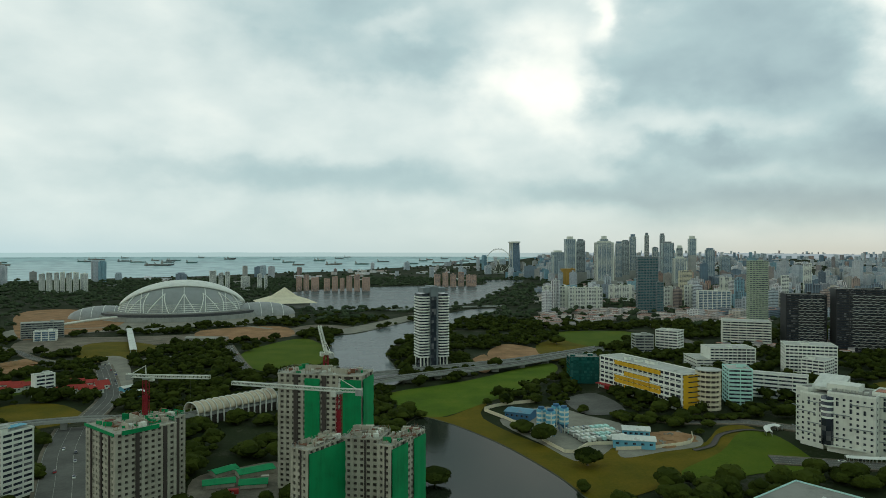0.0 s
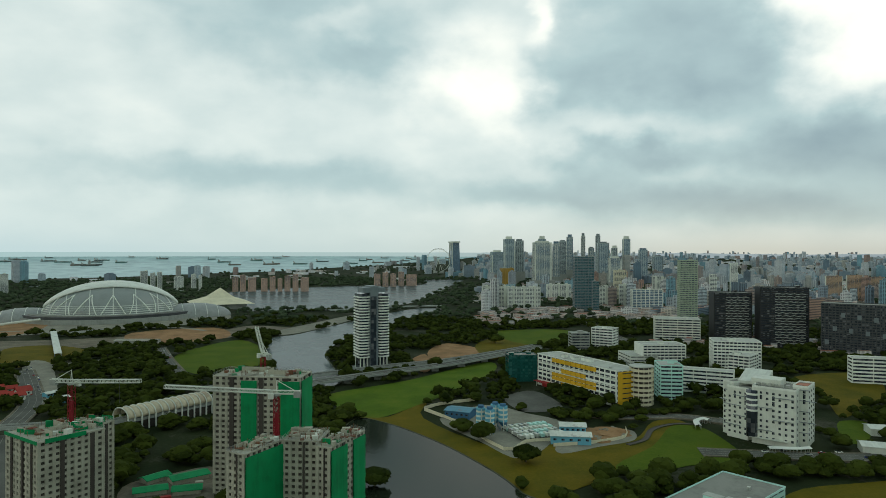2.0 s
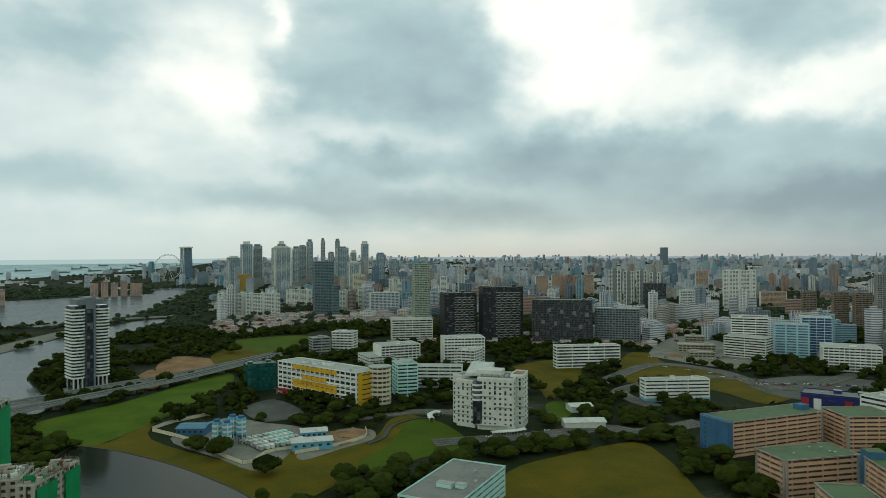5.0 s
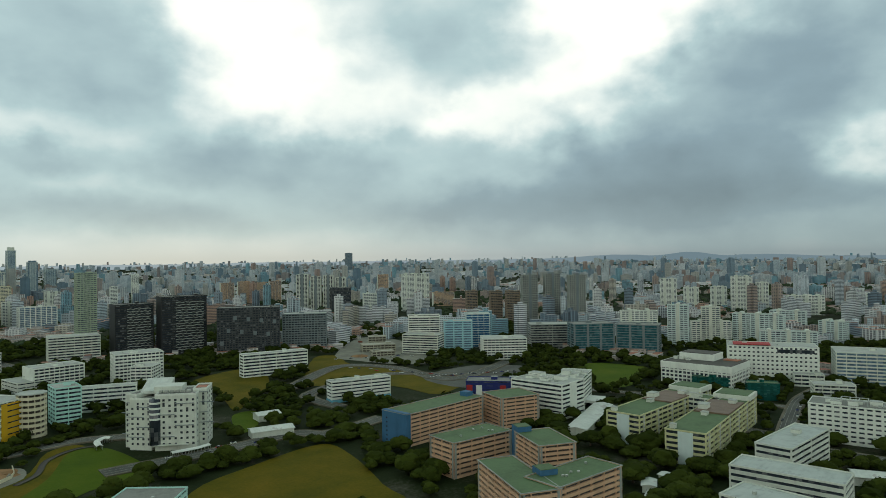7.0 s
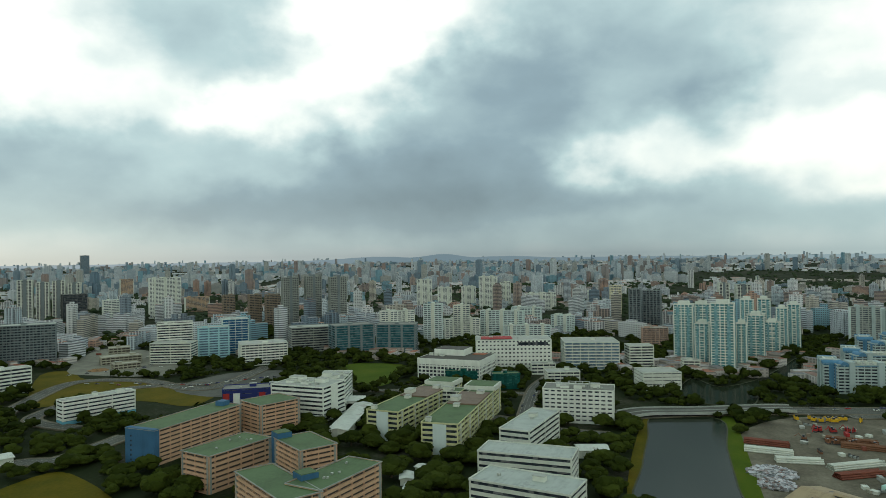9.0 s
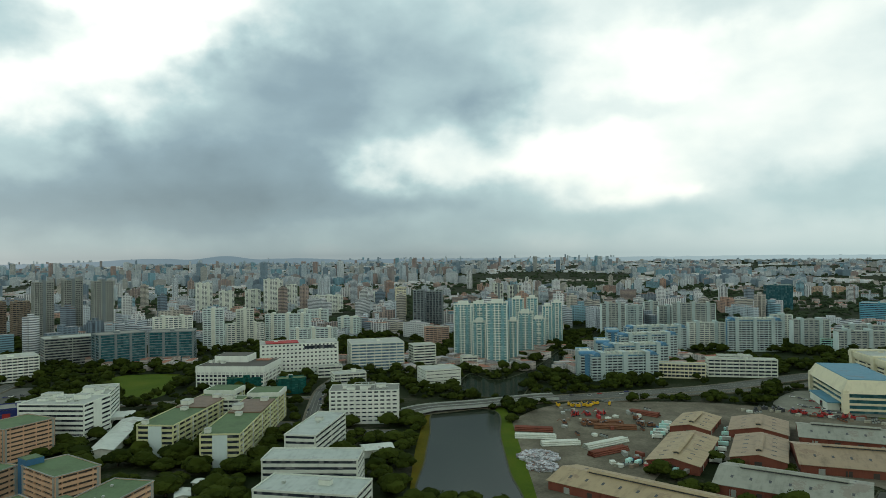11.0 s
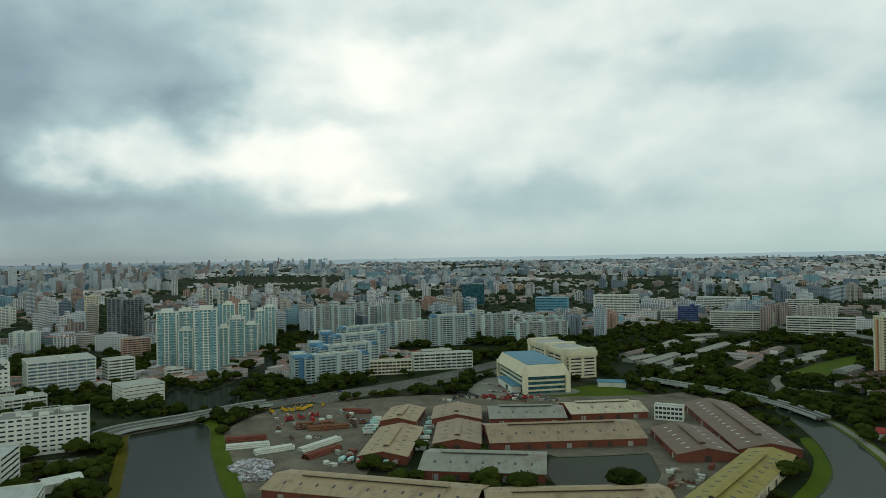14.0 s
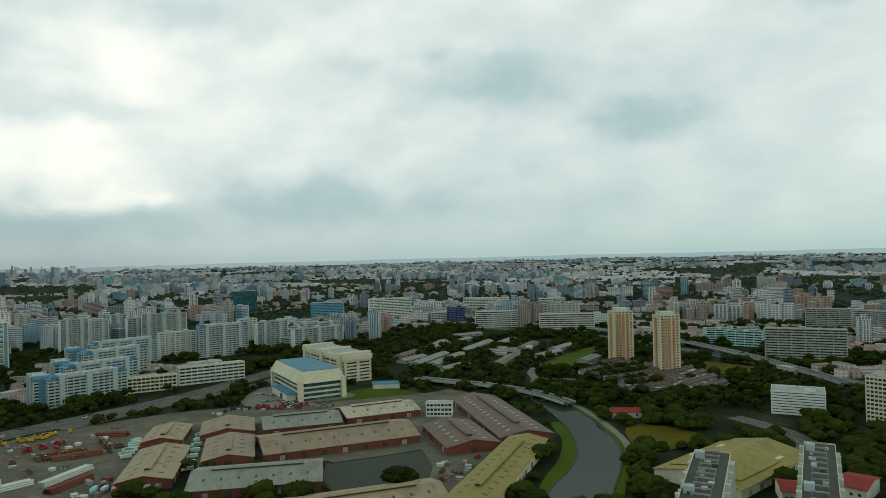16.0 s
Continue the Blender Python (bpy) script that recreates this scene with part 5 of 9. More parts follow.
    part("footbridge", tube_mesh([[(-110, -90, 9), (-150, -125, 8), (-185, -160, 6)]], 2.2, OFFWHITE), root, "white footbridge")
    tent = thing("peaked_pavilion", x + 150, y + 190, rot, "cream peaked tent-roofed indoor stadium", "stadium", clear=70)
    part("roof", mesh_of("roof", [(-62, -62, 12), (62, -62, 12), (62, 62, 12), (-62, 62, 12), (-26, -26, 24), (26, -26, 24), (26, 26, 24), (-26, 26, 24), (0, 0, 44)],
                         [(0, 1, 5, 4), (1, 2, 6, 5), (2, 3, 7, 6), (3, 0, 4, 7), (4, 5, 8), (5, 6, 8), (6, 7, 8), (7, 4, 8), (3, 2, 1, 0)], CREAM), tent)
    part("wall", box(96, 96, 12, GREY), tent)


def rail_station(p, q):
    a, b = Vector(p), Vector(q)
    L, mid = (b - a).length, (a + b) / 2
    rot = math.degrees(math.atan2((b - a).y, (b - a).x))
    root = thing("rail_station", mid.x, mid.y, rot, "elevated rail station under a ribbed cream barrel roof", "station")
    clear_rect(mid.x, mid.y, L, 20, rot)
    arc = [(9.5 * math.cos(t), 6.5 * math.sin(t)) for t in [math.pi * k / 12 for k in range(13)]]
    n = 13
    for i in range(n):
        v, f = [], []
        for s in (0, 1):
            for cy, cz in arc:
                v.append((-L / 2 + (i + (0.04 if s == 0 else 0.96)) * L / n, cy, cz))
        for k in range(12):
            f.append((k, k + 1, 14 + k, 13 + k))
        vault = part("roof_vault", mesh_of("roof_vault", v, f, ROOF_CREAM, True), root, z=9.5)
        vault.modifiers.new("thickness", "SOLIDIFY").thickness = 0.3
    for i in range(n + 1):
        part("rib", tube_mesh([[(0, cy * 1.03, cz * 1.03) for cy, cz in arc]], 0.45, OFFWHITE, 4), root, x=-L / 2 + i * L / n, z=9.5)
        for sy in (-1, 1):
            part("column", box(0.9, 0.9, 9.6, OFFWHITE), root, x=-L / 2 + i * L / n, y=sy * 9.4)
    part("platform", box(L, 17.5, 1.4, GREY), root, z=6.4)
    # dark block in the space below the platform, coloured as its shade
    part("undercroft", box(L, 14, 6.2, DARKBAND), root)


def deck_line(root, pts, width, z, mat=GREY):
    """A road or rail deck on piers along a line, with parapets."""
    me, line = ribbon(pts, width, z - 1.3, z, ASPHALT, "deck")
    part("deck", me, root)
    for sd in (-1, 1):
        rail, _ = ribbon(pts, 0.5, z - 1.2, z + 1.0, mat, "parapet", off=sd * (width / 2))
        part("parapet", rail, root)
    centre, _ = ribbon(pts, 0.3, z, z + 0.5, mat, "median")
    part("median", centre, root)
    for i in range(2, len(line) - 1, 4):
        part("pier", box(width * 0.5, 1.6, z - 1.2, mat), root, x=line[i][0], y=line[i][1], rz=rng.uniform(0, 8))
    for p in line:
        take_disc(p[0], p[1], width / 2 + 4)


def viaduct(width, z, *pts):
    deck_line(thing("viaduct", 0, 0, 0, "grey concrete viaduct with parapets on piers", "viaduct"), list(pts), width, z)


def bridge(width, z, *pts):
    deck_line(thing("bridge", 0, 0, 0, "grey concrete road bridge over the water", "bridge"), list(pts), width, z, DOVE)


def tower_crane(x, y, z, turn, length, style):
    root = thing("tower_crane", x, y, turn, "red-masted tower crane with a white lattice jib", "crane", "tower cranes")
    chords, braces = lattice(z, 2.2, 3.0, 0.22, CRANE_RED)
    for nm, me in (("mast", chords), ("mast_brace", braces)):
        ob = part(nm, me, root, "red lattice mast")
        ob.rotation_euler = (0, radians(-90), 0)
    part("mast_sleeve", box(1.6, 1.6, z * 0.3, CRANE_RED), root, z=z * 0.58)
    part("cab", box(2.4, 1.8, 2.4, OFFWHITE), root, x=2.0, y=1.8, z=z - 1.0)
    part("slew_ring", prism(ring(1.8, 14), 1.0, STEEL, "slew_ring"), root, z=z)
    tilt = 48 if style == "luffing" else 2
    chords, braces = lattice(length, 1.5, 2.2, 0.2, OFFWHITE)
    for nm, me in (("jib", chords), ("jib_brace", braces)):
        ob = part(nm, me, root, "white lattice jib", z=z + 1.6)
        ob.rotation_euler = (0, radians(-tilt), 0)
    chords, braces = lattice(11, 1.5, 2.2, 0.2, OFFWHITE)
    for nm, me in (("counter_jib", chords), ("counter_brace", braces)):
        ob = part(nm, me, root, "white counter jib", z=z + 1.6)
        ob.rotation_euler = (0, 0, math.pi)
    part("counterweight", box(3.0, 2.2, 2.6, GREY), root, x=-9.5, z=z - 0.6)
    part("apex", tube_mesh([[(0, -0.6, 1), (0, 0, 7), (0, 0.6, 1)], [(0, 0, 7), (-9, 0, 2)]], 0.18, OFFWHITE, 4), root, z=z)
    r = length * 0.7
    part("hoist_rope", tube_mesh([[(r * math.cos(radians(tilt)), 0, z + 1.6 + r * math.sin(radians(tilt))), (r * math.cos(radians(tilt)), 0, z - 8)]], 0.06, DARKGREY, 4), root)


def ferris_wheel(x, y, r):
    root = thing("ferris_wheel", x, y, -math.degrees(math.atan2(x, y)), "giant white observation wheel by the bay", "ferris wheel")
    rim = [(r * math.cos(2 * math.pi * k / 60), 0, r * 1.15 + r * math.sin(2 * math.pi * k / 60)) for k in range(61)]
    part("rim", tube_mesh([rim], r * 0.025, OFFWHITE), root)
    for k in range(14):
        part("spoke", tube_mesh([[(0, 0, r * 1.15), rim[k * 4 + 2]]], r * 0.007, OFFWHITE, 4), root)
    for k in range(28):
        a = 2 * math.pi * k / 28
        part("capsule", box(r * 0.07, r * 0.05, r * 0.05, GLASS_PALE), root, x=r * 1.05 * math.cos(a), z=r * 1.13 + r * 1.05 * math.sin(a))
    for sx in (-1, 1):
        part("leg", tube_mesh([[(0, sx * 3, r * 1.15), (sx * r * 0.4, sx * 12, 0)]], r * 0.02, OFFWHITE), root)
    part("terminal", box(r, r * 0.4, r * 0.18, GREY), root)


def deck_hotel(x, y, h):
    root = thing("deck_hotel", x, y, -math.degrees(math.atan2(x, y)) + 8, "tall curved glass hotel carrying a long roof deck", "hotel")
    for k in range(3):
        v = [(-26, -9 + 60 * k, 0), (26, -9 + 60 * k, 0), (26, 9 + 60 * k, 0), (-26, 9 + 60 * k, 0), (-20, -9 + 60 * k, h), (20, -9 + 60 * k, h), (20, 9 + 60 * k, h), (-20, 9 + 60 * k, h)]
        slab_ob = part("hotel_slab", mesh_of("hotel_slab", v, BOX_FACES, GLASS_BLUE), root)
        part("edge_fin", box(3, 19, h, OFFWHITE), slab_ob, x=-20, y=60 * k)
    part("roof_deck", prism([(-24, -20), (-10, -34), (12, -34), (24, -20), (24, 140), (-24, 140)], 8, OFFWHITE, "roof_deck"), root, "white boat-shaped roof deck", z=h)


# ---- site and yard ----
def fence(height, *pts):
    me, line = ribbon(list(pts), 0.25, 0.0, height, CREAM, "fence", n=3)
    root = tagged(new("hoarding", me), "cream sheet hoarding round the depot", "fence")
    for p in line[::2]:
        part("post", box(0.3, 0.3, height + 0.3, GREY), root, x=p[0], y=p[1])


def silo(p):
    root = thing("cement_silo", p[0], p[1], 0, "blue and white banded cement silo on legs", "silo", "cement silos", clear=6)
    for k in range(4):
        part("leg", box(0.5, 0.5, 6, BLUE), root, x=2.4 * (1 if k % 2 else -1), y=2.4 * (1 if k > 1 else -1))
    part("cone", mesh_of("cone", [(0.6 * math.cos(a), 0.6 * math.sin(a), 3) for a in [i * 0.524 for i in range(12)]] + [(3.3 * math.cos(a), 3.3 * math.sin(a), 6.5) for a in [i * 0.524 for i in range(12)]], [(i, (i + 1) % 12, 12 + (i + 1) % 12, 12 + i) for i in range(12)], BLUE), root)
    part("drum", prism(ring(3.3, 20), 11, SKYBLUE, "drum", smooth=False), root, z=6.5)
    for i in range(3):
        part("white_band", prism(ring(3.36, 20), 1.3, OFFWHITE, "white_band"), root, z=8 + i * 3.2)
    part("top_rail", prism(ring(2.2, 16), 1.6, BLUE, "top_rail"), root, z=17.5)
    part("ladder", box(0.6, 0.3, 17, OFFWHITE), root, y=-3.4)


def site_shed(x, y, w, d, h, rot, style):
    root = thing("site_shed", x, y, rot, "long site shed with a " + {"blue": "blue metal roof", "net": "roof of green netting", "white": "pale metal roof"}[style], "shed")
    clear_rect(x, y, w, d, rot)
    h = min(h, 6.0)
    part("wall", gable_wall(w, d, h, 1.2, {"white": SKYBLUE, "net": RAW, "blue": BLUE}[style]), root)
    part("roof", gable_roof(w, d, 1.2, {"blue": ROOF_BLUE, "net": NET, "white": ROOF_WHITE}[style]), root, z=h)
    for k in range(5 if style != "net" else 0):
        part("window", box(2.0, 0.3, 1.3, GLASS), root, x=-w * 0.4 + k * w * 0.2, y=-d / 2, z=h * 0.5)


def make_truck(x, y, rot, body, cab):
    root = thing("truck", x, y, rot, "parked truck with a " + cab.name.split("_")[0] + " cab", "truck", "parked trucks", z=0.35)
    part("load_box", box(5.2, 2.3, 2.3, body), root, x=-0.9, z=0.9)
    part("cab", box(1.7, 2.2, 2.1, cab), root, x=2.7, z=0.6)
    part("windscreen", box(0.1, 1.9, 0.8, GLASS), root, x=3.56, z=1.7)
    for wx in (-2.2, 2.4):
        for wy in (-1.0, 1.0):
            part("wheel", WHEEL_MESH, root, x=wx, y=wy, z=0.5)


WHEEL_MESH = mesh_of("wheel", [(0.5 * math.cos(a), sy, 0.5 * math.sin(a)) for sy in (-0.17, 0.17) for a in [k * 0.785 for k in range(8)]],
                     [(k, (k + 1) % 8, 8 + (k + 1) % 8, 8 + k) for k in range(8)] + [tuple(range(7, -1, -1)), tuple(range(8, 16))], TYRE)


def truck_rows(rows, n, p, q, r):
    a, b, c = Vector(p), Vector(q), Vector(r)
    ang = math.degrees(math.atan2((b - a).y, (b - a).x))
    for i in range(rows):
        for k in range(n):
            s = a + (b - a) * (k / max(1, n - 1)) + (c - a) * (i / max(1, rows))
            make_truck(s.x, s.y, ang + 90 + rng.uniform(-6, 6), rng.choice((OFFWHITE, WHITE, AQUA, STEEL)), rng.choice((WHITE, AQUA, WHITE, BLUE)))


def heap(style, r, h, p):
    mat = SOIL if style == "sand" else STEEL
    root = thing("spoil_heap" if style == "sand" else "scrap_heap", p[0], p[1], 0, "heap of pale sand and rubble" if style == "sand" else "heap of pale scrap metal sheets", "heap", clear=r)
    hr = random.Random(int(p[0]))
    v, f = [], []
    for j in range(7):
        for i in range(20):
            a = i * math.pi / 10
            k = r * (1 - j / 7) * hr.uniform(0.85, 1.15)
            v.append((k * math.cos(a), k * math.sin(a), h * (j / 7) ** 0.7 + hr.uniform(0, 0.3)))
    v.append((0, 0, h))
    for j in range(6):
        for i in range(20):
            f.append((j * 20 + i, j * 20 + (i + 1) % 20, j * 20 + 20 + (i + 1) % 20, j * 20 + 20 + i))
    f += [(120 + i, 120 + (i + 1) % 20, 140) for i in range(20)]
    part("mound", mesh_of("mound", v, f, mat if style == "sand" else GREY), root, z=0.3)
    if style == "scrap":
        pv, pf = [], []
        for _ in range(420):
            q, a = math.sqrt(hr.random()) * 0.97, hr.uniform(0, 6.28)
            m = Matrix.Translation((r * q * math.cos(a), r * q * math.sin(a), h * (1 - q) ** 0.7 + hr.uniform(0.1, 1.0))) @ Matrix.Rotation(hr.uniform(0, 3.14), 4, "Z") @ Matrix.Rotation(hr.uniform(-0.8, 0.8), 4, "X")
            sx, sy, sz = hr.uniform(0.6, 2.6), hr.uniform(0.3, 1.0), hr.uniform(0.04, 0.3)
            n = len(pv)
            pv += [tuple(m @ Vector((i * sx, j * sy, k * sz))) for k in (-1, 1) for i, j in ((-1, -1), (1, -1), (1, 1), (-1, 1))]
            pf += [(n + 4, n + 5, n + 6, n + 7), (n, n + 1, n + 5, n + 4), (n + 1, n + 2, n + 6, n + 5), (n + 2, n + 3, n + 7, n + 6), (n + 3, n, n + 4, n + 7)]
        tagged(part("scrap_litter", mesh_of("scrap_litter", pv, pf, SCRAP), root, "pale crushed metal"), "pale crushed metal", kind="stuff")
        return
    for _ in range(10):
        q, a = hr.uniform(0, 0.85), hr.uniform(0, 6.28)
        ob = part("rubble", box(hr.uniform(1.5, 5), hr.uniform(0.8, 2), hr.uniform(0.15, 0.8), PAVING), root, x=r * q * math.cos(a), y=r * q * math.sin(a), z=h * (1 - q) + 0.2)
        ob.rotation_euler = (hr.uniform(-0.4, 0.4), hr.uniform(-0.4, 0.4), hr.uniform(0, 3))


def pipe_stack(length, tone, p, q):
    a, b = Vector(p), Vector(q)
    ang = math.atan2((b - a).y, (b - a).x)
    m = (a + b) / 2
    root = thing("pipe_stack", m.x, m.y, math.degrees(ang), {"white": "white", "red": "rust-red", "dark": "dark rusty"}[tone] + " steel pipes stacked on the ground", "pipe stack", clear=8)
    L = (b - a).length
    for i in range(3):
        for k in range(6 - i):
            part("pipe", tube_mesh([[(-L / 2, 0, 0), (L / 2 - (k * 7 % 5) * 0.6, 0, 0)]], 0.6, {"white": OFFWHITE, "red": BRICK, "dark": REBAR}[tone], 8), root, y=(k - (5 - i) / 2) * 1.22, z=0.95 + i * 1.05)


def machines(n, tone, p, q):
    a, b = Vector(p), Vector(q)
    mats = {"yellow": YELLOW, "red": RED, "rust": REBAR, "dark": DARKGREY}
    for k in range(n):
        s = a + (b - a) * ((k + 0.5) / n)
        x, y = s.x + rng.uniform(-6, 6), s.y + rng.uniform(-6, 6)
        root = thing("plant_machine", x, y, rng.uniform(0, 180), {"yellow": "yellow construction machine parked in the yard", "red": "red container and machine in the yard", "rust": "rusty steel frames stacked in the yard", "dark": "dark machine parked in the yard"}[tone], "machinery", "yard machinery", z=0.35)
        part("chassis", box(rng.uniform(3.5, 6), 2.4, 0.9, DARKGREY), root)
        body = part("housing", box(rng.uniform(2.2, 5), 2.2, rng.uniform(1.2, 2.2), mats[tone]), root, z=0.9)
        part("cab", box(1.3, 1.4, 1.2, GLASS), body, x=0.4, z=2.0 if tone == "yellow" else 1.4)
        part("arm", tube_mesh([[(1, 0, 1.5), (3.5, 0, rng.uniform(3, 5)), (6.0, 0, rng.uniform(0.8, 2.5))]], 0.28, mats[tone], 5), root)


def drain(*pts):
    me, line = ribbon(list(pts), 3.2, 0.0, 0.75, DARKBAND, "drain")
    root = tagged(new("drain_channel", me), "dark open drain curving through the grass", "drain", kind="structure")
    for sd in (-1, 1):
        lip, _ = ribbon(list(pts), 0.35, 0.0, 1.0, DARKSTONE, "lip", off=sd * 1.75)
        part("lip", lip, root)
    for p in line:
        take_disc(p[0], p[1], 7)


def tents(*pts):
    line = smooth_loop(list(pts), False, 4)
    for i in range(0, len(line) - 1):
        p, q = line[i], line[i + 1]
        L = (q - p).length
        root = thing("canopy", (p.x + q.x) / 2, (p.y + q.y) / 2, math.degrees(math.atan2((q - p).y, (q - p).x)), "white canopy over the covered walkway", "canopy", "white walkway canopies", clear=4)
        part("cover", gable_roof(L, 4.0, 0.9, WHITE, 0.2), root, z=3.0)
        for sx in (-1, 1):
            for sy in (-1, 1):
                part("post", box(0.15, 0.15, 3.0, STEEL), root, x=sx * L * 0.45, y=sy * 1.8)


def terrace_row(p, q):
    a, b = Vector(p), Vector(q)
    L, m = (b - a).length, (a + b) / 2
    root = thing("terrace_row", m.x, m.y, math.degrees(math.atan2((b - a).y, (b - a).x)), "row of terrace houses under dark tiled roofs", "terrace houses", "terrace rows")
    clear_rect(m.x, m.y, L, 10, math.degrees(math.atan2((b - a).y, (b - a).x)), 0)
    wr = random.Random(round(L * 10))
    part("wall", gable_wall(L, 9, 4.6, 1.9, GREY), root)
    part("roof", gable_roof(L, 9, 2.2, DARKTILE), root, z=4.6)
    n = max(3, int(L / 7))
    part("party_wall", boxes([(0.35, 9.4, wr.uniform(0.2, 0.9), -L / 2 + k * L / n, 0, 0) for k in range(n)], ROOF_PALE), root, "pale party walls over the roof", z=5.4)
    for k in range(n):
        u = -L / 2 + (k + 0.5) * L / n
        part("porch", box(L / n * wr.uniform(0.5, 0.85), wr.uniform(2.5, 4.5), 0.3, wr.choice((WHITE, ROOF_PALE, ROOF_BROWN, DARKTILE, ROOF_GREY))), root, x=u, y=-6.3, z=2.9)
        part("rear_wing", box(L / n * wr.uniform(0.45, 0.8), wr.uniform(3.0, 5.5), wr.uniform(2.6, 5.6), wr.choice((OFFWHITE, ROOF_PALE, GREY, ROOF_BROWN))), root, x=u + wr.uniform(-1, 1), y=6.4)


def long_roof(p, q):
    a, b = Vector(p), Vector(q)
    L, m = (b - a).length, (a + b) / 2
    ang = math.degrees(math.atan2((b - a).y, (b - a).x))
    root = thing("long_hall", m.x, m.y, ang, "long low hall under a pale grey pitched roof", "hall", "low halls among trees")
    clear_rect(m.x, m.y, L, 16, ang, 5)
    part("wall", gable_wall(L, 14, 3.6, 1.6, GREY), root)
    part("roof", gable_roof(L, 14, 1.8, rng.choice((ROOF_STEEL, ROOF_BROWN, ROOF_STEEL, ROOF_GREY))), root, z=3.6)
    n = int(L / 6)
    part("ridge_vent", box(L * 0.8, 1.2, 0.7, ROOF_STEEL), root, "raised metal ridge vent", z=5.0)
    for k in range(0, n, 2):
        part("window_band", box(3.6, 0.12, 1.1, GLASS), root, "dark window band", x=-L / 2 + (k + 0.5) * L / n, y=-7.03, z=1.6)


ROW_TREES, BIG_TREES = [], []


def tree_row(r, *pts):
    line = smooth_loop(list(pts), False, 8)
    for p in line:
        ROW_TREES.append((p.x, p.y, r * rng.uniform(0.8, 1.1)))


def big_tree(p):
    BIG_TREES.append((p[0], p[1], rng.uniform(8, 11)))


def covered_walk(p, q):
    """A long white roof on posts with blue sides."""
    a, b = Vector(p), Vector(q)
    L, m = (b - a).length, (a + b) / 2
    ang = math.degrees(math.atan2((b - a).y, (b - a).x))
    root = thing("covered_walkway", m.x, m.y, ang, "long covered walkway with a white roof and blue sides", "walkway")
    clear_rect(m.x, m.y, L, 9, ang, 1)
    part("roof", gable_roof(L, 7.5, 0.7, ROOF_WHITE, 0.4), root, z=4.4)
    for sy in (-1, 1):
        part("side_panel", box(L * 0.98, 0.2, 1.6, BLUE), root, y=sy * 3.6, z=1.2)
    n = int(L / 14)
    for k in range(n + 1):
        for sy in (-1, 1):
            part("post", box(0.35, 0.35, 4.5, OFFWHITE), root, x=-L * 0.49 + k * L * 0.98 / n, y=sy * 3.3)


def red_houses(p, q):
    a, b = Vector(p), Vector(q)
    for k in range(3):
        s = a + (b - a) * (k / 2)
        red_roofed(s.x, s.y, 11, 8, 5.0, 20 + 12 * k)


def car_mesh(mat):
    v = [(-2.15, -0.86, 0.3), (2.15, -0.86, 0.3), (2.15, 0.86, 0.3), (-2.15, 0.86, 0.3), (-2.1, -0.84, 0.85), (2.1, -0.84, 0.8), (2.1, 0.84, 0.8), (-2.1, 0.84, 0.85)]
    return mesh_of("body", v, BOX_FACES, mat)


CAR_BODIES = [car_mesh(m) for m in (WHITE, DARKGREY, STEEL, RED, WHITE, NAVY)]
CAR_CABIN = mesh_of("cabin", [(-1.5, -0.78, 0.84), (0.9, -0.78, 0.84), (0.9, 0.78, 0.84), (-1.5, 0.78, 0.84), (-1.1, -0.65, 1.42), (0.35, -0.65, 1.42), (0.35, 0.65, 1.42), (-1.1, 0.65, 1.42)], BOX_FACES, GLASS)


def cars(n, p, q):
    a, b = Vector(p), Vector(q)
    ang = math.degrees(math.atan2((b - a).y, (b - a).x))
    side = Vector((-(b - a).y, (b - a).x)).normalized()
    for k in range(n):
        s = a + (b - a) * ((k + rng.uniform(0.2, 0.8)) / n) + side * rng.choice((-5, -2, 2, 5))
        c = k % 6
        root = thing("car", s.x, s.y, ang, ("white", "dark grey", "silver", "red", "white", "navy")[c] + " car on the asphalt", "car", "cars", z=0.75)
        part("body", CAR_BODIES[c], root)
        part("cabin", CAR_CABIN, root)
        for wx in (-1.35, 1.35):
            for wy in (-0.8, 0.8):
                w_ob = part("wheel", WHEEL_MESH, root, x=wx, y=wy, z=0.32)
                w_ob.scale = (0.64, 0.64, 0.64)


def pale_hall(x, y, w, d, h, rot):
    if d > w:
        w, d, rot = d, w, rot + 90
    root = thing("long_hall", x, y, rot, "long hall under a wide pale metal roof", "hall")
    clear_rect(x, y, w, d, rot)
    part("wall", gable_wall(w, d, h, 1.0, OFFWHITE), root)
    part("roof", gable_roof(w, d, 1.2, ROOF_WHITE, 1.2), root, z=h)


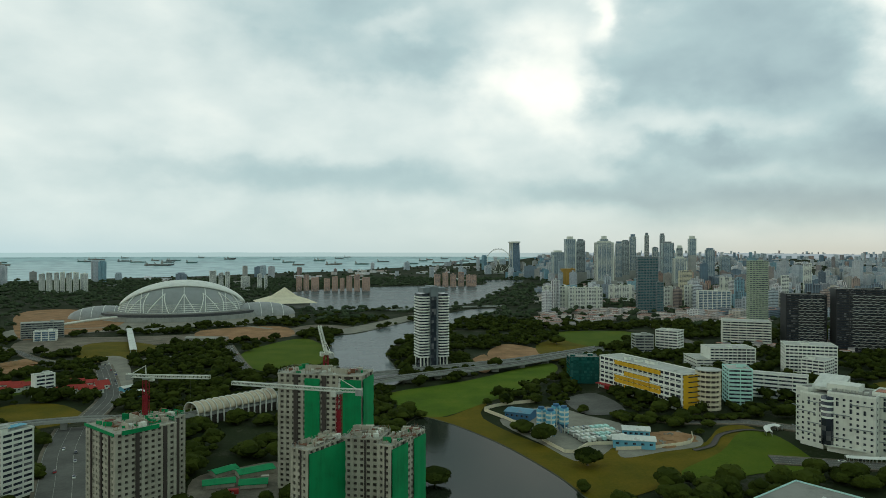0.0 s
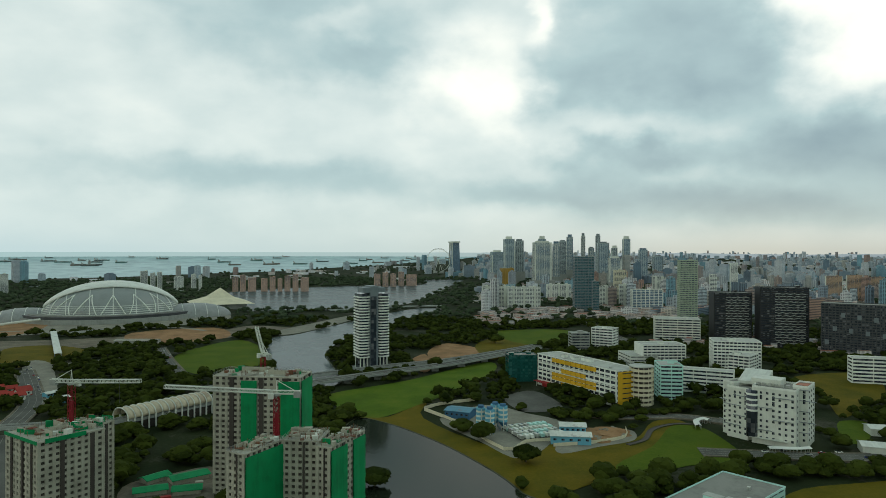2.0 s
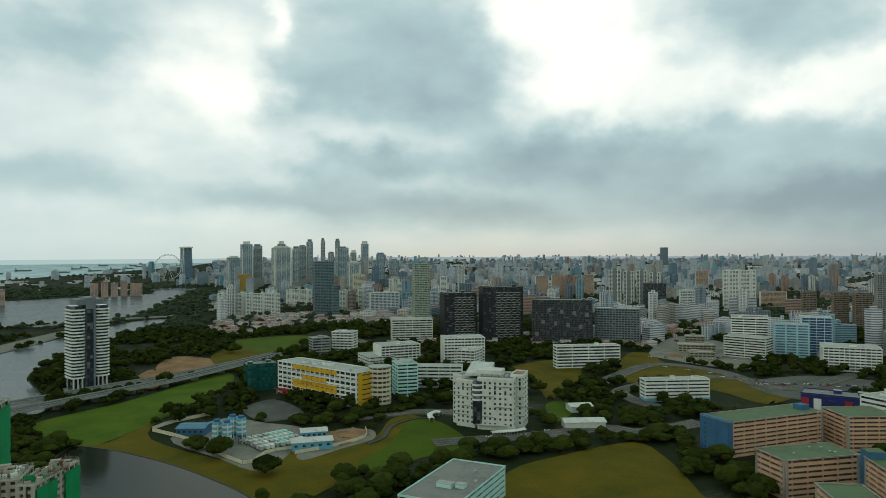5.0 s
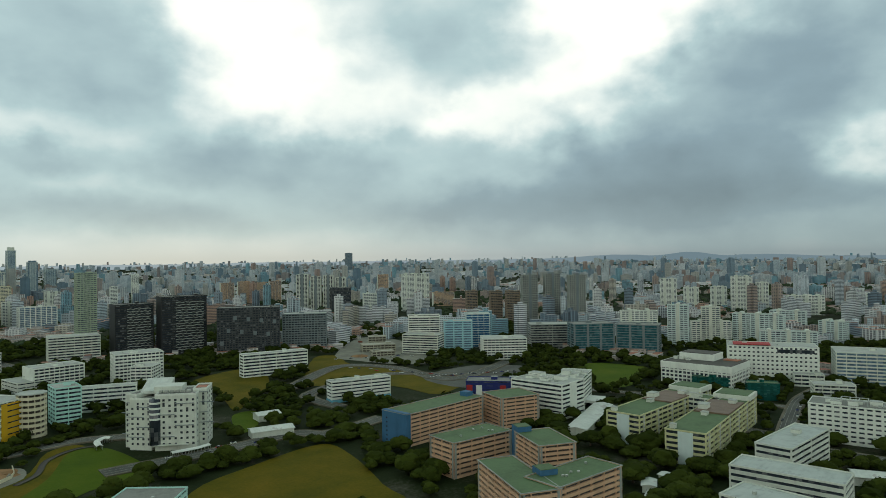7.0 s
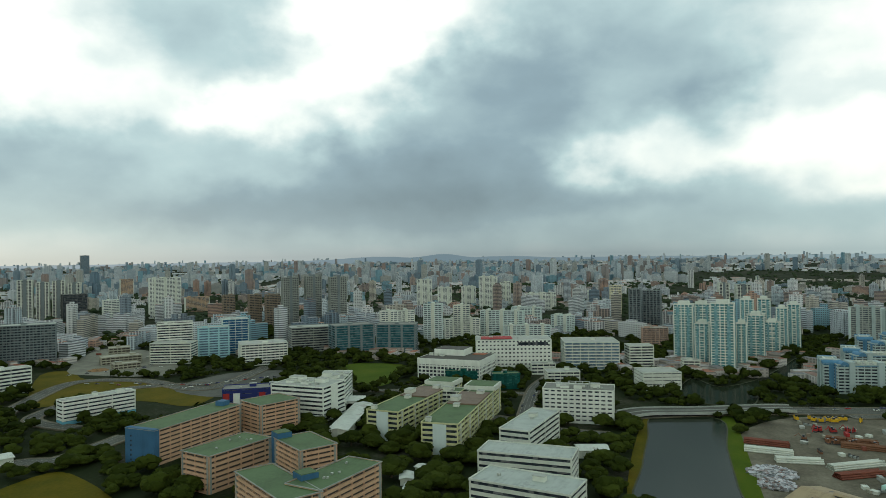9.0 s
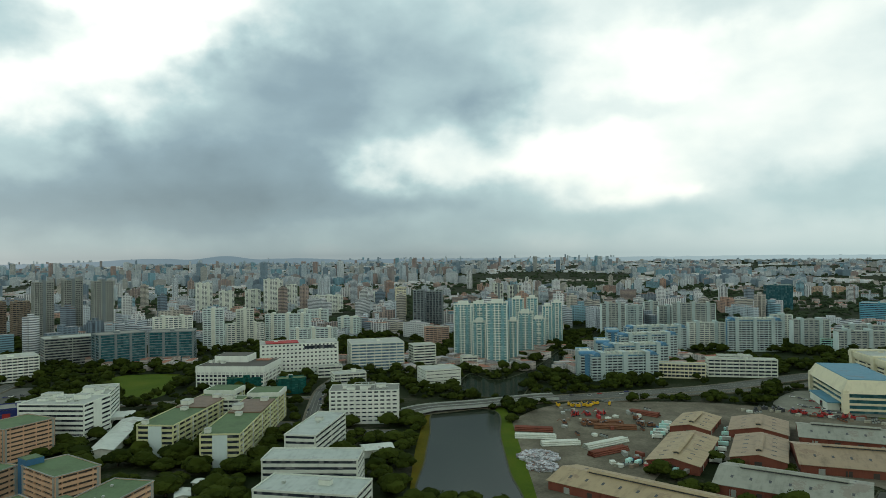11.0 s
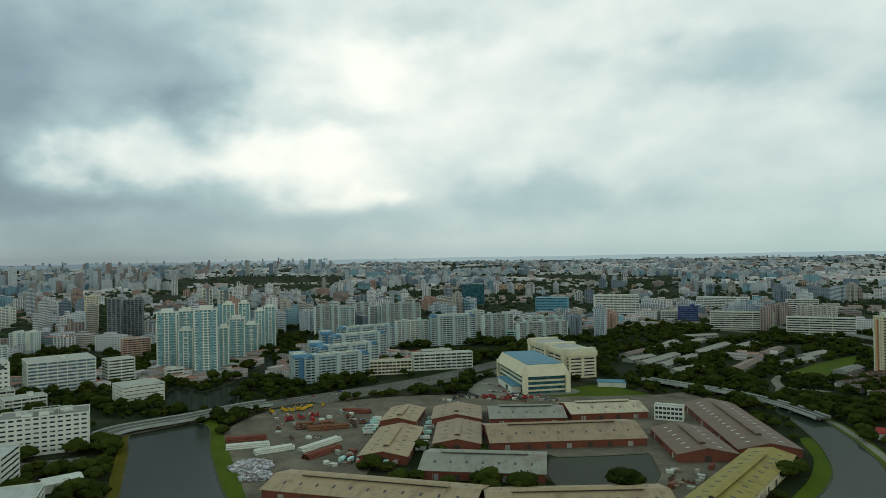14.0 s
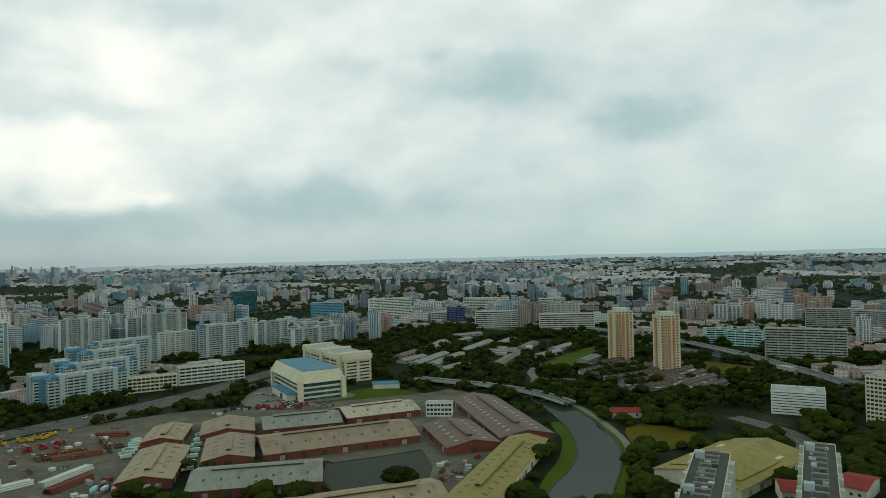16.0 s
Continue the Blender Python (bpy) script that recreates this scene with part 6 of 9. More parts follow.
def yard_clutter(n, p, q, r, s):
    """Crates, containers, steel racks and sheeted stacks standing about a yard."""
    a, b, c, e = (Vector(v) for v in (p, q, r, s))
    kinds = (("container", "weathered shipping container in the yard", (6.1, 2.4, 2.6), (RED, BRICK, BRICK, GREY)), ("crate_stack", "stack of timber crates in the yard", (2.4, 2.2, 1.8), (BROWN, RAW)),
             ("steel_rack", "rack of rusty steel lengths in the yard", (7.0, 1.6, 1.2), (REBAR, GREY)), ("sheeted_stack", "pale sheeted stack in the yard", (4.0, 3.0, 1.6), (OFFWHITE, RAW, STEEL)))
    for _ in range(n):
        u, v_ = rng.random(), rng.random()
        pos = (a * (1 - u) + b * u) * (1 - v_) + (c * (1 - u) + e * u) * v_
        name, label, (lx, ly, lz), tones = kinds[rng.randrange(4)]
        if is_taken(pos.x, pos.y) and any(math.hypot(pos.x - fx, pos.y - fy) < fr for fx, fy, fr in FOOTPRINTS):
            continue
        root = thing(name, pos.x, pos.y, rng.choice((0, 25, 60, 115)) + rng.uniform(-8, 8), label, name.replace("_", " "), "yard stacks", z=0.35)
        tone = rng.choice(tones)
        part("body", box(lx, ly, lz, tone), root)
        if name == "container":
            for k in range(3):
                part("rib", box(0.2, ly + 0.1, lz - 0.3, tone), root, x=-lx / 2 + 0.5 + k * 2.5, z=0.15)
        elif name == "steel_rack":
            for k in range(3):
                part("post", box(0.15, ly + 0.3, lz + 0.8, DARKGREY), root, x=-lx / 2 + 0.5 + k * 3.0)
        else:
            part("cover", box(lx + 0.2, ly + 0.2, 0.2, tone), root, z=lz)

# ---- ground: one sheet out to the horizon ----
def polar_sheet(name, az0, az1, naz, dists, lift, mat, inner=None, draw=1.0):
    v, f = [], []
    for i in range(naz + 1):
        a = radians(az0 + (az1 - az0) * i / naz)
        for k, dd in enumerate(dists):
            dd = max(dd, inner(az0 + (az1 - az0) * i / naz)) if inner else dd
            s = squeeze(dd) * draw
            v.append((math.sin(a) * dd * s, math.cos(a) * dd * s, EYE_HEIGHT * (1 - s) + lift))
    m = len(dists)
    for i in range(naz):
        for k in range(m - 1):
            f.append((i * m + k, (i + 1) * m + k, (i + 1) * m + k + 1, i * m + k + 1))
    return new(name, mesh_of(name, v, f, mat))


DISTS = [0.0, 300, 600, 1000, 1500, 2000, 2600] + [2600 * 1.09 ** i for i in range(1, 21)] + [16300.0]
tagged(polar_sheet("ground", 0, 360, 360, DISTS, 0.0, GROUND), "town ground of grass, soil and paving", "ground", kind="structure")

# a raster of what is taken on the plan, for the planting
CELL, X0, Y0 = 4.0, -1500.0, -1500.0
TAKEN = np.zeros((1000, 1050), dtype=bool)


def take(poly):
    p = np.array(poly, float)
    lo, hi = ((p.min(0) - (X0, Y0)) / CELL).astype(int).clip(0), ((p.max(0) - (X0, Y0)) / CELL).astype(int) + 1
    gx, gy = np.meshgrid(np.arange(lo[0], min(hi[0], 999)), np.arange(lo[1], min(hi[1], 1049)), indexing="ij")
    x, y = gx * CELL + X0, gy * CELL + Y0
    inside = np.zeros(x.shape, bool)
    for (ax, ay), (bx, by) in zip(p, np.roll(p, -1, 0)):
        cross = ((ay > y) != (by > y)) & (x < (bx - ax) * (y - ay) / (by - ay + 1e-9) + ax)
        inside ^= cross
    TAKEN[gx[inside], gy[inside]] = True


def take_disc(x, y, r):
    n = int(r / CELL) + 1
    i, j = int((x - X0) / CELL), int((y - Y0) / CELL)
    for a in range(i - n, i + n + 1):
        for b in range(j - n, j + n + 1):
            if 0 <= a < 1000 and 0 <= b < 1050 and math.hypot(a * CELL + X0 - x, b * CELL + Y0 - y) < r:
                TAKEN[a, b] = True


def is_taken(x, y):
    i, j = int((x - X0) / CELL), int((y - Y0) / CELL)
    return 0 <= i < 1000 and 0 <= j < 1050 and bool(TAKEN[i, j])


def smooth_loop(pts, closed=True, n=5):
    """Catmull-Rom through the corners of a plan outline."""
    out, m = [], len(pts)
    for i in range(m if closed else m - 1):
        p = [Vector(pts[(i + k) % m] if closed else pts[min(max(i + k, 0), m - 1)]) for k in (-1, 0, 1, 2)]
        for s in range(n):
            t = s / n
            out.append(0.5 * (2 * p[1] + (p[2] - p[0]) * t + (2 * p[0] - 5 * p[1] + 4 * p[2] - p[3]) * t * t + (3 * p[1] - p[0] - 3 * p[2] + p[3]) * t ** 3))
    if not closed:
        out.append(Vector(pts[-1]))
    return out


def flat_sheet(name, loop, z, mat):
    bm = bmesh.new()
    bm.faces.new([bm.verts.new((p[0], p[1], z)) for p in loop])
    bmesh.ops.triangulate(bm, faces=bm.faces[:])
    for f in bm.faces:
        if f.normal.z < 0:
            f.normal_flip()
    me = bpy.data.meshes.new(name)
    bm.to_mesh(me)
    bm.free()
    me.materials.append(mat)
    return new(name, me)


LEVEL = [0.30]


def lake(name, pts):
    loop = smooth_loop(pts)
    LEVEL[0] += 0.004
    tagged(flat_sheet(name, loop, 0.62 + LEVEL[0] * 0.1, BASIN if name in ("basin_water", "reach_water") else RIVER if name == "river_bend_water" else POND if name == "shed_pond_water" else WATER), "still dark grey-green river water", "water", kind="structure")
    take(loop)
    # a low stone edge round the water
    edge, m = [], len(loop)
    for i in range(m):
        a, b = loop[i - 1], loop[(i + 1) % m]
        nrm = Vector((b[1] - a[1], a[0] - b[0])).normalized()
        edge.append((loop[i] - nrm * 0.5, loop[i] + nrm * 0.5))
    v = [(q[0], q[1], zz) for e in edge for q in e for zz in (0.0, 0.85)]
    f = []
    for i in range(m):
        a, b = 4 * i, 4 * ((i + 1) % m)
        f += [(a + 1, b + 1, b + 3, a + 3), (a, b, b + 1, a + 1), (a + 2, a + 3, b + 3, b + 2)]
    tagged(new("water_edge", mesh_of("water_edge", v, f, DARKSTONE)), "weathered stone edge along the water", "embankment", kind="structure")


def field(name, mat, pts):
    loop = smooth_loop(pts, n=4)
    LEVEL[0] += 0.004
    tagged(flat_sheet(name, loop, LEVEL[0], mat), mat.name.replace("_", " ") + " laid out between the buildings", "lawn" if mat in (GRASS, DRYGRASS, LUSHGRASS) else "yard", kind="structure")
    take(loop)


def ribbon(pts, width, z0, z1, mat, name, n=8, off=0.0):
    """A band along a line, as a box section from z0 to z1."""
    line = smooth_loop(pts, False, n)
    v, f, m = [], [], len(line)
    for i, p in enumerate(line):
        a, b = line[max(i - 1, 0)], line[min(i + 1, m - 1)]
        nrm = Vector((b[1] - a[1], a[0] - b[0])).normalized()
        for s in (off - width / 2, off + width / 2):
            q = p + nrm * s
            v += [(q[0], q[1], z0), (q[0], q[1], z1)]
    for i in range(m - 1):
        a, b = 4 * i, 4 * i + 4
        f += [(a + 1, a + 3, b + 3, b + 1), (a, a + 1, b + 1, b), (a + 2, b + 2, b + 3, a + 3), (a, b, b + 2, a + 2)]
    f += [(0, 2, 3, 1), (4 * m - 4, 4 * m - 3, 4 * m - 1, 4 * m - 2)]
    return mesh_of(name, v, f, mat), line


def road(width, pts):
    LEVEL[0] += 0.004
    me, line = ribbon(pts, width, 0.0, 0.32 + LEVEL[0], ASPHALT, "road")
    ob = tagged(new("road", me), "grey asphalt road with lane lines", "road", kind="structure")
    top = 0.325 + LEVEL[0]
    for off, w in ((-width / 2 + 0.5, 0.18), (width / 2 - 0.5, 0.18), (-width / 6, 0.16), (width / 6, 0.16)):
        line_me, _ = ribbon(pts, w, top - 0.02, top + 0.02, LINE, "lane_line", off=off)
        part("lane_line", line_me, ob, "white lane line")
    for sd in (-1, 1):
        kerb, _ = ribbon(pts, 2.0, 0.0, top + 0.15, YARD, "kerb", off=sd * (width / 2 + 1.0))
        part("kerb_strip", kerb, ob, "pale concrete pavement")
    for p in line:
        take_disc(p[0], p[1], width / 2 + 5)
    return ob


def path(width, pts):
    me, line = ribbon(pts, width, 0.0, 0.5, PAVING, "path")
    tagged(new("path", me), "pale paved path through the park", "path", kind="structure")
    for p in line:
        take_disc(p[0], p[1], width / 2 + 3)


def coast(az):
    return float(np.interp(az, (-60, -40, -20, -8, 0, 6, 9, 12), (2900, 3000, 3300, 3900, 5200, 7500, 12000, 16300)))


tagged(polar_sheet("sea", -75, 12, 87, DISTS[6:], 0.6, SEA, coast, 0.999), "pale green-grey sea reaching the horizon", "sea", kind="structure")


# ---- the rim of the plain: far shores and low hills in the haze, behind everything else ----
def rim():
    # unlit band that glows in the haze colour of each heading
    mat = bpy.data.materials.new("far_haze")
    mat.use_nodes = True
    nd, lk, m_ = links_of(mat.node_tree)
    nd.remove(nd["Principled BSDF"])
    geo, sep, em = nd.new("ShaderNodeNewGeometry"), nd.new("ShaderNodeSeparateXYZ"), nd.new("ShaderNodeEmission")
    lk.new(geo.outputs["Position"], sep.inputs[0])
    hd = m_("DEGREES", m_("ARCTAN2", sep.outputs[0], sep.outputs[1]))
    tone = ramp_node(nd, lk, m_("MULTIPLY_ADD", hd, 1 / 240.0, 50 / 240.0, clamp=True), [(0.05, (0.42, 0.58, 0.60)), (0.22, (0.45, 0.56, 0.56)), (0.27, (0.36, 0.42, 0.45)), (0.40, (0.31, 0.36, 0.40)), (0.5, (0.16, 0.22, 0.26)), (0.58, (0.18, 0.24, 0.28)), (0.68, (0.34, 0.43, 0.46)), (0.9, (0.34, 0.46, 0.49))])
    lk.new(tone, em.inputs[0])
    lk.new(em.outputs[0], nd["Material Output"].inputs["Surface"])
    v, f, n = [], [], 720
    for i in range(n + 1):
        az = -60 + 250 * i / n
        hill = 0.02 + 0.06 * noise.noise(Vector((az / 7, 0.0, 3.0))) + 0.05 * noise.noise(Vector((az / 1.3, 5.0, 0.0)))
        hill += 0.42 * math.exp(-((az - 72.3) / 1.9) ** 2) + 0.28 * math.exp(-((az - 66.5) / 3.5) ** 2) + 0.2 * math.exp(-((az - 78) / 3.0) ** 2)
        if az < 9:
            hill = 0.02 + max(0.0, 0.1 * noise.noise(Vector((az / 4, 1.0, 8.0))))
        a = radians(az)
        for el in (-0.95, hill - 0.38):
            v.append((math.sin(a) * 4780, math.cos(a) * 4780, 130 + 4780 * math.tan(radians(el))))
    for i in range(n):
        f.append((2 * i, 2 * i + 2, 2 * i + 3, 2 * i + 1))
    tagged(new("backdrop", mesh_of("backdrop", v, f, mat)), "blue-grey hills and shores far off, glowing with haze", "distance", kind="structure")


rim()

# ---- plan of the ground: water, fields, roads ----
lake("basin_water", [(-455, 1900), (-391, 2107), (-179, 2299), (132, 2415), (169, 2755), (328, 2810), (235, 2346), (140, 1915), (64, 1601), (-48, 1478), (-112, 1436), (-195, 1435), (-306, 1446), (-370, 1660)])
lake("reach_water", [(-161, 978), (-124, 1044), (-61, 1196), (55, 1440), (125, 1454), (73, 1330), (16, 1171), (-33, 1031), (-59, 938), (-70, 847), (-53, 746), (-40, 667), (-64, 627), (-104, 681), (-127, 783)])
lake("pond_water", [(-21, 519), (3, 506), (26, 473), (44, 440), (59, 405), (68, 380), (74, 355), (80, 331), (-22, 314), (-34, 436)])
lake("canal_water", [(566, 7), (563, -41), (482, -39), (406, -38), (347, -37), (359, 13), (430, 13), (495, 11)])
lake("bend_water", [(641, -14), (739, -27), (700, -50), (737, -84), (815, -119), (904, -152), (835, -145), (786, -131), (731, -107), (661, -82), (613, -63)])
lake("river_bend_water", [(397, -480), (371, -473), (330, -447), (291, -419), (259, -390), (234, -356), (213, -316), (201, -293), (223, -270), (240, -298), (250, -325), (267, -356), (290, -383), (322, -412), (365, -443), (392, -459)])
lake("shed_pond_water", [(366, -233), (356, -261), (347, -288), (345, -292), (319, -276), (313, -272), (301, -258), (301, -254), (311, -228), (321, -210), (324, -208), (343, -214), (348, -217), (365, -231)])
field("bright_lawn", LUSHGRASS, [(-47, 612), (26, 671), (114, 770), (122, 727), (76, 628), (37, 575), (3, 528), (-17, 526), (-39, 568)])
field("bank_grass", DRYGRASS, [(-15, 523), (4, 526), (37, 573), (31, 520), (78, 434), (113, 446), (167, 449), (202, 496), (225, 496), (222, 435), (202, 401), (151, 391), (110, 364), (80, 347), (68, 381), (51, 422), (26, 475)])
field("inner_lawn", GRASS, [(178, 436), (211, 483), (231, 478), (230, 431), (219, 392), (183, 394), (145, 374), (139, 397)])
field("big_dry_field", DRYGRASS, [(216, 345), (265, 357), (324, 359), (318, 323), (287, 266), (266, 237), (179, 295)])
field("dry_lot", DRYGRASS, [(416, 659), (505, 673), (451, 576), (391, 525), (353, 498), (384, 565)])
field("dry_lot", DRYGRASS, [(597, 672), (628, 659), (587, 593), (592, 496), (583, 421), (505, 396), (511, 457), (474, 519), (468, 543)])
field("lawn", GRASS, [(343, 486), (362, 482), (330, 437), (308, 430), (321, 455)])
field("lawn", GRASS, [(744, 362), (758, 294), (708, 273), (631, 267), (646, 307)])
field("lawn", DRYGRASS, [(823, 258), (834, 215), (793, 194), (701, 200), (719, 223)])
field("lawn", GRASS, [(541, -354), (546, -402), (515, -412), (480, -408), (513, -332)])
field("park_lawn", GRASS, [(-405, 624), (-410, 684), (-373, 624), (-382, 589)])
field("park_lawn", DRYGRASS, [(-359, 554), (-321, 566), (-278, 530), (-271, 508), (-313, 482)])
field("park_lawn", GRASS, [(-229, 782), (-236, 909), (-197, 978), (-147, 870), (-132, 746), (-179, 711)])
field("soil_lot", SOIL, [(-486, 749), (-483, 795), (-434, 725), (-433, 684), (-452, 696)])
field("soil_lot", SOIL, [(58, 863), (89, 927), (132, 857), (119, 788), (86, 764), (57, 777)])
field("park_lawn", DRYGRASS, [(125, 913), (184, 1004), (194, 865), (147, 802), (123, 797)])
field("park_lawn", GRASS, [(171, 1056), (286, 1069), (278, 980), (194, 909)])
field("plaza", PAVING, [(-545, 1038), (-302, 1202), (-294, 1347), (-338, 1301), (-609, 1179), (-678, 1072), (-631, 972), (-551, 973)])
field("plaza", YARD, [(-547, 865), (-583, 973), (-442, 1000), (-271, 1078), (-215, 1158), (-131, 1103), (-193, 1043), (-278, 947), (-409, 907), (-477, 843)])
field("shore_sand", PAVING, [(-164, 1079), (-122, 1186), (-59, 1328), (-46, 1274), (-104, 1103), (-148, 1030)])
field("earthworks", SOIL, [(-834, 1339), (-790, 1437), (-608, 1298), (-533, 1099), (-575, 1001), (-608, 977)])
field("earthworks", SOIL, [(-379, 1070), (-272, 1133), (-224, 1003), (-327, 954)])
field("park_lawn", DRYGRASS, [(-478, 910), (-434, 942), (-362, 880), (-374, 784), (-418, 784)])
field("park_lawn", GRASS, [(-245, 825), (-233, 910), (-188, 784), (-193, 729)])
field("earthworks", SOIL, [(28, 770), (51, 835), (54, 752), (43, 710)])
field("yard", YARD, [(524, -52), (585, -96), (592, -157), (580, -239), (516, -343), (484, -417), (467, -447), (326, -395), (299, -358), (265, -241), (285, -201), (322, -207), (345, -213), (373, -236), (426, -150), (340, -89), (361, -47), (405, -46)])
field("yard", YARD, [(418, -355), (398, -381), (326, -344), (309, -303), (265, -241), (269, -233), (316, -277), (345, -292)])
field("site_yard", PAVING, [(43, 516), (86, 559), (113, 529), (134, 500), (119, 459), (86, 414), (66, 452)])
field("site_yard", PAVING, [(117, 445), (155, 476), (177, 474), (170, 449), (142, 436), (113, 423)])
field("car_park", ASPHALT, [(105, 585), (137, 612), (147, 548), (113, 533)])
field("building_site", PAVING, [(627, 665), (791, 776), (785, 676), (657, 529), (617, 550), (611, 600)])
field("car_park", ASPHALT, [(567, 467), (658, 465), (687, 405), (607, 386), (544, 392)])
field("yard", YARD, [(-140, 382), (-121, 402), (-97, 412), (-83, 354), (-122, 340)])
field("plaza", PAVING, [(586, -282), (630, -336), (538, -370), (524, -342), (551, -282)])
field("bank_verge", GRASS, [(563, -41), (571, -51), (451, -50), (345, -47), (347, -37), (406, -38), (482, -39)])
field("bank_verge", DRYGRASS, [(566, 7), (568, 14), (456, 20), (361, 19), (359, 13), (430, 13), (495, 11)])
field("bank_verge", GRASS, [(322, -412), (290, -383), (267, -356), (250, -325), (240, -298), (223, -270), (228, -265), (249, -299), (268, -338), (294, -375), (326, -403)])
field("bank_verge", GRASS, [(371, -473), (330, -447), (291, -419), (259, -390), (234, -356), (213, -316), (201, -293), (197, -298), (228, -355), (259, -400), (300, -439), (341, -466)])
field("lawn", DRYGRASS, [(278, -429), (272, -451), (232, -450), (224, -416), (239, -388), (255, -400)])
field("rail_field", GRASS, [(698, -1241), (832, -1589), (699, -1501), (644, -1333)])
road(22, [(551, 52), (567, 12), (601, -72), (627, -184), (652, -269), (696, -361), (730, -444)])
road(10, [(595, -137), (620, -220), (648, -332), (680, -377)])
path(5, [(352, -464), (338, -459), (299, -432), (261, -401), (235, -368)])
road(14, [(202, 419), (233, 412), (279, 402), (331, 396), (347, 375), (407, 376)])
road(12, [(142, 530), (180, 512), (226, 510), (260, 487)])
road(14, [(440, 534), (565, 593), (596, 530), (574, 432), (709, 447)])
road(10, [(479, 148), (528, 130), (503, 86), (499, 37)])
road(26, [(-263, 492), (-239, 434), (-212, 382), (-183, 326)])
road(16, [(-374, 750), (-305, 625), (-283, 575), (-269, 521)])
road(9, [(-285, 908), (-242, 802), (-199, 705)])
road(9, [(-640, 930), (-568, 876), (-538, 856), (-474, 794), (-430, 770), (-392, 787)])
path(10, [(-619, 1085), (-556, 1104), (-492, 1122), (-351, 1142), (-276, 1094)])
path(7, [(-392, 787), (-340, 800), (-285, 860)])
field("plaza", PAVING, [(-400, 800), (-372, 800), (-300, 660), (-272, 596), (-292, 590), (-322, 650)])
road(16, [(817, -842), (669, -868), (531, -843), (393, -796), (283, -747), (184, -696)])
road(10, [(175, -337), (169, -386), (165, -457), (187, -490), (236, -511)])
path(8, [(437, -516), (456, -540), (482, -565), (508, -611)])
path(5, [(456, -540), (436, -552), (420, -560)])
field("lawn", GRASS, [(500, -604), (530, -690), (545, -775), (515, -740), (466, -650), (472, -600)])
field("lawn", DRYGRASS, [(384, -737), (316, -738), (294, -678), (353, -694)])
road(12, [(414, 433), (435, 497), (552, 513), (600, 442)])
road(10, [(730, 112), (660, 118), (590, 112), (525, 104)])
road(8, [(588, 330), (608, 250), (620, 180), (624, 120)])
road(12, [(369, 1295), (342, 968), (359, 770)])

# south bank and the construction site
condo_tower(-12.4, 743.9, 27.6, 24.0, 86.2, 19.0, )
rising_block(-152.0, 333.0, 30.8, 30.0, 44.0, -40.1, "a")
rising_block(-143.9, 341.2, 14.0, 26.0, 44.0, -24.4, "b")
rising_block(-64.0, 373.9, 47.2, 20.0, 62.0, -11.3, "c")
rising_block(-34.7, 315.4, 16.8, 18.0, 44.0, -10.7, "f")
rising_block(-54.6, 301.2, 9.8, 25.1, 44.0, -30.9, "d")
rising_block(-18.5, 310.0, 7.1, 30.9, 44.0, -26.8, "e")
shop_house(-348.4, 594.8, 15.8, 9.5, 19.5, 50.4, )
corner_flats(-226.2, 355.7, 17.5, 14.0, 34.6, 67.4, )

# clinic, school and offices across the field
yellow_school(181.5, 599.9, 107.3, 26.0, 28.8, -66.4, )
round_tower(215.6, 554.2, 20.0, 20.0, 31.8, -21.3, )
office(249.6, 578.4, 19.1, 24.8, 29.2, -11.3, "aqua_wing")
office(294.1, 597.0, 45.3, 14.0, 20.0, -30.2, "long_wing")
office(312.2, 747.5, 48.4, 30.0, 22.5, -2.7, "court_block")
office(288.3, 752.1, 31.7, 40.0, 10.8, -1.0, "hall_low")
office(379.0, 707.2, 47.8, 30.0, 31.1, -18.2, "east_wing")
office(366.8, 667.3, 21.4, 25.7, 22.2, -48.8, "east_wing_low")
white_block(262.2, 445.6, 46.5, 36.0, 37.2, -44.4, )
office(246.2, 841.1, 23.1, 18.4, 24.0, -1.3, "small_grey")
office(284.7, 856.4, 27.9, 22.3, 27.8, -38.4, "small_white")
office(136.5, 666.9, 27.9, 19.5, 24.8, -1.6, "green_glass")
office(159.1, 305.6, 30.6, 61.8, 15.0, -52.6, "near_hall")
tower(523.3, 1135.7, 29.0, 26.1, 109.5, -14.7, "pale_green")
office(415.1, 935.8, 60.4, 36.3, 31.2, -18.9, "podium")
office(478.7, 906.2, 48.8, 30.0, 69.7, -13.8, "black_a")
office(531.6, 870.4, 59.9, 30.0, 78.6, -17.4, "black_b")
office(588.8, 795.5, 83.1, 30.0, 61.9, -40.5, "dark_grid")
office(660.2, 761.2, 61.2, 34.0, 49.5, -44.9, "grey_grid")
office(491.4, 619.4, 73.7, 15.0, 24.1, -20.4, "low_white_a")
office(449.4, 445.1, 57.6, 13.0, 18.2, -23.3, "low_white_b")
office(713.0, 584.0, 50.0, 28.0, 24.9, -70.0, "stacked")
office(748.0, 611.0, 43.4, 34.0, 44.6, -50.8, "stacked_high")
office(767.1, 566.0, 39.3, 26.0, 38.9, -50.9, "sky_blue")
office(806.0, 560.0, 34.0, 26.0, 46.4, -50.0, "blue_dark")
office(733.9, 470.0, 55.0, 36.0, 25.1, -50.0, "white_mid")
office(838.0, 399.0, 54.4, 34.0, 38.1, -48.0, "dark_glass")
office(868.0, 345.0, 53.5, 34.0, 36.7, -76.0, "dark_glass")
office(850.0, 466.0, 60.0, 36.0, 32.9, -52.0, "terraced")
shed(320.8, 408.6, 30.3, 14.0, 9.8, -24.1, "pavilion_a")
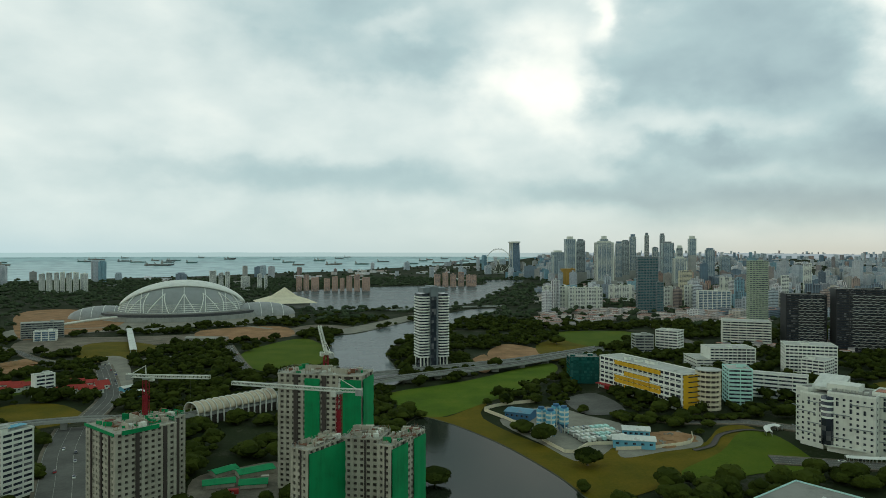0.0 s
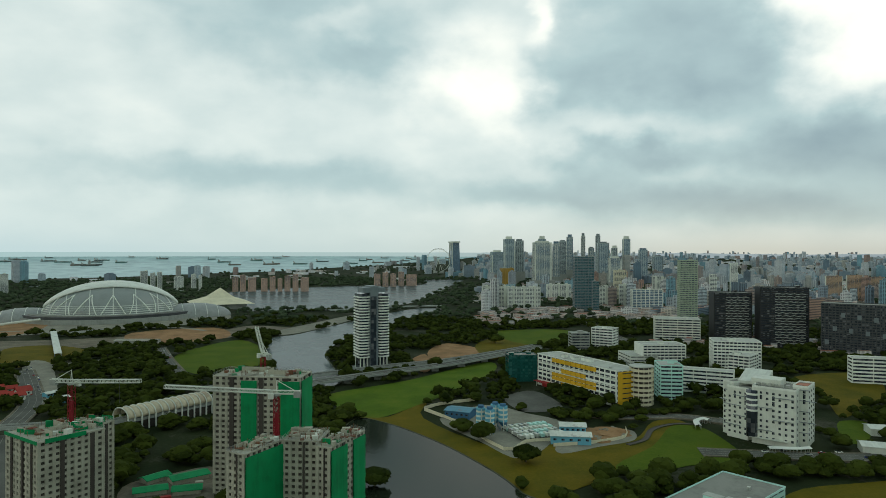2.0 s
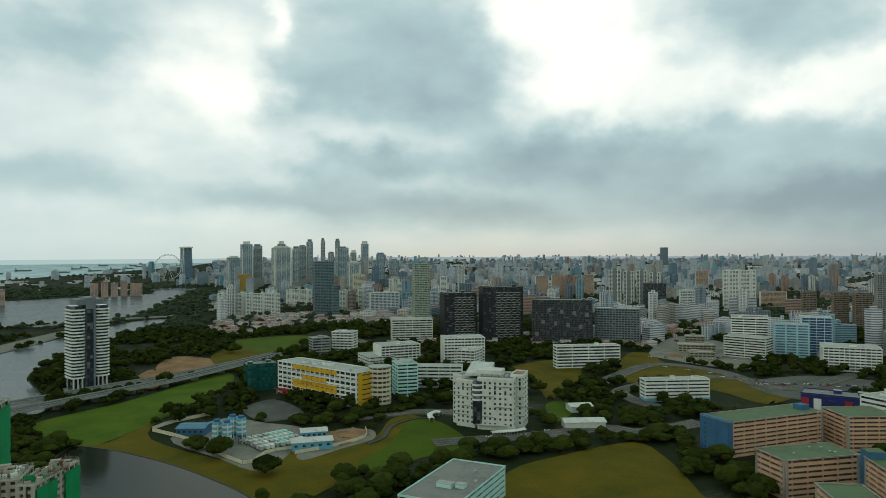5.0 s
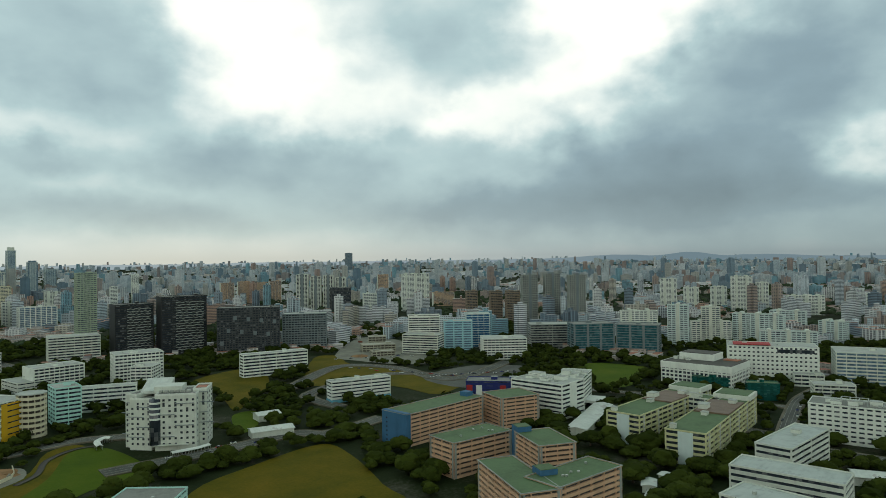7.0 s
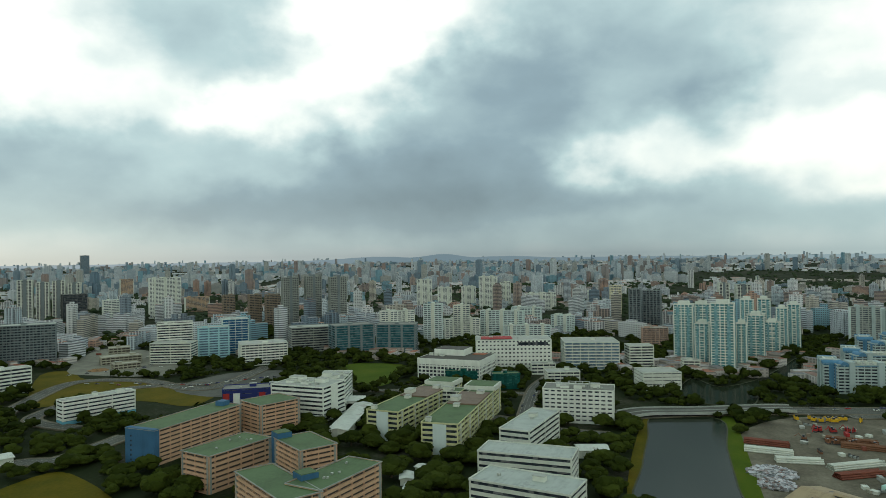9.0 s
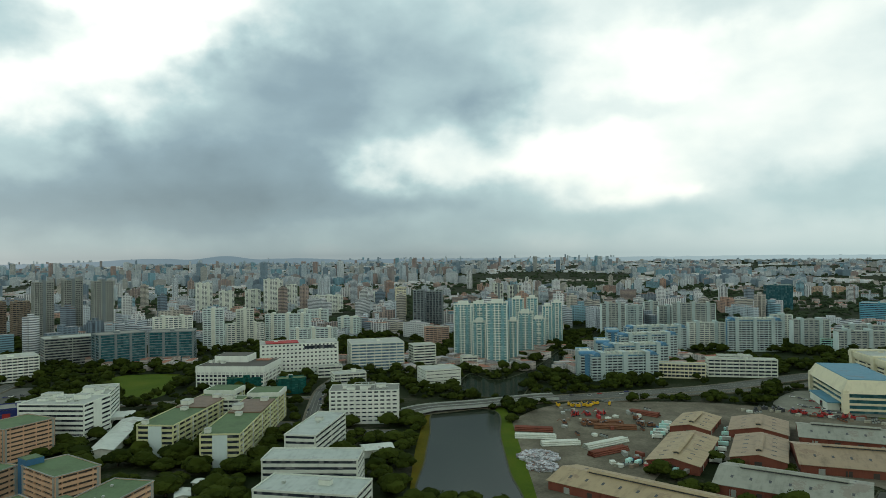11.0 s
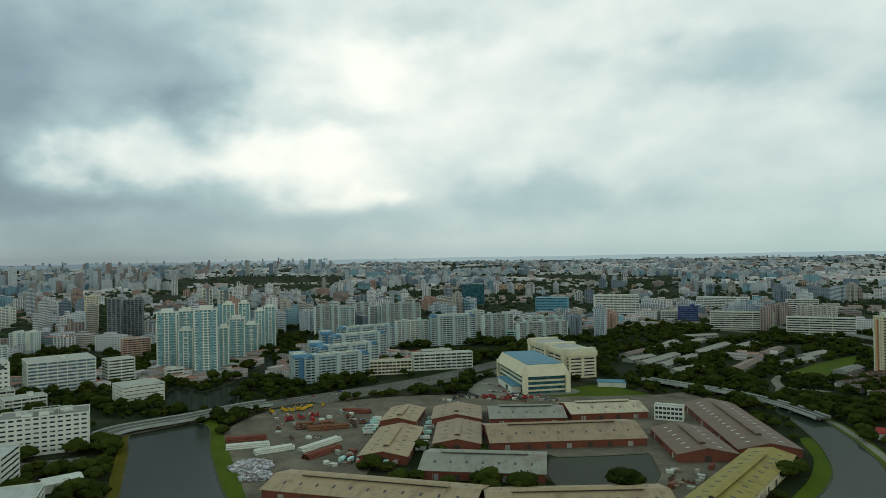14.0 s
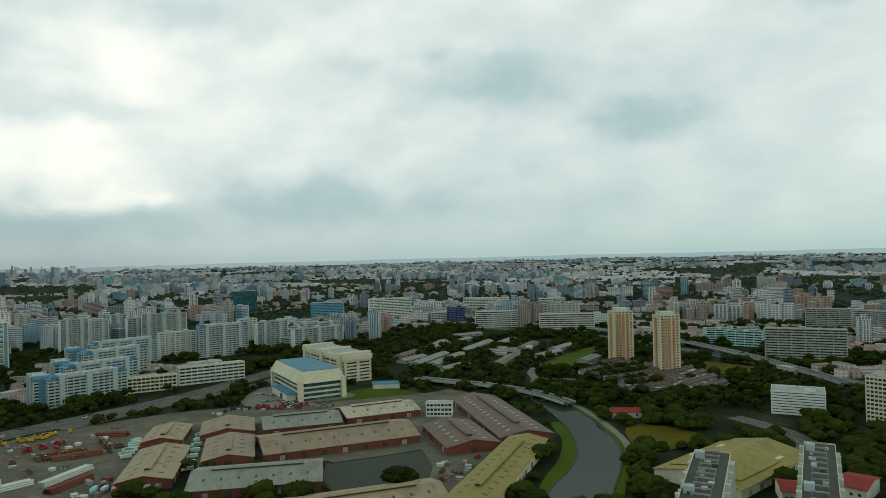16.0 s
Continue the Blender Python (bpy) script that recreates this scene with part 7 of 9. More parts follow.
shed(350.1, 451.3, 18.2, 14.0, 13.0, -17.8, "pavilion_b")

# orange and blue industrial blocks
flatted(393.3, 311.8, 24.2, 81.6, 21.9, -95.5, "one")
flatted(453.2, 284.3, 29.0, 34.0, 22.0, -115.9, "one_wing")
flatted(343.3, 244.3, 23.7, 46.2, 20.5, -104.4, "two")
flatted(349.2, 196.4, 34.1, 22.7, 24.0, -125.1, "two_wing")
flatted(280.1, 172.9, 53.5, 19.5, 25.0, -124.5, "three")
flatted(298.0, 151.4, 47.3, 20.6, 25.4, -12.0, "three_wing")

# white and green blocks further on
office(498.0, 276.5, 49.0, 34.0, 27.0, -94.0, "white_stack")
office(541.5, 274.5, 22.0, 50.0, 25.0, -74.5, "white_stack")
office(512.2, 335.7, 52.6, 22.0, 18.5, -60.8, "white_stack_low")
office(506.5, 183.7, 122.0, 25.0, 20.0, -5.4, "green_a")
office(489.6, 140.6, 136.0, 25.0, 20.0, 1.2, "green_b")
office(531.0, 161.5, 26.0, 16.0, 20.0, -92.0, "green_c")
office(693.5, 208.0, 68.4, 52.0, 22.0, -94.0, "white_court")
office(764.2, 162.9, 83.5, 40.0, 33.5, -74.0, "white_court_b")
office(792.0, 80.0, 60.0, 46.0, 30.0, -76.6, "grid_mid")
office(783.6, 65.8, 27.9, 20.0, 18.7, -77.2, "peach_small")
office(798.3, 25.7, 27.0, 21.6, 25.0, -72.2, "white_cube")
office(683.4, 5.7, 36.1, 30.0, 16.3, -71.5, "flat_shed")
office(539.8, 63.0, 53.5, 26.0, 24.9, -87.3, "laboratory")
office(377.9, 72.7, 52.4, 22.0, 20.0, -92.5, "grey_a")
office(327.6, 63.5, 51.4, 24.0, 20.0, -101.5, "grey_b")
office(448.0, 84.0, 62.0, 20.0, 20.0, -9.0, "grey_c")
shed(446.7, 44.7, 19.1, 14.0, 13.2, -74.3, "lean_roof")

# hospital-like white arc, condominiums and estates
slab(926.8, 368.3, 49.4, 16.0, 48.8, -60.3, "white_estate")
slab(959.2, 323.5, 27.8, 16.0, 56.4, -76.4, "white_estate")
slab(1017.9, 296.5, 26.1, 16.0, 50.5, -73.8, "white_estate")
slab(1021.8, 298.1, 54.6, 16.0, 29.6, -63.7, "white_estate")
slab(1049.6, 239.2, 68.0, 16.0, 40.3, -89.2, "white_estate")
slab(1000.0, 191.7, 68.7, 16.0, 23.2, -74.1, "white_estate")
slab(1111.6, 153.7, 34.9, 16.0, 28.9, -112.1, "white_estate")
slab(1245.0, 238.1, 54.4, 16.0, 30.9, -89.2, "white_estate")
tower(869.5, -24.7, 22.0, 19.0, 66.0, -98.3, "aqua")
tower(836.0, -43.5, 16.0, 14.0, 46.7, -98.3, "aqua")
tower(810.0, -63.5, 24.1, 21.0, 71.7, -98.1, "aqua")
tower(829.0, -84.0, 11.3, 12.0, 48.0, -98.2, "aqua")
tower(876.0, -104.5, 18.7, 17.0, 53.6, -98.0, "aqua")
tower(932.0, -129.5, 16.8, 15.0, 40.4, -98.6, "aqua")
tower(952.0, -144.0, 13.7, 13.0, 56.0, -98.8, "aqua")
tower(985.0, -163.0, 14.8, 14.0, 58.3, -98.9, "aqua")
tower(905.0, -48.0, 18.0, 15.0, 64.0, -96.0, "aqua")
tower(902.0, -75.0, 16.0, 14.0, 60.0, -96.0, "aqua")
tower(958.0, -104.0, 16.0, 14.0, 66.0, -98.0, "aqua")
tower(1003.0, -130.0, 16.0, 14.0, 64.0, -98.0, "aqua")
tower(1202.0, 43.5, 20.0, 18.0, 66.8, -93.0, "dark_pair")
tower(1236.0, 16.5, 30.0, 22.0, 62.7, -95.0, "dark_pair")
slab(984.3, 10.8, 34.1, 14.0, 25.1, -79.4, "brick_low")
tower(1407.6, 88.8, 20.6, 16.5, 62.4, -74.4, "cream")
slab(701.1, -183.3, 70.1, 14.0, 25.5, -85.0, "blue_estate")
slab(717.0, -147.0, 36.0, 13.0, 25.5, -4.0, "blue_estate")
slab(757.0, -211.0, 73.6, 14.0, 27.0, -80.0, "blue_estate")
slab(828.3, -245.4, 74.8, 14.0, 30.0, -78.0, "blue_estate")
slab(790.0, -182.0, 34.0, 13.0, 27.0, -8.0, "blue_estate")
slab(908.2, -280.5, 82.0, 14.0, 30.0, -83.5, "blue_estate")
slab(868.0, -213.0, 30.0, 13.0, 30.0, -8.0, "blue_estate")
slab(1102.0, -303.0, 33.0, 16.0, 42.7, -99.0, "white_blue")
slab(1094.0, -358.5, 30.0, 16.0, 42.5, -99.0, "white_blue")
slab(1165.0, -353.0, 24.0, 16.0, 44.5, -99.0, "white_blue")
slab(887.0, -402.0, 66.0, 14.0, 40.4, -98.7, "blue_estate")
slab(918.0, -352.0, 47.0, 14.0, 33.6, -98.8, "white_blue")
slab(920.0, -492.5, 47.0, 14.0, 35.7, -98.9, "white_blue")
slab(856.0, -531.5, 76.0, 14.0, 27.3, -98.7, "white_blue")
slab(974.0, -481.0, 27.0, 14.0, 37.6, -99.0, "white_blue")
slab(900.0, -560.0, 60.0, 14.0, 29.0, -112.0, "white_blue")
slab(1073.0, -265.5, 37.1, 13.0, 49.1, -93.9, "white_blue")
slab(1048.8, -383.6, 63.2, 13.0, 49.5, -110.1, "white_blue")
office(706.8, -241.0, 53.9, 12.0, 14.0, -104.8, "cream_low")
office(708.0, -307.4, 67.6, 14.0, 17.6, -101.5, "white_low")
office(767.1, -325.4, 35.3, 14.0, 12.3, -101.0, "white_low")

# civic building with the blue roof and its neighbour
blue_roofed(580.0, -347.0, 104.0, 48.0, 26.5, 166.6, )
office(640.0, -420.0, 112.0, 30.0, 27.0, 171.0, "cream_big")
shed(535.7, -409.5, 26.1, 14.0, 9.7, -127.4, "tiny_blue")

# far offices
office(1523.9, -746.6, 54.0, 43.2, 52.6, -108.1, "teal_box")
office(1227.6, -788.9, 66.7, 33.3, 33.0, -128.7, "red_blue")
office(1095.5, -851.5, 84.1, 29.4, 41.7, -119.9, "white_row")
office(982.8, -886.4, 35.1, 17.6, 16.5, -124.0, "white_low")
office(937.6, -885.3, 31.0, 21.7, 28.9, -125.4, "indigo")
office(1071.0, -1106.6, 100.3, 30.1, 28.0, -143.9, "white_row")
office(814.8, -880.5, 94.0, 18.8, 27.1, -133.2, "striped")
office(685.5, -894.9, 87.6, 17.5, 27.5, -138.5, "striped")
office(872.8, -1092.4, 51.2, 20.5, 34.5, -131.4, "striped")
twin_tower(450.1, -689.0, 23.4, 18.7, 57.8, -122.8, )
twin_tower(370.0, -650.7, 21.8, 17.5, 60.3, -126.4, )
office(437.2, -906.5, 35.7, 22.0, 18.3, -144.3, "teal_roof")
office(395.6, -898.7, 44.2, 22.0, 19.0, -170.2, "teal_roof")
slab(294.5, -818.2, 82.1, 14.0, 35.3, -158.2, "grey_row")
slab(366.4, -1110.2, 60.2, 14.0, 33.5, -159.7, "grey_row")
slab(313.7, -1132.6, 45.6, 14.0, 31.1, -172.5, "grey_row")
office(208.7, -562.2, 37.3, 26.0, 16.9, -159.6, "slatted")
office(151.3, -566.6, 16.8, 20.0, 33.3, 175.0, "cream_edge")

# brick sheds
brick_shed(432.9, -151.1, 30.1, 69.5, 5.5, -120.0, "tan")
brick_shed(500.8, -183.7, 26.5, 44.6, 5.5, -121.4, "tan")
brick_shed(486.6, -223.3, 36.6, 41.7, 5.5, -116.2, "pink")
brick_shed(463.8, -271.3, 56.8, 41.7, 5.5, -114.3, "grey")
brick_shed(449.1, -333.1, 59.6, 39.7, 5.5, -109.0, "cream")
brick_shed(431.7, -198.6, 30.7, 55.1, 5.5, -116.8, "pink")
brick_shed(403.4, -264.2, 104.0, 50.2, 5.5, -110.6, "pink")
brick_shed(365.9, -185.5, 71.9, 42.4, 5.5, -122.4, "grey")
brick_shed(350.8, -111.5, 116.2, 33.5, 5.5, -130.1, "tan")
brick_shed(290.7, -199.5, 92.3, 32.8, 5.5, -113.2, "tan")
brick_shed(344.6, -326.2, 63.2, 36.1, 5.5, 153.8, "brown")
brick_shed(363.8, -384.7, 131.1, 37.5, 5.5, 151.2, "brown")
brick_shed(270.8, -289.5, 24.8, 124.1, 7.0, -153.7, "olive")
office(409.7, -366.5, 21.0, 10.0, 10.3, -137.8, "tiny_white")
brick_shed(181.0, -390.0, 50.0, 86.0, 5.5, 178.2, "olive_wide")
rail_block(144.0, -283.4, 15.9, 77.5, 30.0, -157.9, )
rail_block(111.7, -323.5, 13.4, 93.8, 30.0, -161.0, )
red_roofed(141.5, -364.8, 8.8, 20.0, 7.6, -148.8, )
red_roofed(118.5, -395.7, 13.6, 26.0, 12.8, -177.3, )
shed(366.4, 141.1, 12.0, 7.0, 4.0, 20.0, "hut")
shed(384.5, 135.9, 10.0, 7.0, 4.0, 70.0, "hut")
shed(350.0, 133.0, 9.0, 6.0, 3.5, 10.0, "hut")
field("earthworks", SOIL, [(1990, -1100), (2120, -1060), (2240, -1200), (2180, -1330), (2040, -1260)])
slab(2080.0, -1130.0, 70.0, 12.0, 16.0, -115.0, "peach")
slab(2150.0, -1210.0, 80.0, 12.0, 14.0, -125.0, "peach")
slab(2060.0, -1215.0, 60.0, 12.0, 15.0, -110.0, "peach")
cars(10, (600.0, -300.0), (560.0, -350.0))
cars(8, (585.0, -330.0), (640.0, -340.0))
cars(8, (600.0, 640.0), (700.0, 560.0))
cars(8, (720.0, 112.0), (560.0, 109.0))
cars(6, (598.0, 290.0), (620.0, 180.0))
red_roofed(298.5, -462.2, 24.0, 13.0, 4.6, -137.1)

# downtown and shore, beyond the basin
tower(464.7, 2762.5, 49.8, 44.9, 114.4, 0.5, "downtown")
tower(449.7, 2418.4, 36.7, 33.0, 162.6, -0.5, "downtown")
tower(501.3, 2492.4, 30.6, 27.5, 155.5, -1.4, "downtown")
tower(547.8, 2322.2, 58.2, 52.4, 150.1, -3.3, "downtown")
tower(650.7, 2530.4, 23.7, 21.3, 148.1, -4.4, "downtown")
tower(698.5, 2616.7, 26.3, 23.7, 157.6, -4.9, "downtown")
tower(752.4, 2706.4, 23.3, 21.0, 176.8, -5.5, "downtown")
tower(867.6, 2906.6, 16.7, 15.0, 185.5, -6.6, "downtown")
tower(813.1, 2615.2, 20.5, 18.5, 131.7, -7.3, "downtown")
tower(934.3, 2908.7, 18.7, 16.8, 185.8, -7.8, "downtown")
tower(796.4, 2421.1, 39.5, 35.6, 147.9, -8.2, "downtown")
tower(956.4, 2619.8, 27.8, 25.0, 167.5, -10.1, "downtown")
tower(945.0, 2416.8, 28.8, 26.0, 126.2, -11.4, "downtown")
tower(779.9, 2247.3, 39.7, 35.7, 97.9, -9.1, "downtown")
tower(906.9, 2616.9, 22.3, 20.1, 132.0, -9.1, "downtown")
tower(1086.6, 2625.0, 36.6, 33.0, 99.5, -12.5, "downtown")
tower(673.8, 2856.7, 30.9, 27.8, 169.2, -3.3, "downtown")
tower(423.1, 2312.0, 44.8, 31.3, 61.4, -0.4, "gold")
tower(419.9, 1404.0, 40.3, 32.2, 112.2, -8.7, "grey_glass")
tower(427.6, 1344.7, 12.8, 11.5, 63.2, -9.6, "grey_glass")
tower(617.6, 1738.4, 31.4, 18.8, 73.0, -11.6, "cream")
tower(1042.9, 1952.6, 20.5, 16.4, 86.3, -20.1, "white")
tower(821.6, 1639.2, 16.3, 13.0, 65.4, -18.6, "white")
office(556.1, 1401.6, 63.1, 31.5, 43.4, -13.6, "blue_front")
slab(248.8, 1496.3, 59.7, 17.9, 45.9, -1.4, "white_estate")
slab(303.5, 1455.6, 69.5, 20.8, 45.9, -3.8, "white_estate")
slab(445.7, 1704.3, 60.8, 18.2, 38.4, -6.7, "white_estate")
slab(496.5, 1485.4, 29.2, 8.8, 46.2, -10.5, "white_estate")
slab(537.3, 1483.5, 23.2, 7.0, 50.0, -11.9, "white_estate")
slab(721.4, 1733.4, 33.5, 10.1, 55.6, -14.6, "white_estate")
slab(-1154.0, 1962.7, 14.9, 6.0, 53.1, 38.5, "shore_white")
slab(-1132.8, 1962.6, 15.0, 6.0, 56.3, 38.0, "shore_white")
slab(-1111.3, 1962.0, 12.5, 5.0, 56.3, 37.5, "shore_white")
slab(-1093.8, 1961.6, 11.3, 4.5, 57.9, 37.1, "shore_white")
slab(-1075.0, 1961.8, 12.7, 5.1, 56.4, 36.7, "shore_white")
slab(-1055.2, 1961.7, 12.7, 5.1, 58.0, 36.3, "shore_white")
slab(-1032.4, 1962.9, 19.2, 7.7, 54.9, 35.7, "shore_white")
slab(-713.4, 2115.2, 19.7, 7.9, 58.1, 26.6, "shore_white")
slab(-687.8, 2113.8, 13.7, 5.5, 51.3, 26.0, "shore_white")
slab(-667.7, 2113.8, 13.8, 5.5, 54.8, 25.5, "shore_white")
slab(-613.0, 2116.6, 26.2, 10.5, 41.2, 24.2, "shore_white")
slab(-568.3, 2113.7, 14.0, 5.6, 48.1, 23.1, "shore_white")
slab(-548.6, 2112.5, 9.4, 3.7, 44.7, 22.6, "shore_white")
slab(-434.0, 2059.3, 15.5, 6.2, 43.0, 19.9, "shore_pink")
slab(-412.5, 2059.2, 15.5, 6.2, 48.4, 19.3, "shore_pink")
slab(-386.2, 2060.6, 21.8, 8.7, 40.3, 18.6, "shore_pink")
slab(-350.2, 2059.4, 17.2, 6.9, 37.7, 17.7, "shore_pink")
slab(-326.0, 2059.0, 15.7, 6.3, 43.1, 17.0, "shore_pink")
slab(-304.2, 2058.1, 12.6, 5.0, 37.8, 16.4, "shore_pink")
slab(-282.6, 2058.8, 15.8, 6.3, 45.8, 15.8, "shore_pink")
slab(-259.1, 2058.8, 15.8, 6.3, 48.6, 15.2, "shore_pink")
slab(-232.5, 2060.2, 22.3, 8.9, 40.5, 14.4, "shore_pink")
slab(-19.3, 2298.5, 19.9, 8.0, 42.5, 8.5, "shore_pink")
slab(8.2, 2298.1, 18.1, 7.2, 47.0, 7.8, "shore_pink")
slab(34.7, 2298.2, 18.1, 7.3, 42.6, 7.1, "shore_pink")
slab(62.3, 2332.3, 18.4, 7.4, 47.8, 6.5, "shore_pink")
slab(97.2, 2336.0, 33.2, 13.3, 38.6, 5.6, "shore_pink")

# estates of the west
tower(1030.3, 605.3, 26.1, 20.9, 94.2, -47.6, "triplet")
tower(1050.0, 571.8, 25.9, 20.7, 95.8, -49.4, "triplet")
tower(1019.2, 509.9, 26.7, 21.4, 95.2, -51.4, "triplet")
tower(1139.9, 805.4, 22.0, 17.6, 57.3, -42.8, "brown")
tower(1125.5, 736.9, 23.0, 18.4, 59.4, -44.8, "brown")
tower(1123.7, 697.5, 25.3, 20.3, 60.4, -46.2, "brown")
tower(1130.9, 1311.5, 29.1, 23.3, 87.4, -48.8, "dark_white")
tower(1156.1, 1290.3, 25.2, 20.2, 81.6, -49.9, "dark_white")
tower(1180.7, 1271.7, 25.1, 20.1, 84.3, -50.9, "dark_white")
tower(1205.1, 1253.1, 25.0, 20.0, 78.6, -51.9, "dark_white")
slab(1252.9, 1049.8, 65.2, 19.6, 87.1, -42.0, "white_estate")
tower(1040.8, 996.3, 27.8, 19.4, 52.9, -38.3, "white")
office(1152.9, 1200.9, 47.2, 28.3, 56.6, -35.8, "black_low")
slab(1193.8, 1715.9, 39.7, 11.9, 58.5, -22.8, "peach")
slab(1230.1, 1686.5, 36.3, 10.9, 61.8, -24.1, "peach")
slab(1267.1, 1658.4, 39.4, 11.8, 58.3, -25.4, "peach")
slab(1300.3, 1631.4, 36.0, 10.8, 61.6, -26.6, "peach")
slab(1841.1, 1695.4, 40.8, 12.3, 63.9, -35.4, "peach")
slab(1419.1, 1093.4, 56.4, 16.9, 34.6, -40.4, "peach")
slab(1596.8, 560.9, 36.1, 10.8, 68.3, -58.6, "white_estate")
slab(1602.4, 509.8, 33.3, 10.0, 48.5, -60.4, "white_estate")
slab(1609.9, 450.5, 34.4, 10.3, 50.9, -62.4, "white_estate")
slab(1567.8, 391.7, 40.7, 12.2, 76.9, -64.0, "white_estate")
slab(1619.0, 360.8, 26.1, 7.8, 61.3, -65.4, "white_estate")
slab(1558.2, 264.8, 67.1, 20.1, 38.5, -68.4, "white_estate")
slab(1563.7, 147.7, 23.8, 7.1, 44.3, -72.6, "white_estate")
tower(1571.5, 776.9, 21.0, 16.8, 64.2, -51.7, "dark_white")
tower(1634.7, -130.2, 22.2, 17.8, 57.4, -82.6, "dark_white")
tower(1691.5, -175.5, 30.7, 24.6, 51.1, -83.9, "dark_white")
tower(1771.7, -216.7, 7.4, 6.0, 67.0, -85.0, "dark_white")

# landmarks and works
stadium((-499.5, 1316.5))
rail_station((-185.1, 501.6), (-140.5, 555.2))
viaduct(9.0, 7.5, (-319.3, 446.3), (-297.7, 470.7), (-256.4, 488.6), (-185.9, 501.5), (-139.6, 555.2), (-91.6, 602.6))
viaduct(15.0, 6.0, (-144.8, 575.6), (-50.2, 647.7), (9.3, 688.0), (70.4, 730.2), (131.0, 785.6), (193.5, 845.3))
viaduct(13.0, 4.0, (-157.5, 626.1), (-53.8, 693.5), (9.9, 733.0), (73.8, 765.8), (148.2, 827.1), (200.0, 873.6))
bridge(20.0, 3.6, (552.4, 28.7), (567.0, 11.8), (580.1, -31.8), (599.5, -77.2), (603.5, -98.0))
bridge(12.0, 4.0, (540.0, -448.0), (488.0, -461.0), (458.0, -469.0), (427.0, -472.0), (390.0, -470.0), (350.0, -458.0))
bridge(10.0, 4.0, (-108.6, 1398.0), (-28.4, 1438.0), (56.6, 1480.2), (131.6, 1495.8))
tower_crane(-66.2, 386.4, 69.7, 118, 18, "luffing")
tower_crane(-47.8, 314.4, 63.0, 172, 52, "flat")
tower_crane(-148.5, 341.1, 64.2, -14, 36, "flat")
ferris_wheel(288, 3540, 58.9)
deck_hotel(415, 3897, 162.2)
fence(2.6, (33.2, 544.9), (54.8, 503.1), (77.6, 432.6), (95.4, 448.7), (112.8, 451.4))
fence(2.6, (33.4, 548.7), (49.8, 564.6), (79.6, 577.3))
fence(2.6, (111.5, 438.8), (138.1, 442.6), (165.1, 454.3), (173.9, 476.4))
silo((69.2, 478.7))
silo((74.7, 472.9))
silo((81.0, 487.7))
silo((85.6, 481.7))
site_shed(59.8, 522.7, 19.8, 16.0, 7.7, -26.5, "blue")
site_shed(125.3, 447.3, 26.3, 12.0, 8.0, -11.6, "white")
site_shed(134.0, 473.4, 17.8, 12.0, 5.4, -11.8, "white")
truck_rows(4, 9, (87.6, 481.7), (117.4, 490.9), (95.4, 448.7))
truck_rows(1, 7, (419.9, -113.0), (397.3, -140.0), (399.8, -122.7))
truck_rows(1, 7, (417.9, -165.1), (491.3, -204.0), (428.4, -173.4))
truck_rows(2, 5, (482.4, -148.5), (511.4, -165.8), (466.6, -145.6))
heap("sand", 16, 2.5, (158.0, 469.2))
heap("sand", 9, 2.0, (145.4, 451.6))
heap("scrap", 13, 3.5, (434.5, -59.1))
heap("scrap", 9, 3.0, (413.5, -58.4))
pipe_stack(40, "white", (481.7, -49.1), (477.6, -77.6))
pipe_stack(40, "white", (460.8, -64.6), (463.2, -90.9))
pipe_stack(40, "white", (450.9, -92.2), (469.6, -123.8))
pipe_stack(40, "red", (502.3, -51.3), (496.4, -78.4))
pipe_stack(30, "red", (434.4, -92.3), (449.1, -118.4))
machines(9, "yellow", (579.7, -97.9), (576.0, -140.0))
machines(9, "red", (545.6, -100.8), (547.0, -125.9))
machines(7, "rust", (528.4, -145.1), (498.2, -153.4))
machines(8, "rust", (511.6, -92.3), (510.3, -130.4))
machines(10, "red", (542.8, -277.5), (525.0, -310.5))
machines(7, "dark", (554.8, -255.3), (546.2, -276.4))
drain((161.8, 438.2), (177.3, 449.2), (193.5, 474.7), (216.4, 487.6), (233.3, 482.6))
tents((226.4, 472.5), (231.1, 486.3), (238.9, 492.1), (241.8, 487.9))
tents((246.4, 416.8), (254.6, 414.8), (262.2, 413.3), (272.3, 414.0))
terrace_row((452.1, -594.8), (443.6, -679.0))
terrace_row((399.1, -620.8), (395.9, -707.3))
terrace_row((430.0, -586.6), (419.4, -668.5))
terrace_row((378.3, -612.9), (376.3, -693.8))
terrace_row((409.2, -579.0), (396.6, -658.6))
terrace_row((358.7, -605.4), (358.0, -681.1))
terrace_row((386.3, -566.9), (371.9, -643.4))
terrace_row((337.4, -593.4), (337.7, -663.3))
terrace_row((364.9, -555.7), (349.0, -629.3))
terrace_row((317.5, -582.2), (318.9, -646.7))
terrace_row((342.4, -540.9), (325.0, -611.2))
terrace_row((296.7, -567.4), (298.9, -626.0))
long_roof((591.0, -518.9), (627.7, -599.4))
long_roof((642.0, -617.0), (685.5, -711.7))
long_roof((540.4, -645.0), (547.8, -696.0))
long_roof((671.6, -533.1), (691.2, -578.4))
long_roof((533.0, -566.1), (568.1, -634.5))
long_roof((772.5, -720.5), (762.3, -772.4))
long_roof((640.0, -512.0), (652.0, -556.0))
long_roof((560.6, -505.7), (568.0, -550.0))
long_roof((697.9, -608.5), (738.7, -671.8))
long_roof((594.5, -675.3), (622.2, -736.8))
long_roof((611.0, -509.5), (648.0, -590.0))
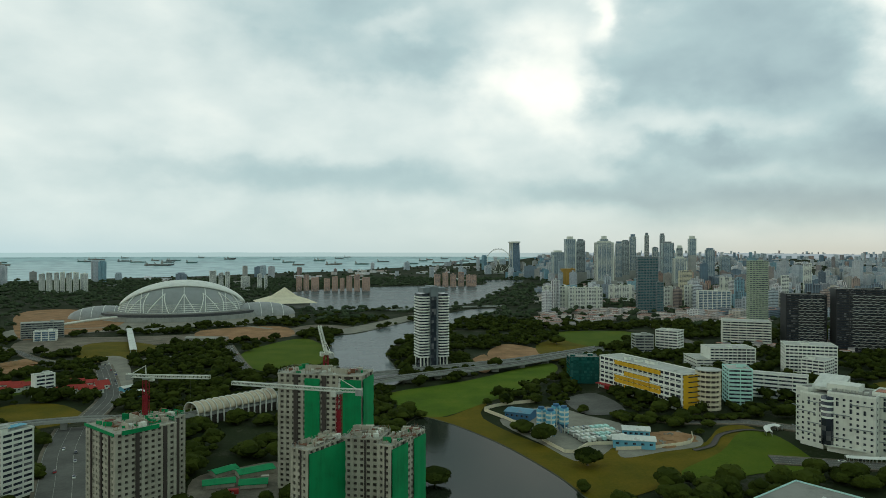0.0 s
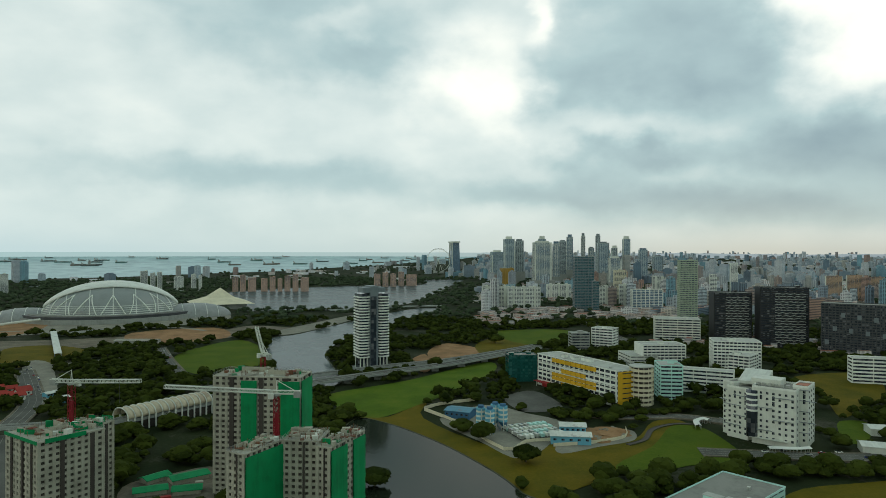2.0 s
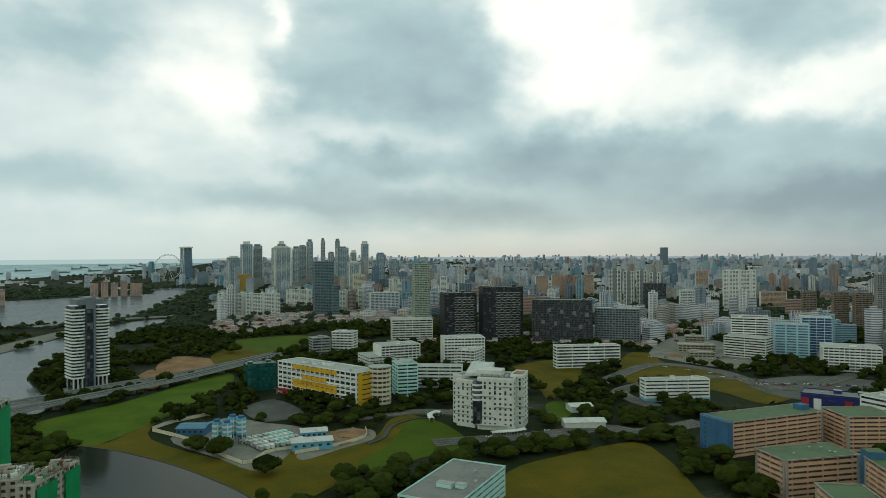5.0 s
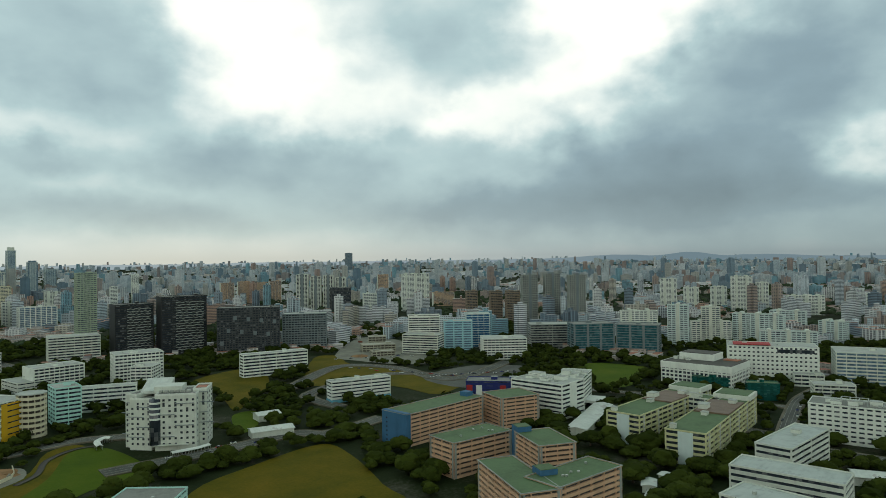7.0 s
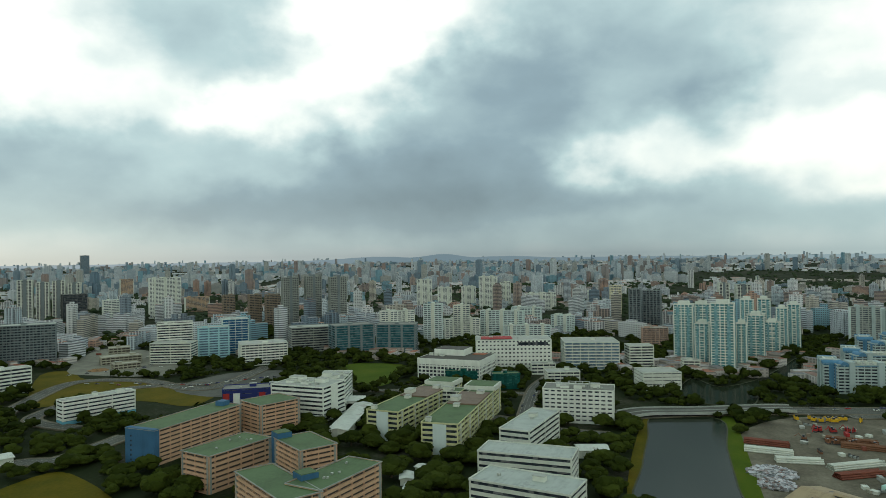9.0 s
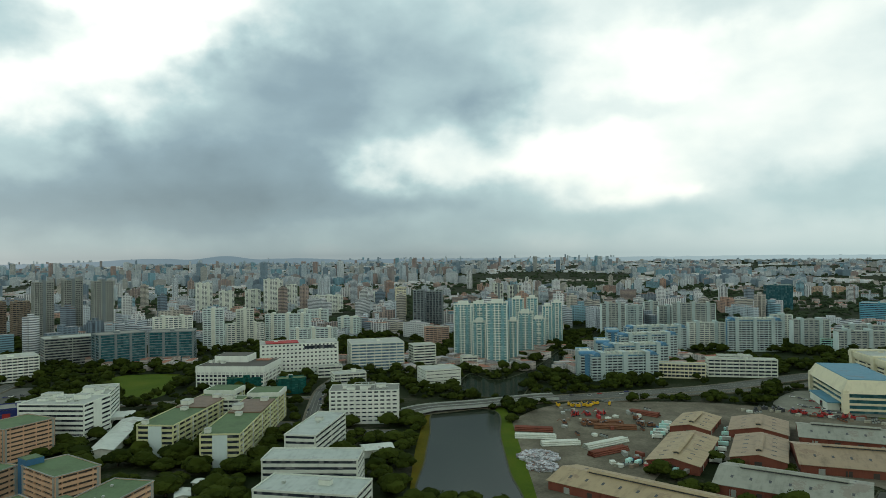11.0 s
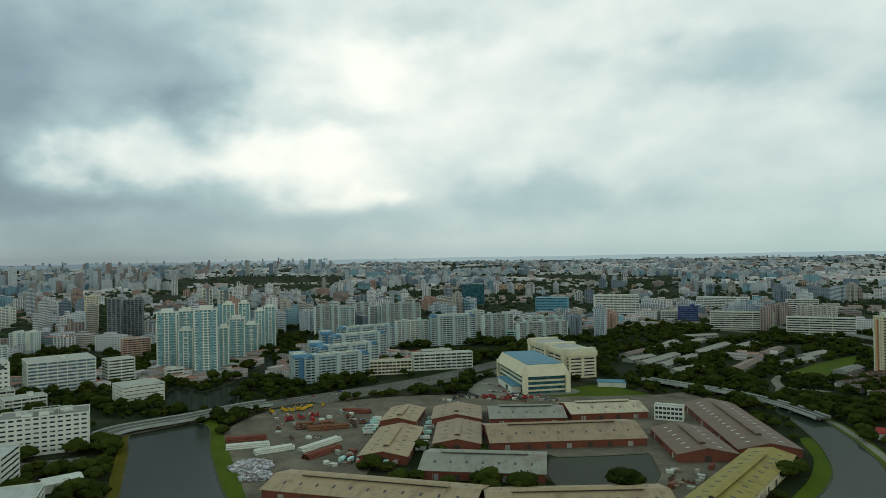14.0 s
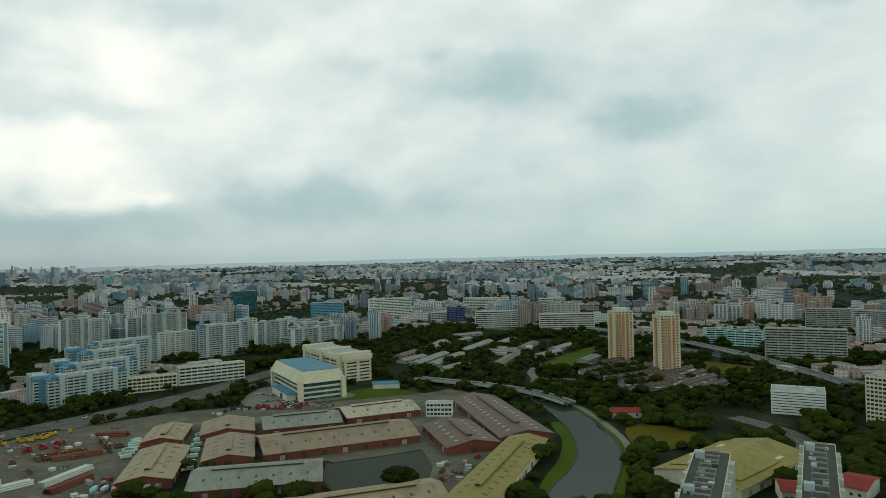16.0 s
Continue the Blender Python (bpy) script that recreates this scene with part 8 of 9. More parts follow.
long_roof((473.5, -645.0), (485.1, -688.0))
long_roof((655.0, -700.0), (676.0, -752.0))
long_roof((715.0, -668.0), (732.0, -716.0))
long_roof((560.0, -700.0), (572.0, -752.0))
long_roof((-360.7, 962.0), (-303.7, 958.0))
long_roof((-459.0, 1046.0), (-427.0, 1080.0))
covered_walk((-488.6, 1062.3), (-380.6, 839.3))
office(-578.0, 985.0, 54.0, 22.0, 22.0, 31.0, "small_grey")
office(-556.0, 955.0, 28.0, 18.0, 13.0, 24.0, "blue_front")
red_houses((-403.0, 626.0), (-379.6, 626.0))
red_houses((-343.4, 640.5), (-316.3, 632.0))
red_houses((-330.0, 612.0), (-308.0, 606.0))
site_shed(-286.0, 620.0, 14.0, 7.0, 4.0, 60.0, "white")
site_shed(-270.0, 596.0, 16.0, 8.0, 4.0, 60.0, "white")
heap("sand", 22, 5.0, (-470.0, 752.0))
cars(10, (-380.0, 770.0), (-300.0, 625.0))
cars(8, (-279.0, 889.0), (-212.0, 736.0))
tree_row(5.0, (137.4, 523.8), (167.7, 510.4), (231.6, 521.0))
tree_row(6.0, (-237.6, 1281.4), (-166.4, 1397.0), (-87.9, 1436.9))
for spot in ((372.0, 152.5), (413.9, 149.8), (408.0, 122.0), (427.7, 205.0), (437.3, 234.5), (430.0, 168.0), (395.0, 212.0)):
    big_tree(spot)
big_tree((300.5, -237.5))
big_tree((563.7, -66.4))
big_tree((86.7, 407.9))
big_tree((-4.1, 373.5))
big_tree((154.1, 924.4))
big_tree((137.1, 748.0))
big_tree((56.5, 481.5))
red_houses((-340.2, 600.6), (-312.5, 624.9))
red_houses((-389.7, 600.3), (-378.4, 624.4))
pale_hall(484.6, 231.8, 13.6, 87.8, 6.0, -77.9, )
office(665.0, 194.0, 34.0, 9.0, 12.0, -73.0, "court_glass")
office(650.0, 146.0, 26.0, 14.0, 14.0, -69.0, "court_glass")
office(738.0, 124.4, 26.0, 16.0, 10.8, -74.4, "white_low")
office(685.8, 96.4, 32.2, 20.0, 12.4, -72.0, "white_low")
office(783.2, -28.1, 17.7, 14.0, 12.1, -82.1, "white_low")
yard_clutter(14, (566.6, -88.9), (561.0, -168.1), (475.5, -81.8), (473.8, -141.6))
yard_clutter(26, (549.3, -236.4), (500.6, -326.9), (561.6, -252.8), (518.4, -332.7))
yard_clutter(18, (442.7, -116.6), (438.0, -154.6), (414.0, -94.8), (396.2, -118.0))
yard_clutter(14, (318.9, -282.4), (302.6, -314.7), (287.9, -258.6), (282.6, -269.2))
yard_clutter(16, (207.6, -342.8), (206.0, -364.7), (197.8, -315.3), (187.3, -325.3))
site_shed(-122.0, 372.0, 16.0, 9.0, 2.8, 20.0, "net")
site_shed(-108.0, 392.0, 20.0, 10.0, 3.0, 35.0, "net")
site_shed(-103.0, 372.0, 14.0, 9.0, 2.8, 12.0, "net")
site_shed(-126.0, 392.0, 14.0, 8.0, 2.8, 50.0, "net")
yard_clutter(14, (-130.8, 381.9), (-97.6, 401.7), (-118.9, 355.9), (-86.5, 356.1))

# cars on the roads
cars(12, (580.3, 0.6), (633.9, -180.1))
cars(5, (-245.6, 446.7), (-207.2, 372.5))
cars(8, (234.7, 414.0), (327.7, 398.0))
cars(8, (509.6, -467.0), (370.0, -460.9))
cars(10, (-48.5, 699.8), (115.9, 793.3))
cars(12, (566.6, 575.3), (584.5, 439.9))
cars(14, (773.7, -851.3), (287.3, -757.1))
cars(8, (566.9, -289.9), (538.6, -315.6))
cars(14, (569.8, 461.9), (648.0, 397.0))
viaduct(12.0, 6.0, (964.1, -760.9), (906.2, -823.3), (808.9, -890.3), (707.4, -918.2), (604.1, -895.9), (491.6, -864.8), (365.1, -795.2), (263.1, -721.1), (208.7, -675.3))
tower(4228.4, 4296.7, 60.5, 48.4, 165.4, -36.5, "hazy")
office(889.6, -510.9, 36.4, 16.0, 11.7, -115.9, "teal_roof")
office(694.0, 650.0, 46.0, 26.0, 9.0, -40.0, "raw_podium")
office(662.0, 612.0, 30.0, 18.0, 6.0, -35.0, "raw_podium")
office(735.0, 690.0, 26.0, 20.0, 13.0, -45.0, "raw_podium")
heap("sand", 12, 2.5, (640.0, 632.0))
yard_clutter(16, (615.8, 645.5), (641.7, 552.7), (769.3, 755.3), (750.1, 624.3))
yard_clutter(10, (524.0, -86.2), (504.2, -141.9), (566.0, -102.4), (545.0, -163.2))
pipe_stack(30, "dark", (520.0, -104.0), (514.0, -134.0))
pipe_stack(30, "dark", (506.0, -110.0), (500.0, -140.0))
pipe_stack(30, "red", (552.0, -150.0), (536.0, -168.0))

# ---- the town that fills the plain: many blocks, past counting ----
for fx, fy, fr in FOOTPRINTS:
    take_disc(fx, fy, fr + 2)


def city_material(name, walls, roofs, win=0.85, glaze=(0.05, 0.06, 0.07)):
    mat, nd, lk, m_, bsdf = principled(name, 0.7, 0.0, 0.25)
    geo, uv = nd.new("ShaderNodeNewGeometry"), nd.new("ShaderNodeUVMap")
    tone = nd.new("ShaderNodeAttribute")
    tone.attribute_name = "tone"
    rnd = tone.outputs["Fac"]
    sep = nd.new("ShaderNodeSeparateXYZ")
    lk.new(uv.outputs[0], sep.inputs[0])
    nrm = nd.new("ShaderNodeSeparateXYZ")
    lk.new(geo.outputs["Normal"], nrm.inputs[0])
    wall = ramp_node(nd, lk, rnd, [(i / (len(walls) - 1), c) for i, c in enumerate(walls)])
    roof = ramp_node(nd, lk, m_("FRACT", m_("MULTIPLY", rnd, 7.31)), [(i / (len(roofs) - 1), c) for i, c in enumerate(roofs)])
    wall.node.color_ramp.interpolation = roof.node.color_ramp.interpolation = "CONSTANT"
    wide = m_("MULTIPLY_ADD", m_("FRACT", m_("MULTIPLY", rnd, 3.7)), 4.0, 2.6)
    fu = m_("FRACT", m_("DIVIDE", sep.outputs[0], wide))
    fv = m_("FRACT", m_("DIVIDE", sep.outputs[1], 3.0))
    # some blocks have punched windows, some ribbons, some tall bays
    kind = m_("FRACT", m_("MULTIPLY", rnd, 17.3))
    hole = m_("MULTIPLY", m_("GREATER_THAN", fu, m_("MULTIPLY", m_("GREATER_THAN", kind, 0.35), 0.38)), m_("GREATER_THAN", fv, m_("MULTIPLY_ADD", m_("LESS_THAN", kind, 0.75), 0.32, 0.2)))
    face = mix_rgb(nd, lk, m_("MULTIPLY", hole, win), wall, glaze)
    dirt = noise_node(nd, lk, geo.outputs["Position"], 0.06, 3)
    body = mix_rgb(nd, lk, m_("GREATER_THAN", nrm.outputs[2], 0.5), face, roof)
    shade = m_("MULTIPLY_ADD", dirt, 0.5, 0.72)
    comb = nd.new("ShaderNodeCombineXYZ")
    for i in range(3):
        lk.new(shade, comb.inputs[i])
    lk.new(mix_rgb(nd, lk, 1.0, body, comb.outputs[0], "MULTIPLY"), bsdf.inputs["Base Color"])
    return mat


def town(name, rows, mat, label):
    """rows: x, y, w, d, h, angle of every block, as one mesh with wall coordinates in metres."""
    r = np.array(rows)
    n = len(r)
    dist = np.hypot(r[:, 0], r[:, 1])
    s = np.where(dist <= NEAR_PLAIN, 1.0, (NEAR_PLAIN + (REACH - NEAR_PLAIN) * (1 - np.exp(-(dist - NEAR_PLAIN) / (REACH - NEAR_PLAIN)))) / dist)
    c, sn = np.cos(r[:, 5]), np.sin(r[:, 5])
    corner = np.array([(-1, -1), (1, -1), (1, 1), (-1, 1)]) / 2
    v = np.zeros((n, 8, 3))
    for k in range(8):
        u, w = corner[k % 4]
        lx, ly = u * r[:, 2], w * r[:, 3]
        v[:, k, 0] = (r[:, 0] + c * lx - sn * ly) * s
        v[:, k, 1] = (r[:, 1] + sn * lx + c * ly) * s
        v[:, k, 2] = EYE_HEIGHT * (1 - s) + (r[:, 4] * s if k > 3 else -1.0)
    faces = np.array([(4, 5, 6, 7), (0, 1, 5, 4), (1, 2, 6, 5), (2, 3, 7, 6), (3, 0, 4, 7)])
    f = (faces[None] + 8 * np.arange(n)[:, None, None]).reshape(-1, 4)
    uv = np.zeros((n, 5, 4, 2))
    for k in range(1, 5):
        length = r[:, 2] if k in (1, 3) else r[:, 3]
        uv[:, k, 1, 0] = uv[:, k, 2, 0] = length
        uv[:, k, 2, 1] = uv[:, k, 3, 1] = r[:, 4]
    me = bpy.data.meshes.new(name)
    me.vertices.add(8 * n)
    me.vertices.foreach_set("co", v.ravel())
    me.loops.add(20 * n)
    me.loops.foreach_set("vertex_index", f.ravel().astype(np.int32))
    me.polygons.add(5 * n)
    me.polygons.foreach_set("loop_start", np.arange(0, 20 * n, 4, dtype=np.int32))
    me.uv_layers.new(name="UVMap").data.foreach_set("uv", uv.ravel())
    me.attributes.new("tone", "FLOAT", "FACE").data.foreach_set("value", np.repeat(r[:, 6], 5).astype(np.float32))
    me.materials.append(mat)
    me.update()
    me.validate()
    me.shade_flat()
    return tagged(new(name, me), label, "town blocks", kind="stuff")


PALE = [(0.78, 0.79, 0.78), (0.62, 0.66, 0.68), (0.80, 0.79, 0.76), (0.62, 0.57, 0.47), (0.30, 0.36, 0.40), (0.76, 0.76, 0.72), (0.52, 0.34, 0.25), (0.72, 0.77, 0.78), (0.30, 0.50, 0.56), (0.22, 0.29, 0.34), (0.80, 0.80, 0.77), (0.60, 0.68, 0.70), (0.46, 0.36, 0.30), (0.78, 0.78, 0.74)]
ROOFTONES = [(0.34, 0.34, 0.33), (0.24, 0.24, 0.23), (0.36, 0.19, 0.12), (0.46, 0.46, 0.44), (0.28, 0.27, 0.26)]
PALE = [(p[0] * 0.80, p[1] * 0.84, p[2] * 0.84) for p in PALE]
CITY_NEAR = city_material("town_walls", PALE, ROOFTONES, 0.8)
# haze of distance is in these colours: bluer walls, paler windows
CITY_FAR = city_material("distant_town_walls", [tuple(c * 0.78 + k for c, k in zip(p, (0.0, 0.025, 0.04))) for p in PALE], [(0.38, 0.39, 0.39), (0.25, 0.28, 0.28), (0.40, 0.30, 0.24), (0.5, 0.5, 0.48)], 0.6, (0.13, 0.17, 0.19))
LOWRISE = city_material("low_house_walls", [(0.60, 0.58, 0.52), (0.46, 0.42, 0.36), (0.66, 0.66, 0.63)], [(0.30, 0.11, 0.06), (0.26, 0.16, 0.11), (0.42, 0.41, 0.39), (0.20, 0.20, 0.20), (0.33, 0.15, 0.09), (0.5, 0.5, 0.48)], 0.5)

# window colour again paled towards blue, standing in for haze
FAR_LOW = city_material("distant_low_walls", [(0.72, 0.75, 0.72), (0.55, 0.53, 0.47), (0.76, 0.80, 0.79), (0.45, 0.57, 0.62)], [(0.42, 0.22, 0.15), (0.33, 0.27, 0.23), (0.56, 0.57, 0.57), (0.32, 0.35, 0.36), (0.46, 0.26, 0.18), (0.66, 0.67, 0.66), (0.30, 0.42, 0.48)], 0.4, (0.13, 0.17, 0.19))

crng = random.Random(11)
mid, low, far, houses = [], [], [], []


def quarter(x, y):
    """The lie of the streets: one angle for each quarter of the town."""
    return noise.noise(Vector((x / 500, y / 500, 0.3))) * 2.2


def massing(rows, x, y, ang, w, d, h, form):
    """One building as a few joined boxes: a slab with bays and stair cores, a crossed tower, or an office with its plant."""
    t = crng.random()
    ca, sa = math.cos(ang), math.sin(ang)

    def add(u, v, bw, bd, bh):
        rows.append((x + ca * u - sa * v, y + sa * u + ca * v, bw, bd, bh, ang, t))
    if form == "slab":
        n = max(2, round(w / 20))
        for i in range(n):
            u = (i + 0.5) / n * w - w / 2
            add(u, (i % 2) * 3.2, w / n + 0.3, d, h - (0, 2.9, 0, 5.8)[crng.randrange(4)])
        for i in range(1, n):
            add(i / n * w - w / 2, 1.5, 4.2, d + 4.0, h + 3.4)
    elif form == "tower":
        add(0, 0, w, d * 0.55, h)
        add(0, 0, w * 0.5, d, h + 2.8)
        add(0, 0, w * 0.28, d * 0.4, h + 6.5)
    else:
        add(0, 0, w, d, h)
        add(w * crng.uniform(-0.25, 0.25), 0, w * 0.35, d * 0.5, h + 3.6)
        if crng.random() < 0.5:
            add(w * 0.5, -d * 0.35, w * 0.5, d * 0.6, h * 0.45)


tries, built = 0, 0
while built < 820 and tries < 14000:
    tries += 1
    az, dist = crng.uniform(-34, 168), 980 * (2600 / 980) ** (crng.random() ** 0.8)
    if az < 8 or (az < 30 and dist < 1350) or dist < np.interp(az, (60, 90, 105, 115, 140, 168), (1020, 1060, 1150, 1080, 960, 980)):
        continue
    a = radians(az)
    x, y = math.sin(a) * dist, math.cos(a) * dist
    if is_taken(x, y) or noise.noise(Vector((x / 230, y / 230, 2.0))) < (-0.12 if az < 100 else -0.02):
        continue
    estate = noise.noise(Vector((x / 330, y / 330, 21.0))) > 0.02
    form = crng.choice(("slab", "slab", "tower")) if estate else crng.choice(("office", "office", "office", "slab"))
    ang = quarter(x, y) + crng.choice((0, math.pi / 2))
    if form == "slab":
        w, d, h = crng.uniform(34, 74), crng.uniform(9, 12), crng.choice((24, 30, 33, 36, 36) if estate else (11, 14, 14, 20)) * crng.uniform(0.9, 1.1)
    elif form == "tower":
        w, d, h = crng.uniform(15, 22), crng.uniform(15, 20), crng.uniform(38, 62) * np.interp(az, (95, 125), (1.0, 0.7))
    else:
        w, d, h = crng.uniform(22, 46), crng.uniform(14, 24), crng.uniform(9, 24)
    massing(mid, x, y, ang, w, d, h, form)
    built += 1
    clear_rect(x, y, w, d, math.degrees(ang), 0)
    for fx, fy, fr in FOOTPRINTS[-8:]:
        take_disc(fx, fy, fr + 7)
tries = 0
while len(low) < 3600 and tries < 44000:
    tries += 1
    az, dist = crng.uniform(-34, 168), 760 * (3300 / 760) ** crng.random()
    a = radians(az)
    x, y = math.sin(a) * dist, math.cos(a) * dist
    if az < 8 or (az < 62 and dist < 960) or is_taken(x, y) or noise.noise(Vector((x / 300, y / 300, 7.0))) < 0.05:
        continue
    low.append((x, y, crng.uniform(8, 26), crng.uniform(7, 10), crng.uniform(4, 9), quarter(x, y) + crng.choice((0, math.pi / 2)), crng.random()))
    take_disc(x, y, 11)
for _ in range(34000):
    az, dist = crng.uniform(-36, 172), 2500 * (15500 / 2500) ** (crng.random() ** 0.8)
    if az < 12 and dist > coast(az) * 0.97:
        continue
    if az < 8 and crng.random() < 0.9:
        continue
    a = radians(az)
    x, y = math.sin(a) * dist, math.cos(a) * dist
    green = noise.noise(Vector((x / 1100, y / 1100, 4.0))) + 0.5 * noise.noise(Vector((x / 380, y / 380, 9.0)))
    if green < -0.12:
        continue
    grow = 1 + dist / 14000
    ang = quarter(x, y) + crng.choice((0, math.pi / 2))
    t = crng.random()
    # estates stand in clusters, with low streets between them
    cluster = noise.noise(Vector((x / 700, y / 700, 12.0))) + 0.6 * noise.noise(Vector((x / 260, y / 260, 15.0)))
    tall = np.interp(az, (8, 40, 95, 125, 170), (1.0, 1.0, 0.92, 0.6, 0.55))
    if cluster < np.interp(az, (30, 95, 120), (0.0, 0.02, 0.14)):
        houses.append((x, y, crng.uniform(14, 44) * grow, crng.uniform(9, 20) * grow, crng.choice((5, 6, 7, 9, 12, 15)) * crng.uniform(0.8, 1.2), ang, t))
        continue
    h = crng.choice((20, 28, 34, 38, 42, 46)) * crng.uniform(0.85, 1.2) * tall
    w, d = crng.uniform(12, 42) * grow, crng.uniform(8, 14) * grow
    if crng.random() < 0.08 and az < 105:
        w, d, h = crng.uniform(18, 28), crng.uniform(16, 24), crng.uniform(60, 105)
    far.append((x, y, w, d, h, ang, t))
    if dist < 6000:
        far.append((x, y, w * 0.3, d * 1.25, h + 4, ang, t))
town("town_blocks", mid, CITY_NEAR, "pale housing blocks and offices packed across the town")
town("low_houses", low, LOWRISE, "low houses and shops with tiled roofs")
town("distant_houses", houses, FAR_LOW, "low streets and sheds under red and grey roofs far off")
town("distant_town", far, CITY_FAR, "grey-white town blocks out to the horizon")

# ---- trees ----
def lump(verts, faces, cx, cy, cz, r, squash, rnd, sub=1):
    bm = bmesh.new()
    bmesh.ops.create_icosphere(bm, subdivisions=sub, radius=1.0)
    n = len(verts)
    for v in bm.verts:
        k = r * rnd.uniform(0.78, 1.18)
        verts.append((cx + v.co.x * k, cy + v.co.y * k, cz + v.co.z * k * squash))
    for f in bm.faces:
        faces.append(tuple(n + v.index for v in f.verts))
    bm.free()


def leaves(verts, faces, cx, cy, cz, r, squash, count, size, rnd):
    for _ in range(count):
        u = Vector((rnd.gauss(0, 1), rnd.gauss(0, 1), rnd.gauss(0.25, 0.9))).normalized()
        p = Vector((cx, cy, cz)) + Vector((u.x * r, u.y * r, u.z * r * squash)) * rnd.uniform(0.9, 1.15)
        t = u.orthogonal().normalized() if u.length else Vector((1, 0, 0))
        t.rotate(Matrix.Rotation(rnd.uniform(0, 6.28), 3, u))
        b = u.cross(t)
        s = size * rnd.uniform(0.6, 1.3)
        tilt = u * rnd.uniform(-0.5, 0.5)
        n = len(verts)
        for q in (p + (t + tilt) * s, p + b * s * 0.7, p - (t + tilt) * s, p - b * s * 0.7):
            verts.append(tuple(q))
        faces.append((n, n + 1, n + 2, n + 3))


def crown_shape(rnd, lumps, spread, squash, sub, cards, size):
    """A crown of overlapping clumps, unit radius about (0, 0, 0.86)."""
    v, f = [], []
    for i in range(lumps):
        a = 6.283 * i / max(lumps - 1, 1) + rnd.uniform(-0.4, 0.4)
        q = 0.0 if i == 0 else spread * rnd.uniform(0.7, 1.1)
        r = rnd.uniform(0.42, 0.62) if i else 0.66
        z = 0.86 + (0.22 if i == 0 else rnd.uniform(-0.2, 0.12))
        lump(v, f, q * math.cos(a), q * math.sin(a), z, r, squash, rnd, sub)
        leaves(v, f, q * math.cos(a), q * math.sin(a), z, r, squash, cards, size, rnd)
    return v, f


def trunk_mesh(rnd):
    """A tapered trunk that forks into limbs, unit scale."""
    v, f = [], []

    def limb(p, q, r0, r1):
        p, q = Vector(p), Vector(q)
        w = (q - p).normalized()
        t = w.orthogonal().normalized()
        b = w.cross(t)
        n = len(v)
        for c, r in ((p, r0), (q, r1)):
            for k in range(6):
                a = k * math.pi / 3
                v.append(tuple(c + t * r * math.cos(a) + b * r * math.sin(a)))
        for k in range(6):
            f.append((n + k, n + (k + 1) % 6, n + 6 + (k + 1) % 6, n + 6 + k))
    limb((0, 0, -0.03), (0.02, 0.01, 0.4), 0.075, 0.05)
    for k in range(4):
        a = k * 1.57 + rnd.uniform(-0.4, 0.4)
        limb((0.02, 0.01, 0.37), (0.42 * math.cos(a), 0.42 * math.sin(a), 0.8), 0.04, 0.015)
    return mesh_of("trunk", v, f, BARK)


trng = random.Random(5)
TREES = []
for k in range(5):
    leaf = LEAF_LITE if k == 4 else LEAF
    tv, tf = crown_shape(trng, 8, 0.56, 0.72, 2, 70, 0.085)
    TREES.append((trunk_mesh(trng), mesh_of("crown", tv, tf, leaf)))


def plant(x, y, r, k):
    tr, cr = TREES[k % 5]
    ob = tagged(new("tree", tr), "broad-crowned dark green rain tree" if k % 5 != 4 else "young pale green tree", "tree", "town trees")
    ob.location, ob.scale, ob.rotation_euler = (x, y, 0), (r, r, r * trng.uniform(0.65, 0.85)), (0, 0, trng.uniform(0, 6.28))
    crown = new("crown", cr)
    crown.parent = ob
    return ob


def grove(name, spots, mat, shapes, label):
    """Many trees as one mesh; every spot is x, y, radius, base height."""
    vs, fs, base = [], [], 0
    for i, (x, y, r, z) in enumerate(spots):
        sv, sf = shapes[i % len(shapes)]
        a = trng.uniform(0, 6.28)
        c, s = math.cos(a), math.sin(a)
        q = sv @ np.array([(c, s, 0), (-s, c, 0), (0, 0, trng.uniform(0.65, 0.95))]) * r + (x, y, z)
        vs.append(q)
        fs.append(sf + base)
        base += len(sv)
    v, f = np.concatenate(vs), np.concatenate(fs)
    me = bpy.data.meshes.new(name)
    me.vertices.add(len(v))
    me.vertices.foreach_set("co", v.ravel())
    me.loops.add(f.size)
    me.loops.foreach_set("vertex_index", f.ravel().astype(np.int32))
    me.polygons.add(len(f))
    me.polygons.foreach_set("loop_start", np.arange(0, f.size, 3, dtype=np.int32))
    me.materials.append(mat)
    me.update()
    me.shade_flat()
    return tagged(new(name, me), label, "trees", kind="stuff")


def tri_shape(lumps, sub, cards, size):
    v, f = crown_shape(trng, lumps, 0.5, 0.75, sub, cards, size)
    tri = []
    for q in f:
        tri.append(q[:3])
        if len(q) == 4:
            tri.append((q[0], q[2], q[3]))
    return np.array(v), np.array(tri)


near_shapes = [tri_shape(6, 2, 30, 0.10) for _ in range(8)]
mid_shapes = [tri_shape(4, 1, 6, 0.26) for _ in range(6)]
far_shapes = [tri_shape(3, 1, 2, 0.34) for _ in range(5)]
spots = []
for _ in range(26000):
    az = trng.uniform(-36, 172)
    dist = math.sqrt(trng.uniform(330 ** 2, 1250 ** 2))
    a = radians(az)
    x, y = math.sin(a) * dist, math.cos(a) * dist
    if is_taken(x, y):
        continue
    thick = noise.noise(Vector((x / 90, y / 90, 1.0))) + 0.5 * noise.noise(Vector((x / 30, y / 30, 5.0)))
    if thick < (-0.38 if dist < 900 else -0.25):
        continue
    spots.append((x, y, trng.uniform(3.4, 6.0) if trng.random() < 0.68 else trng.uniform(6.0, 9.0), 0.0))
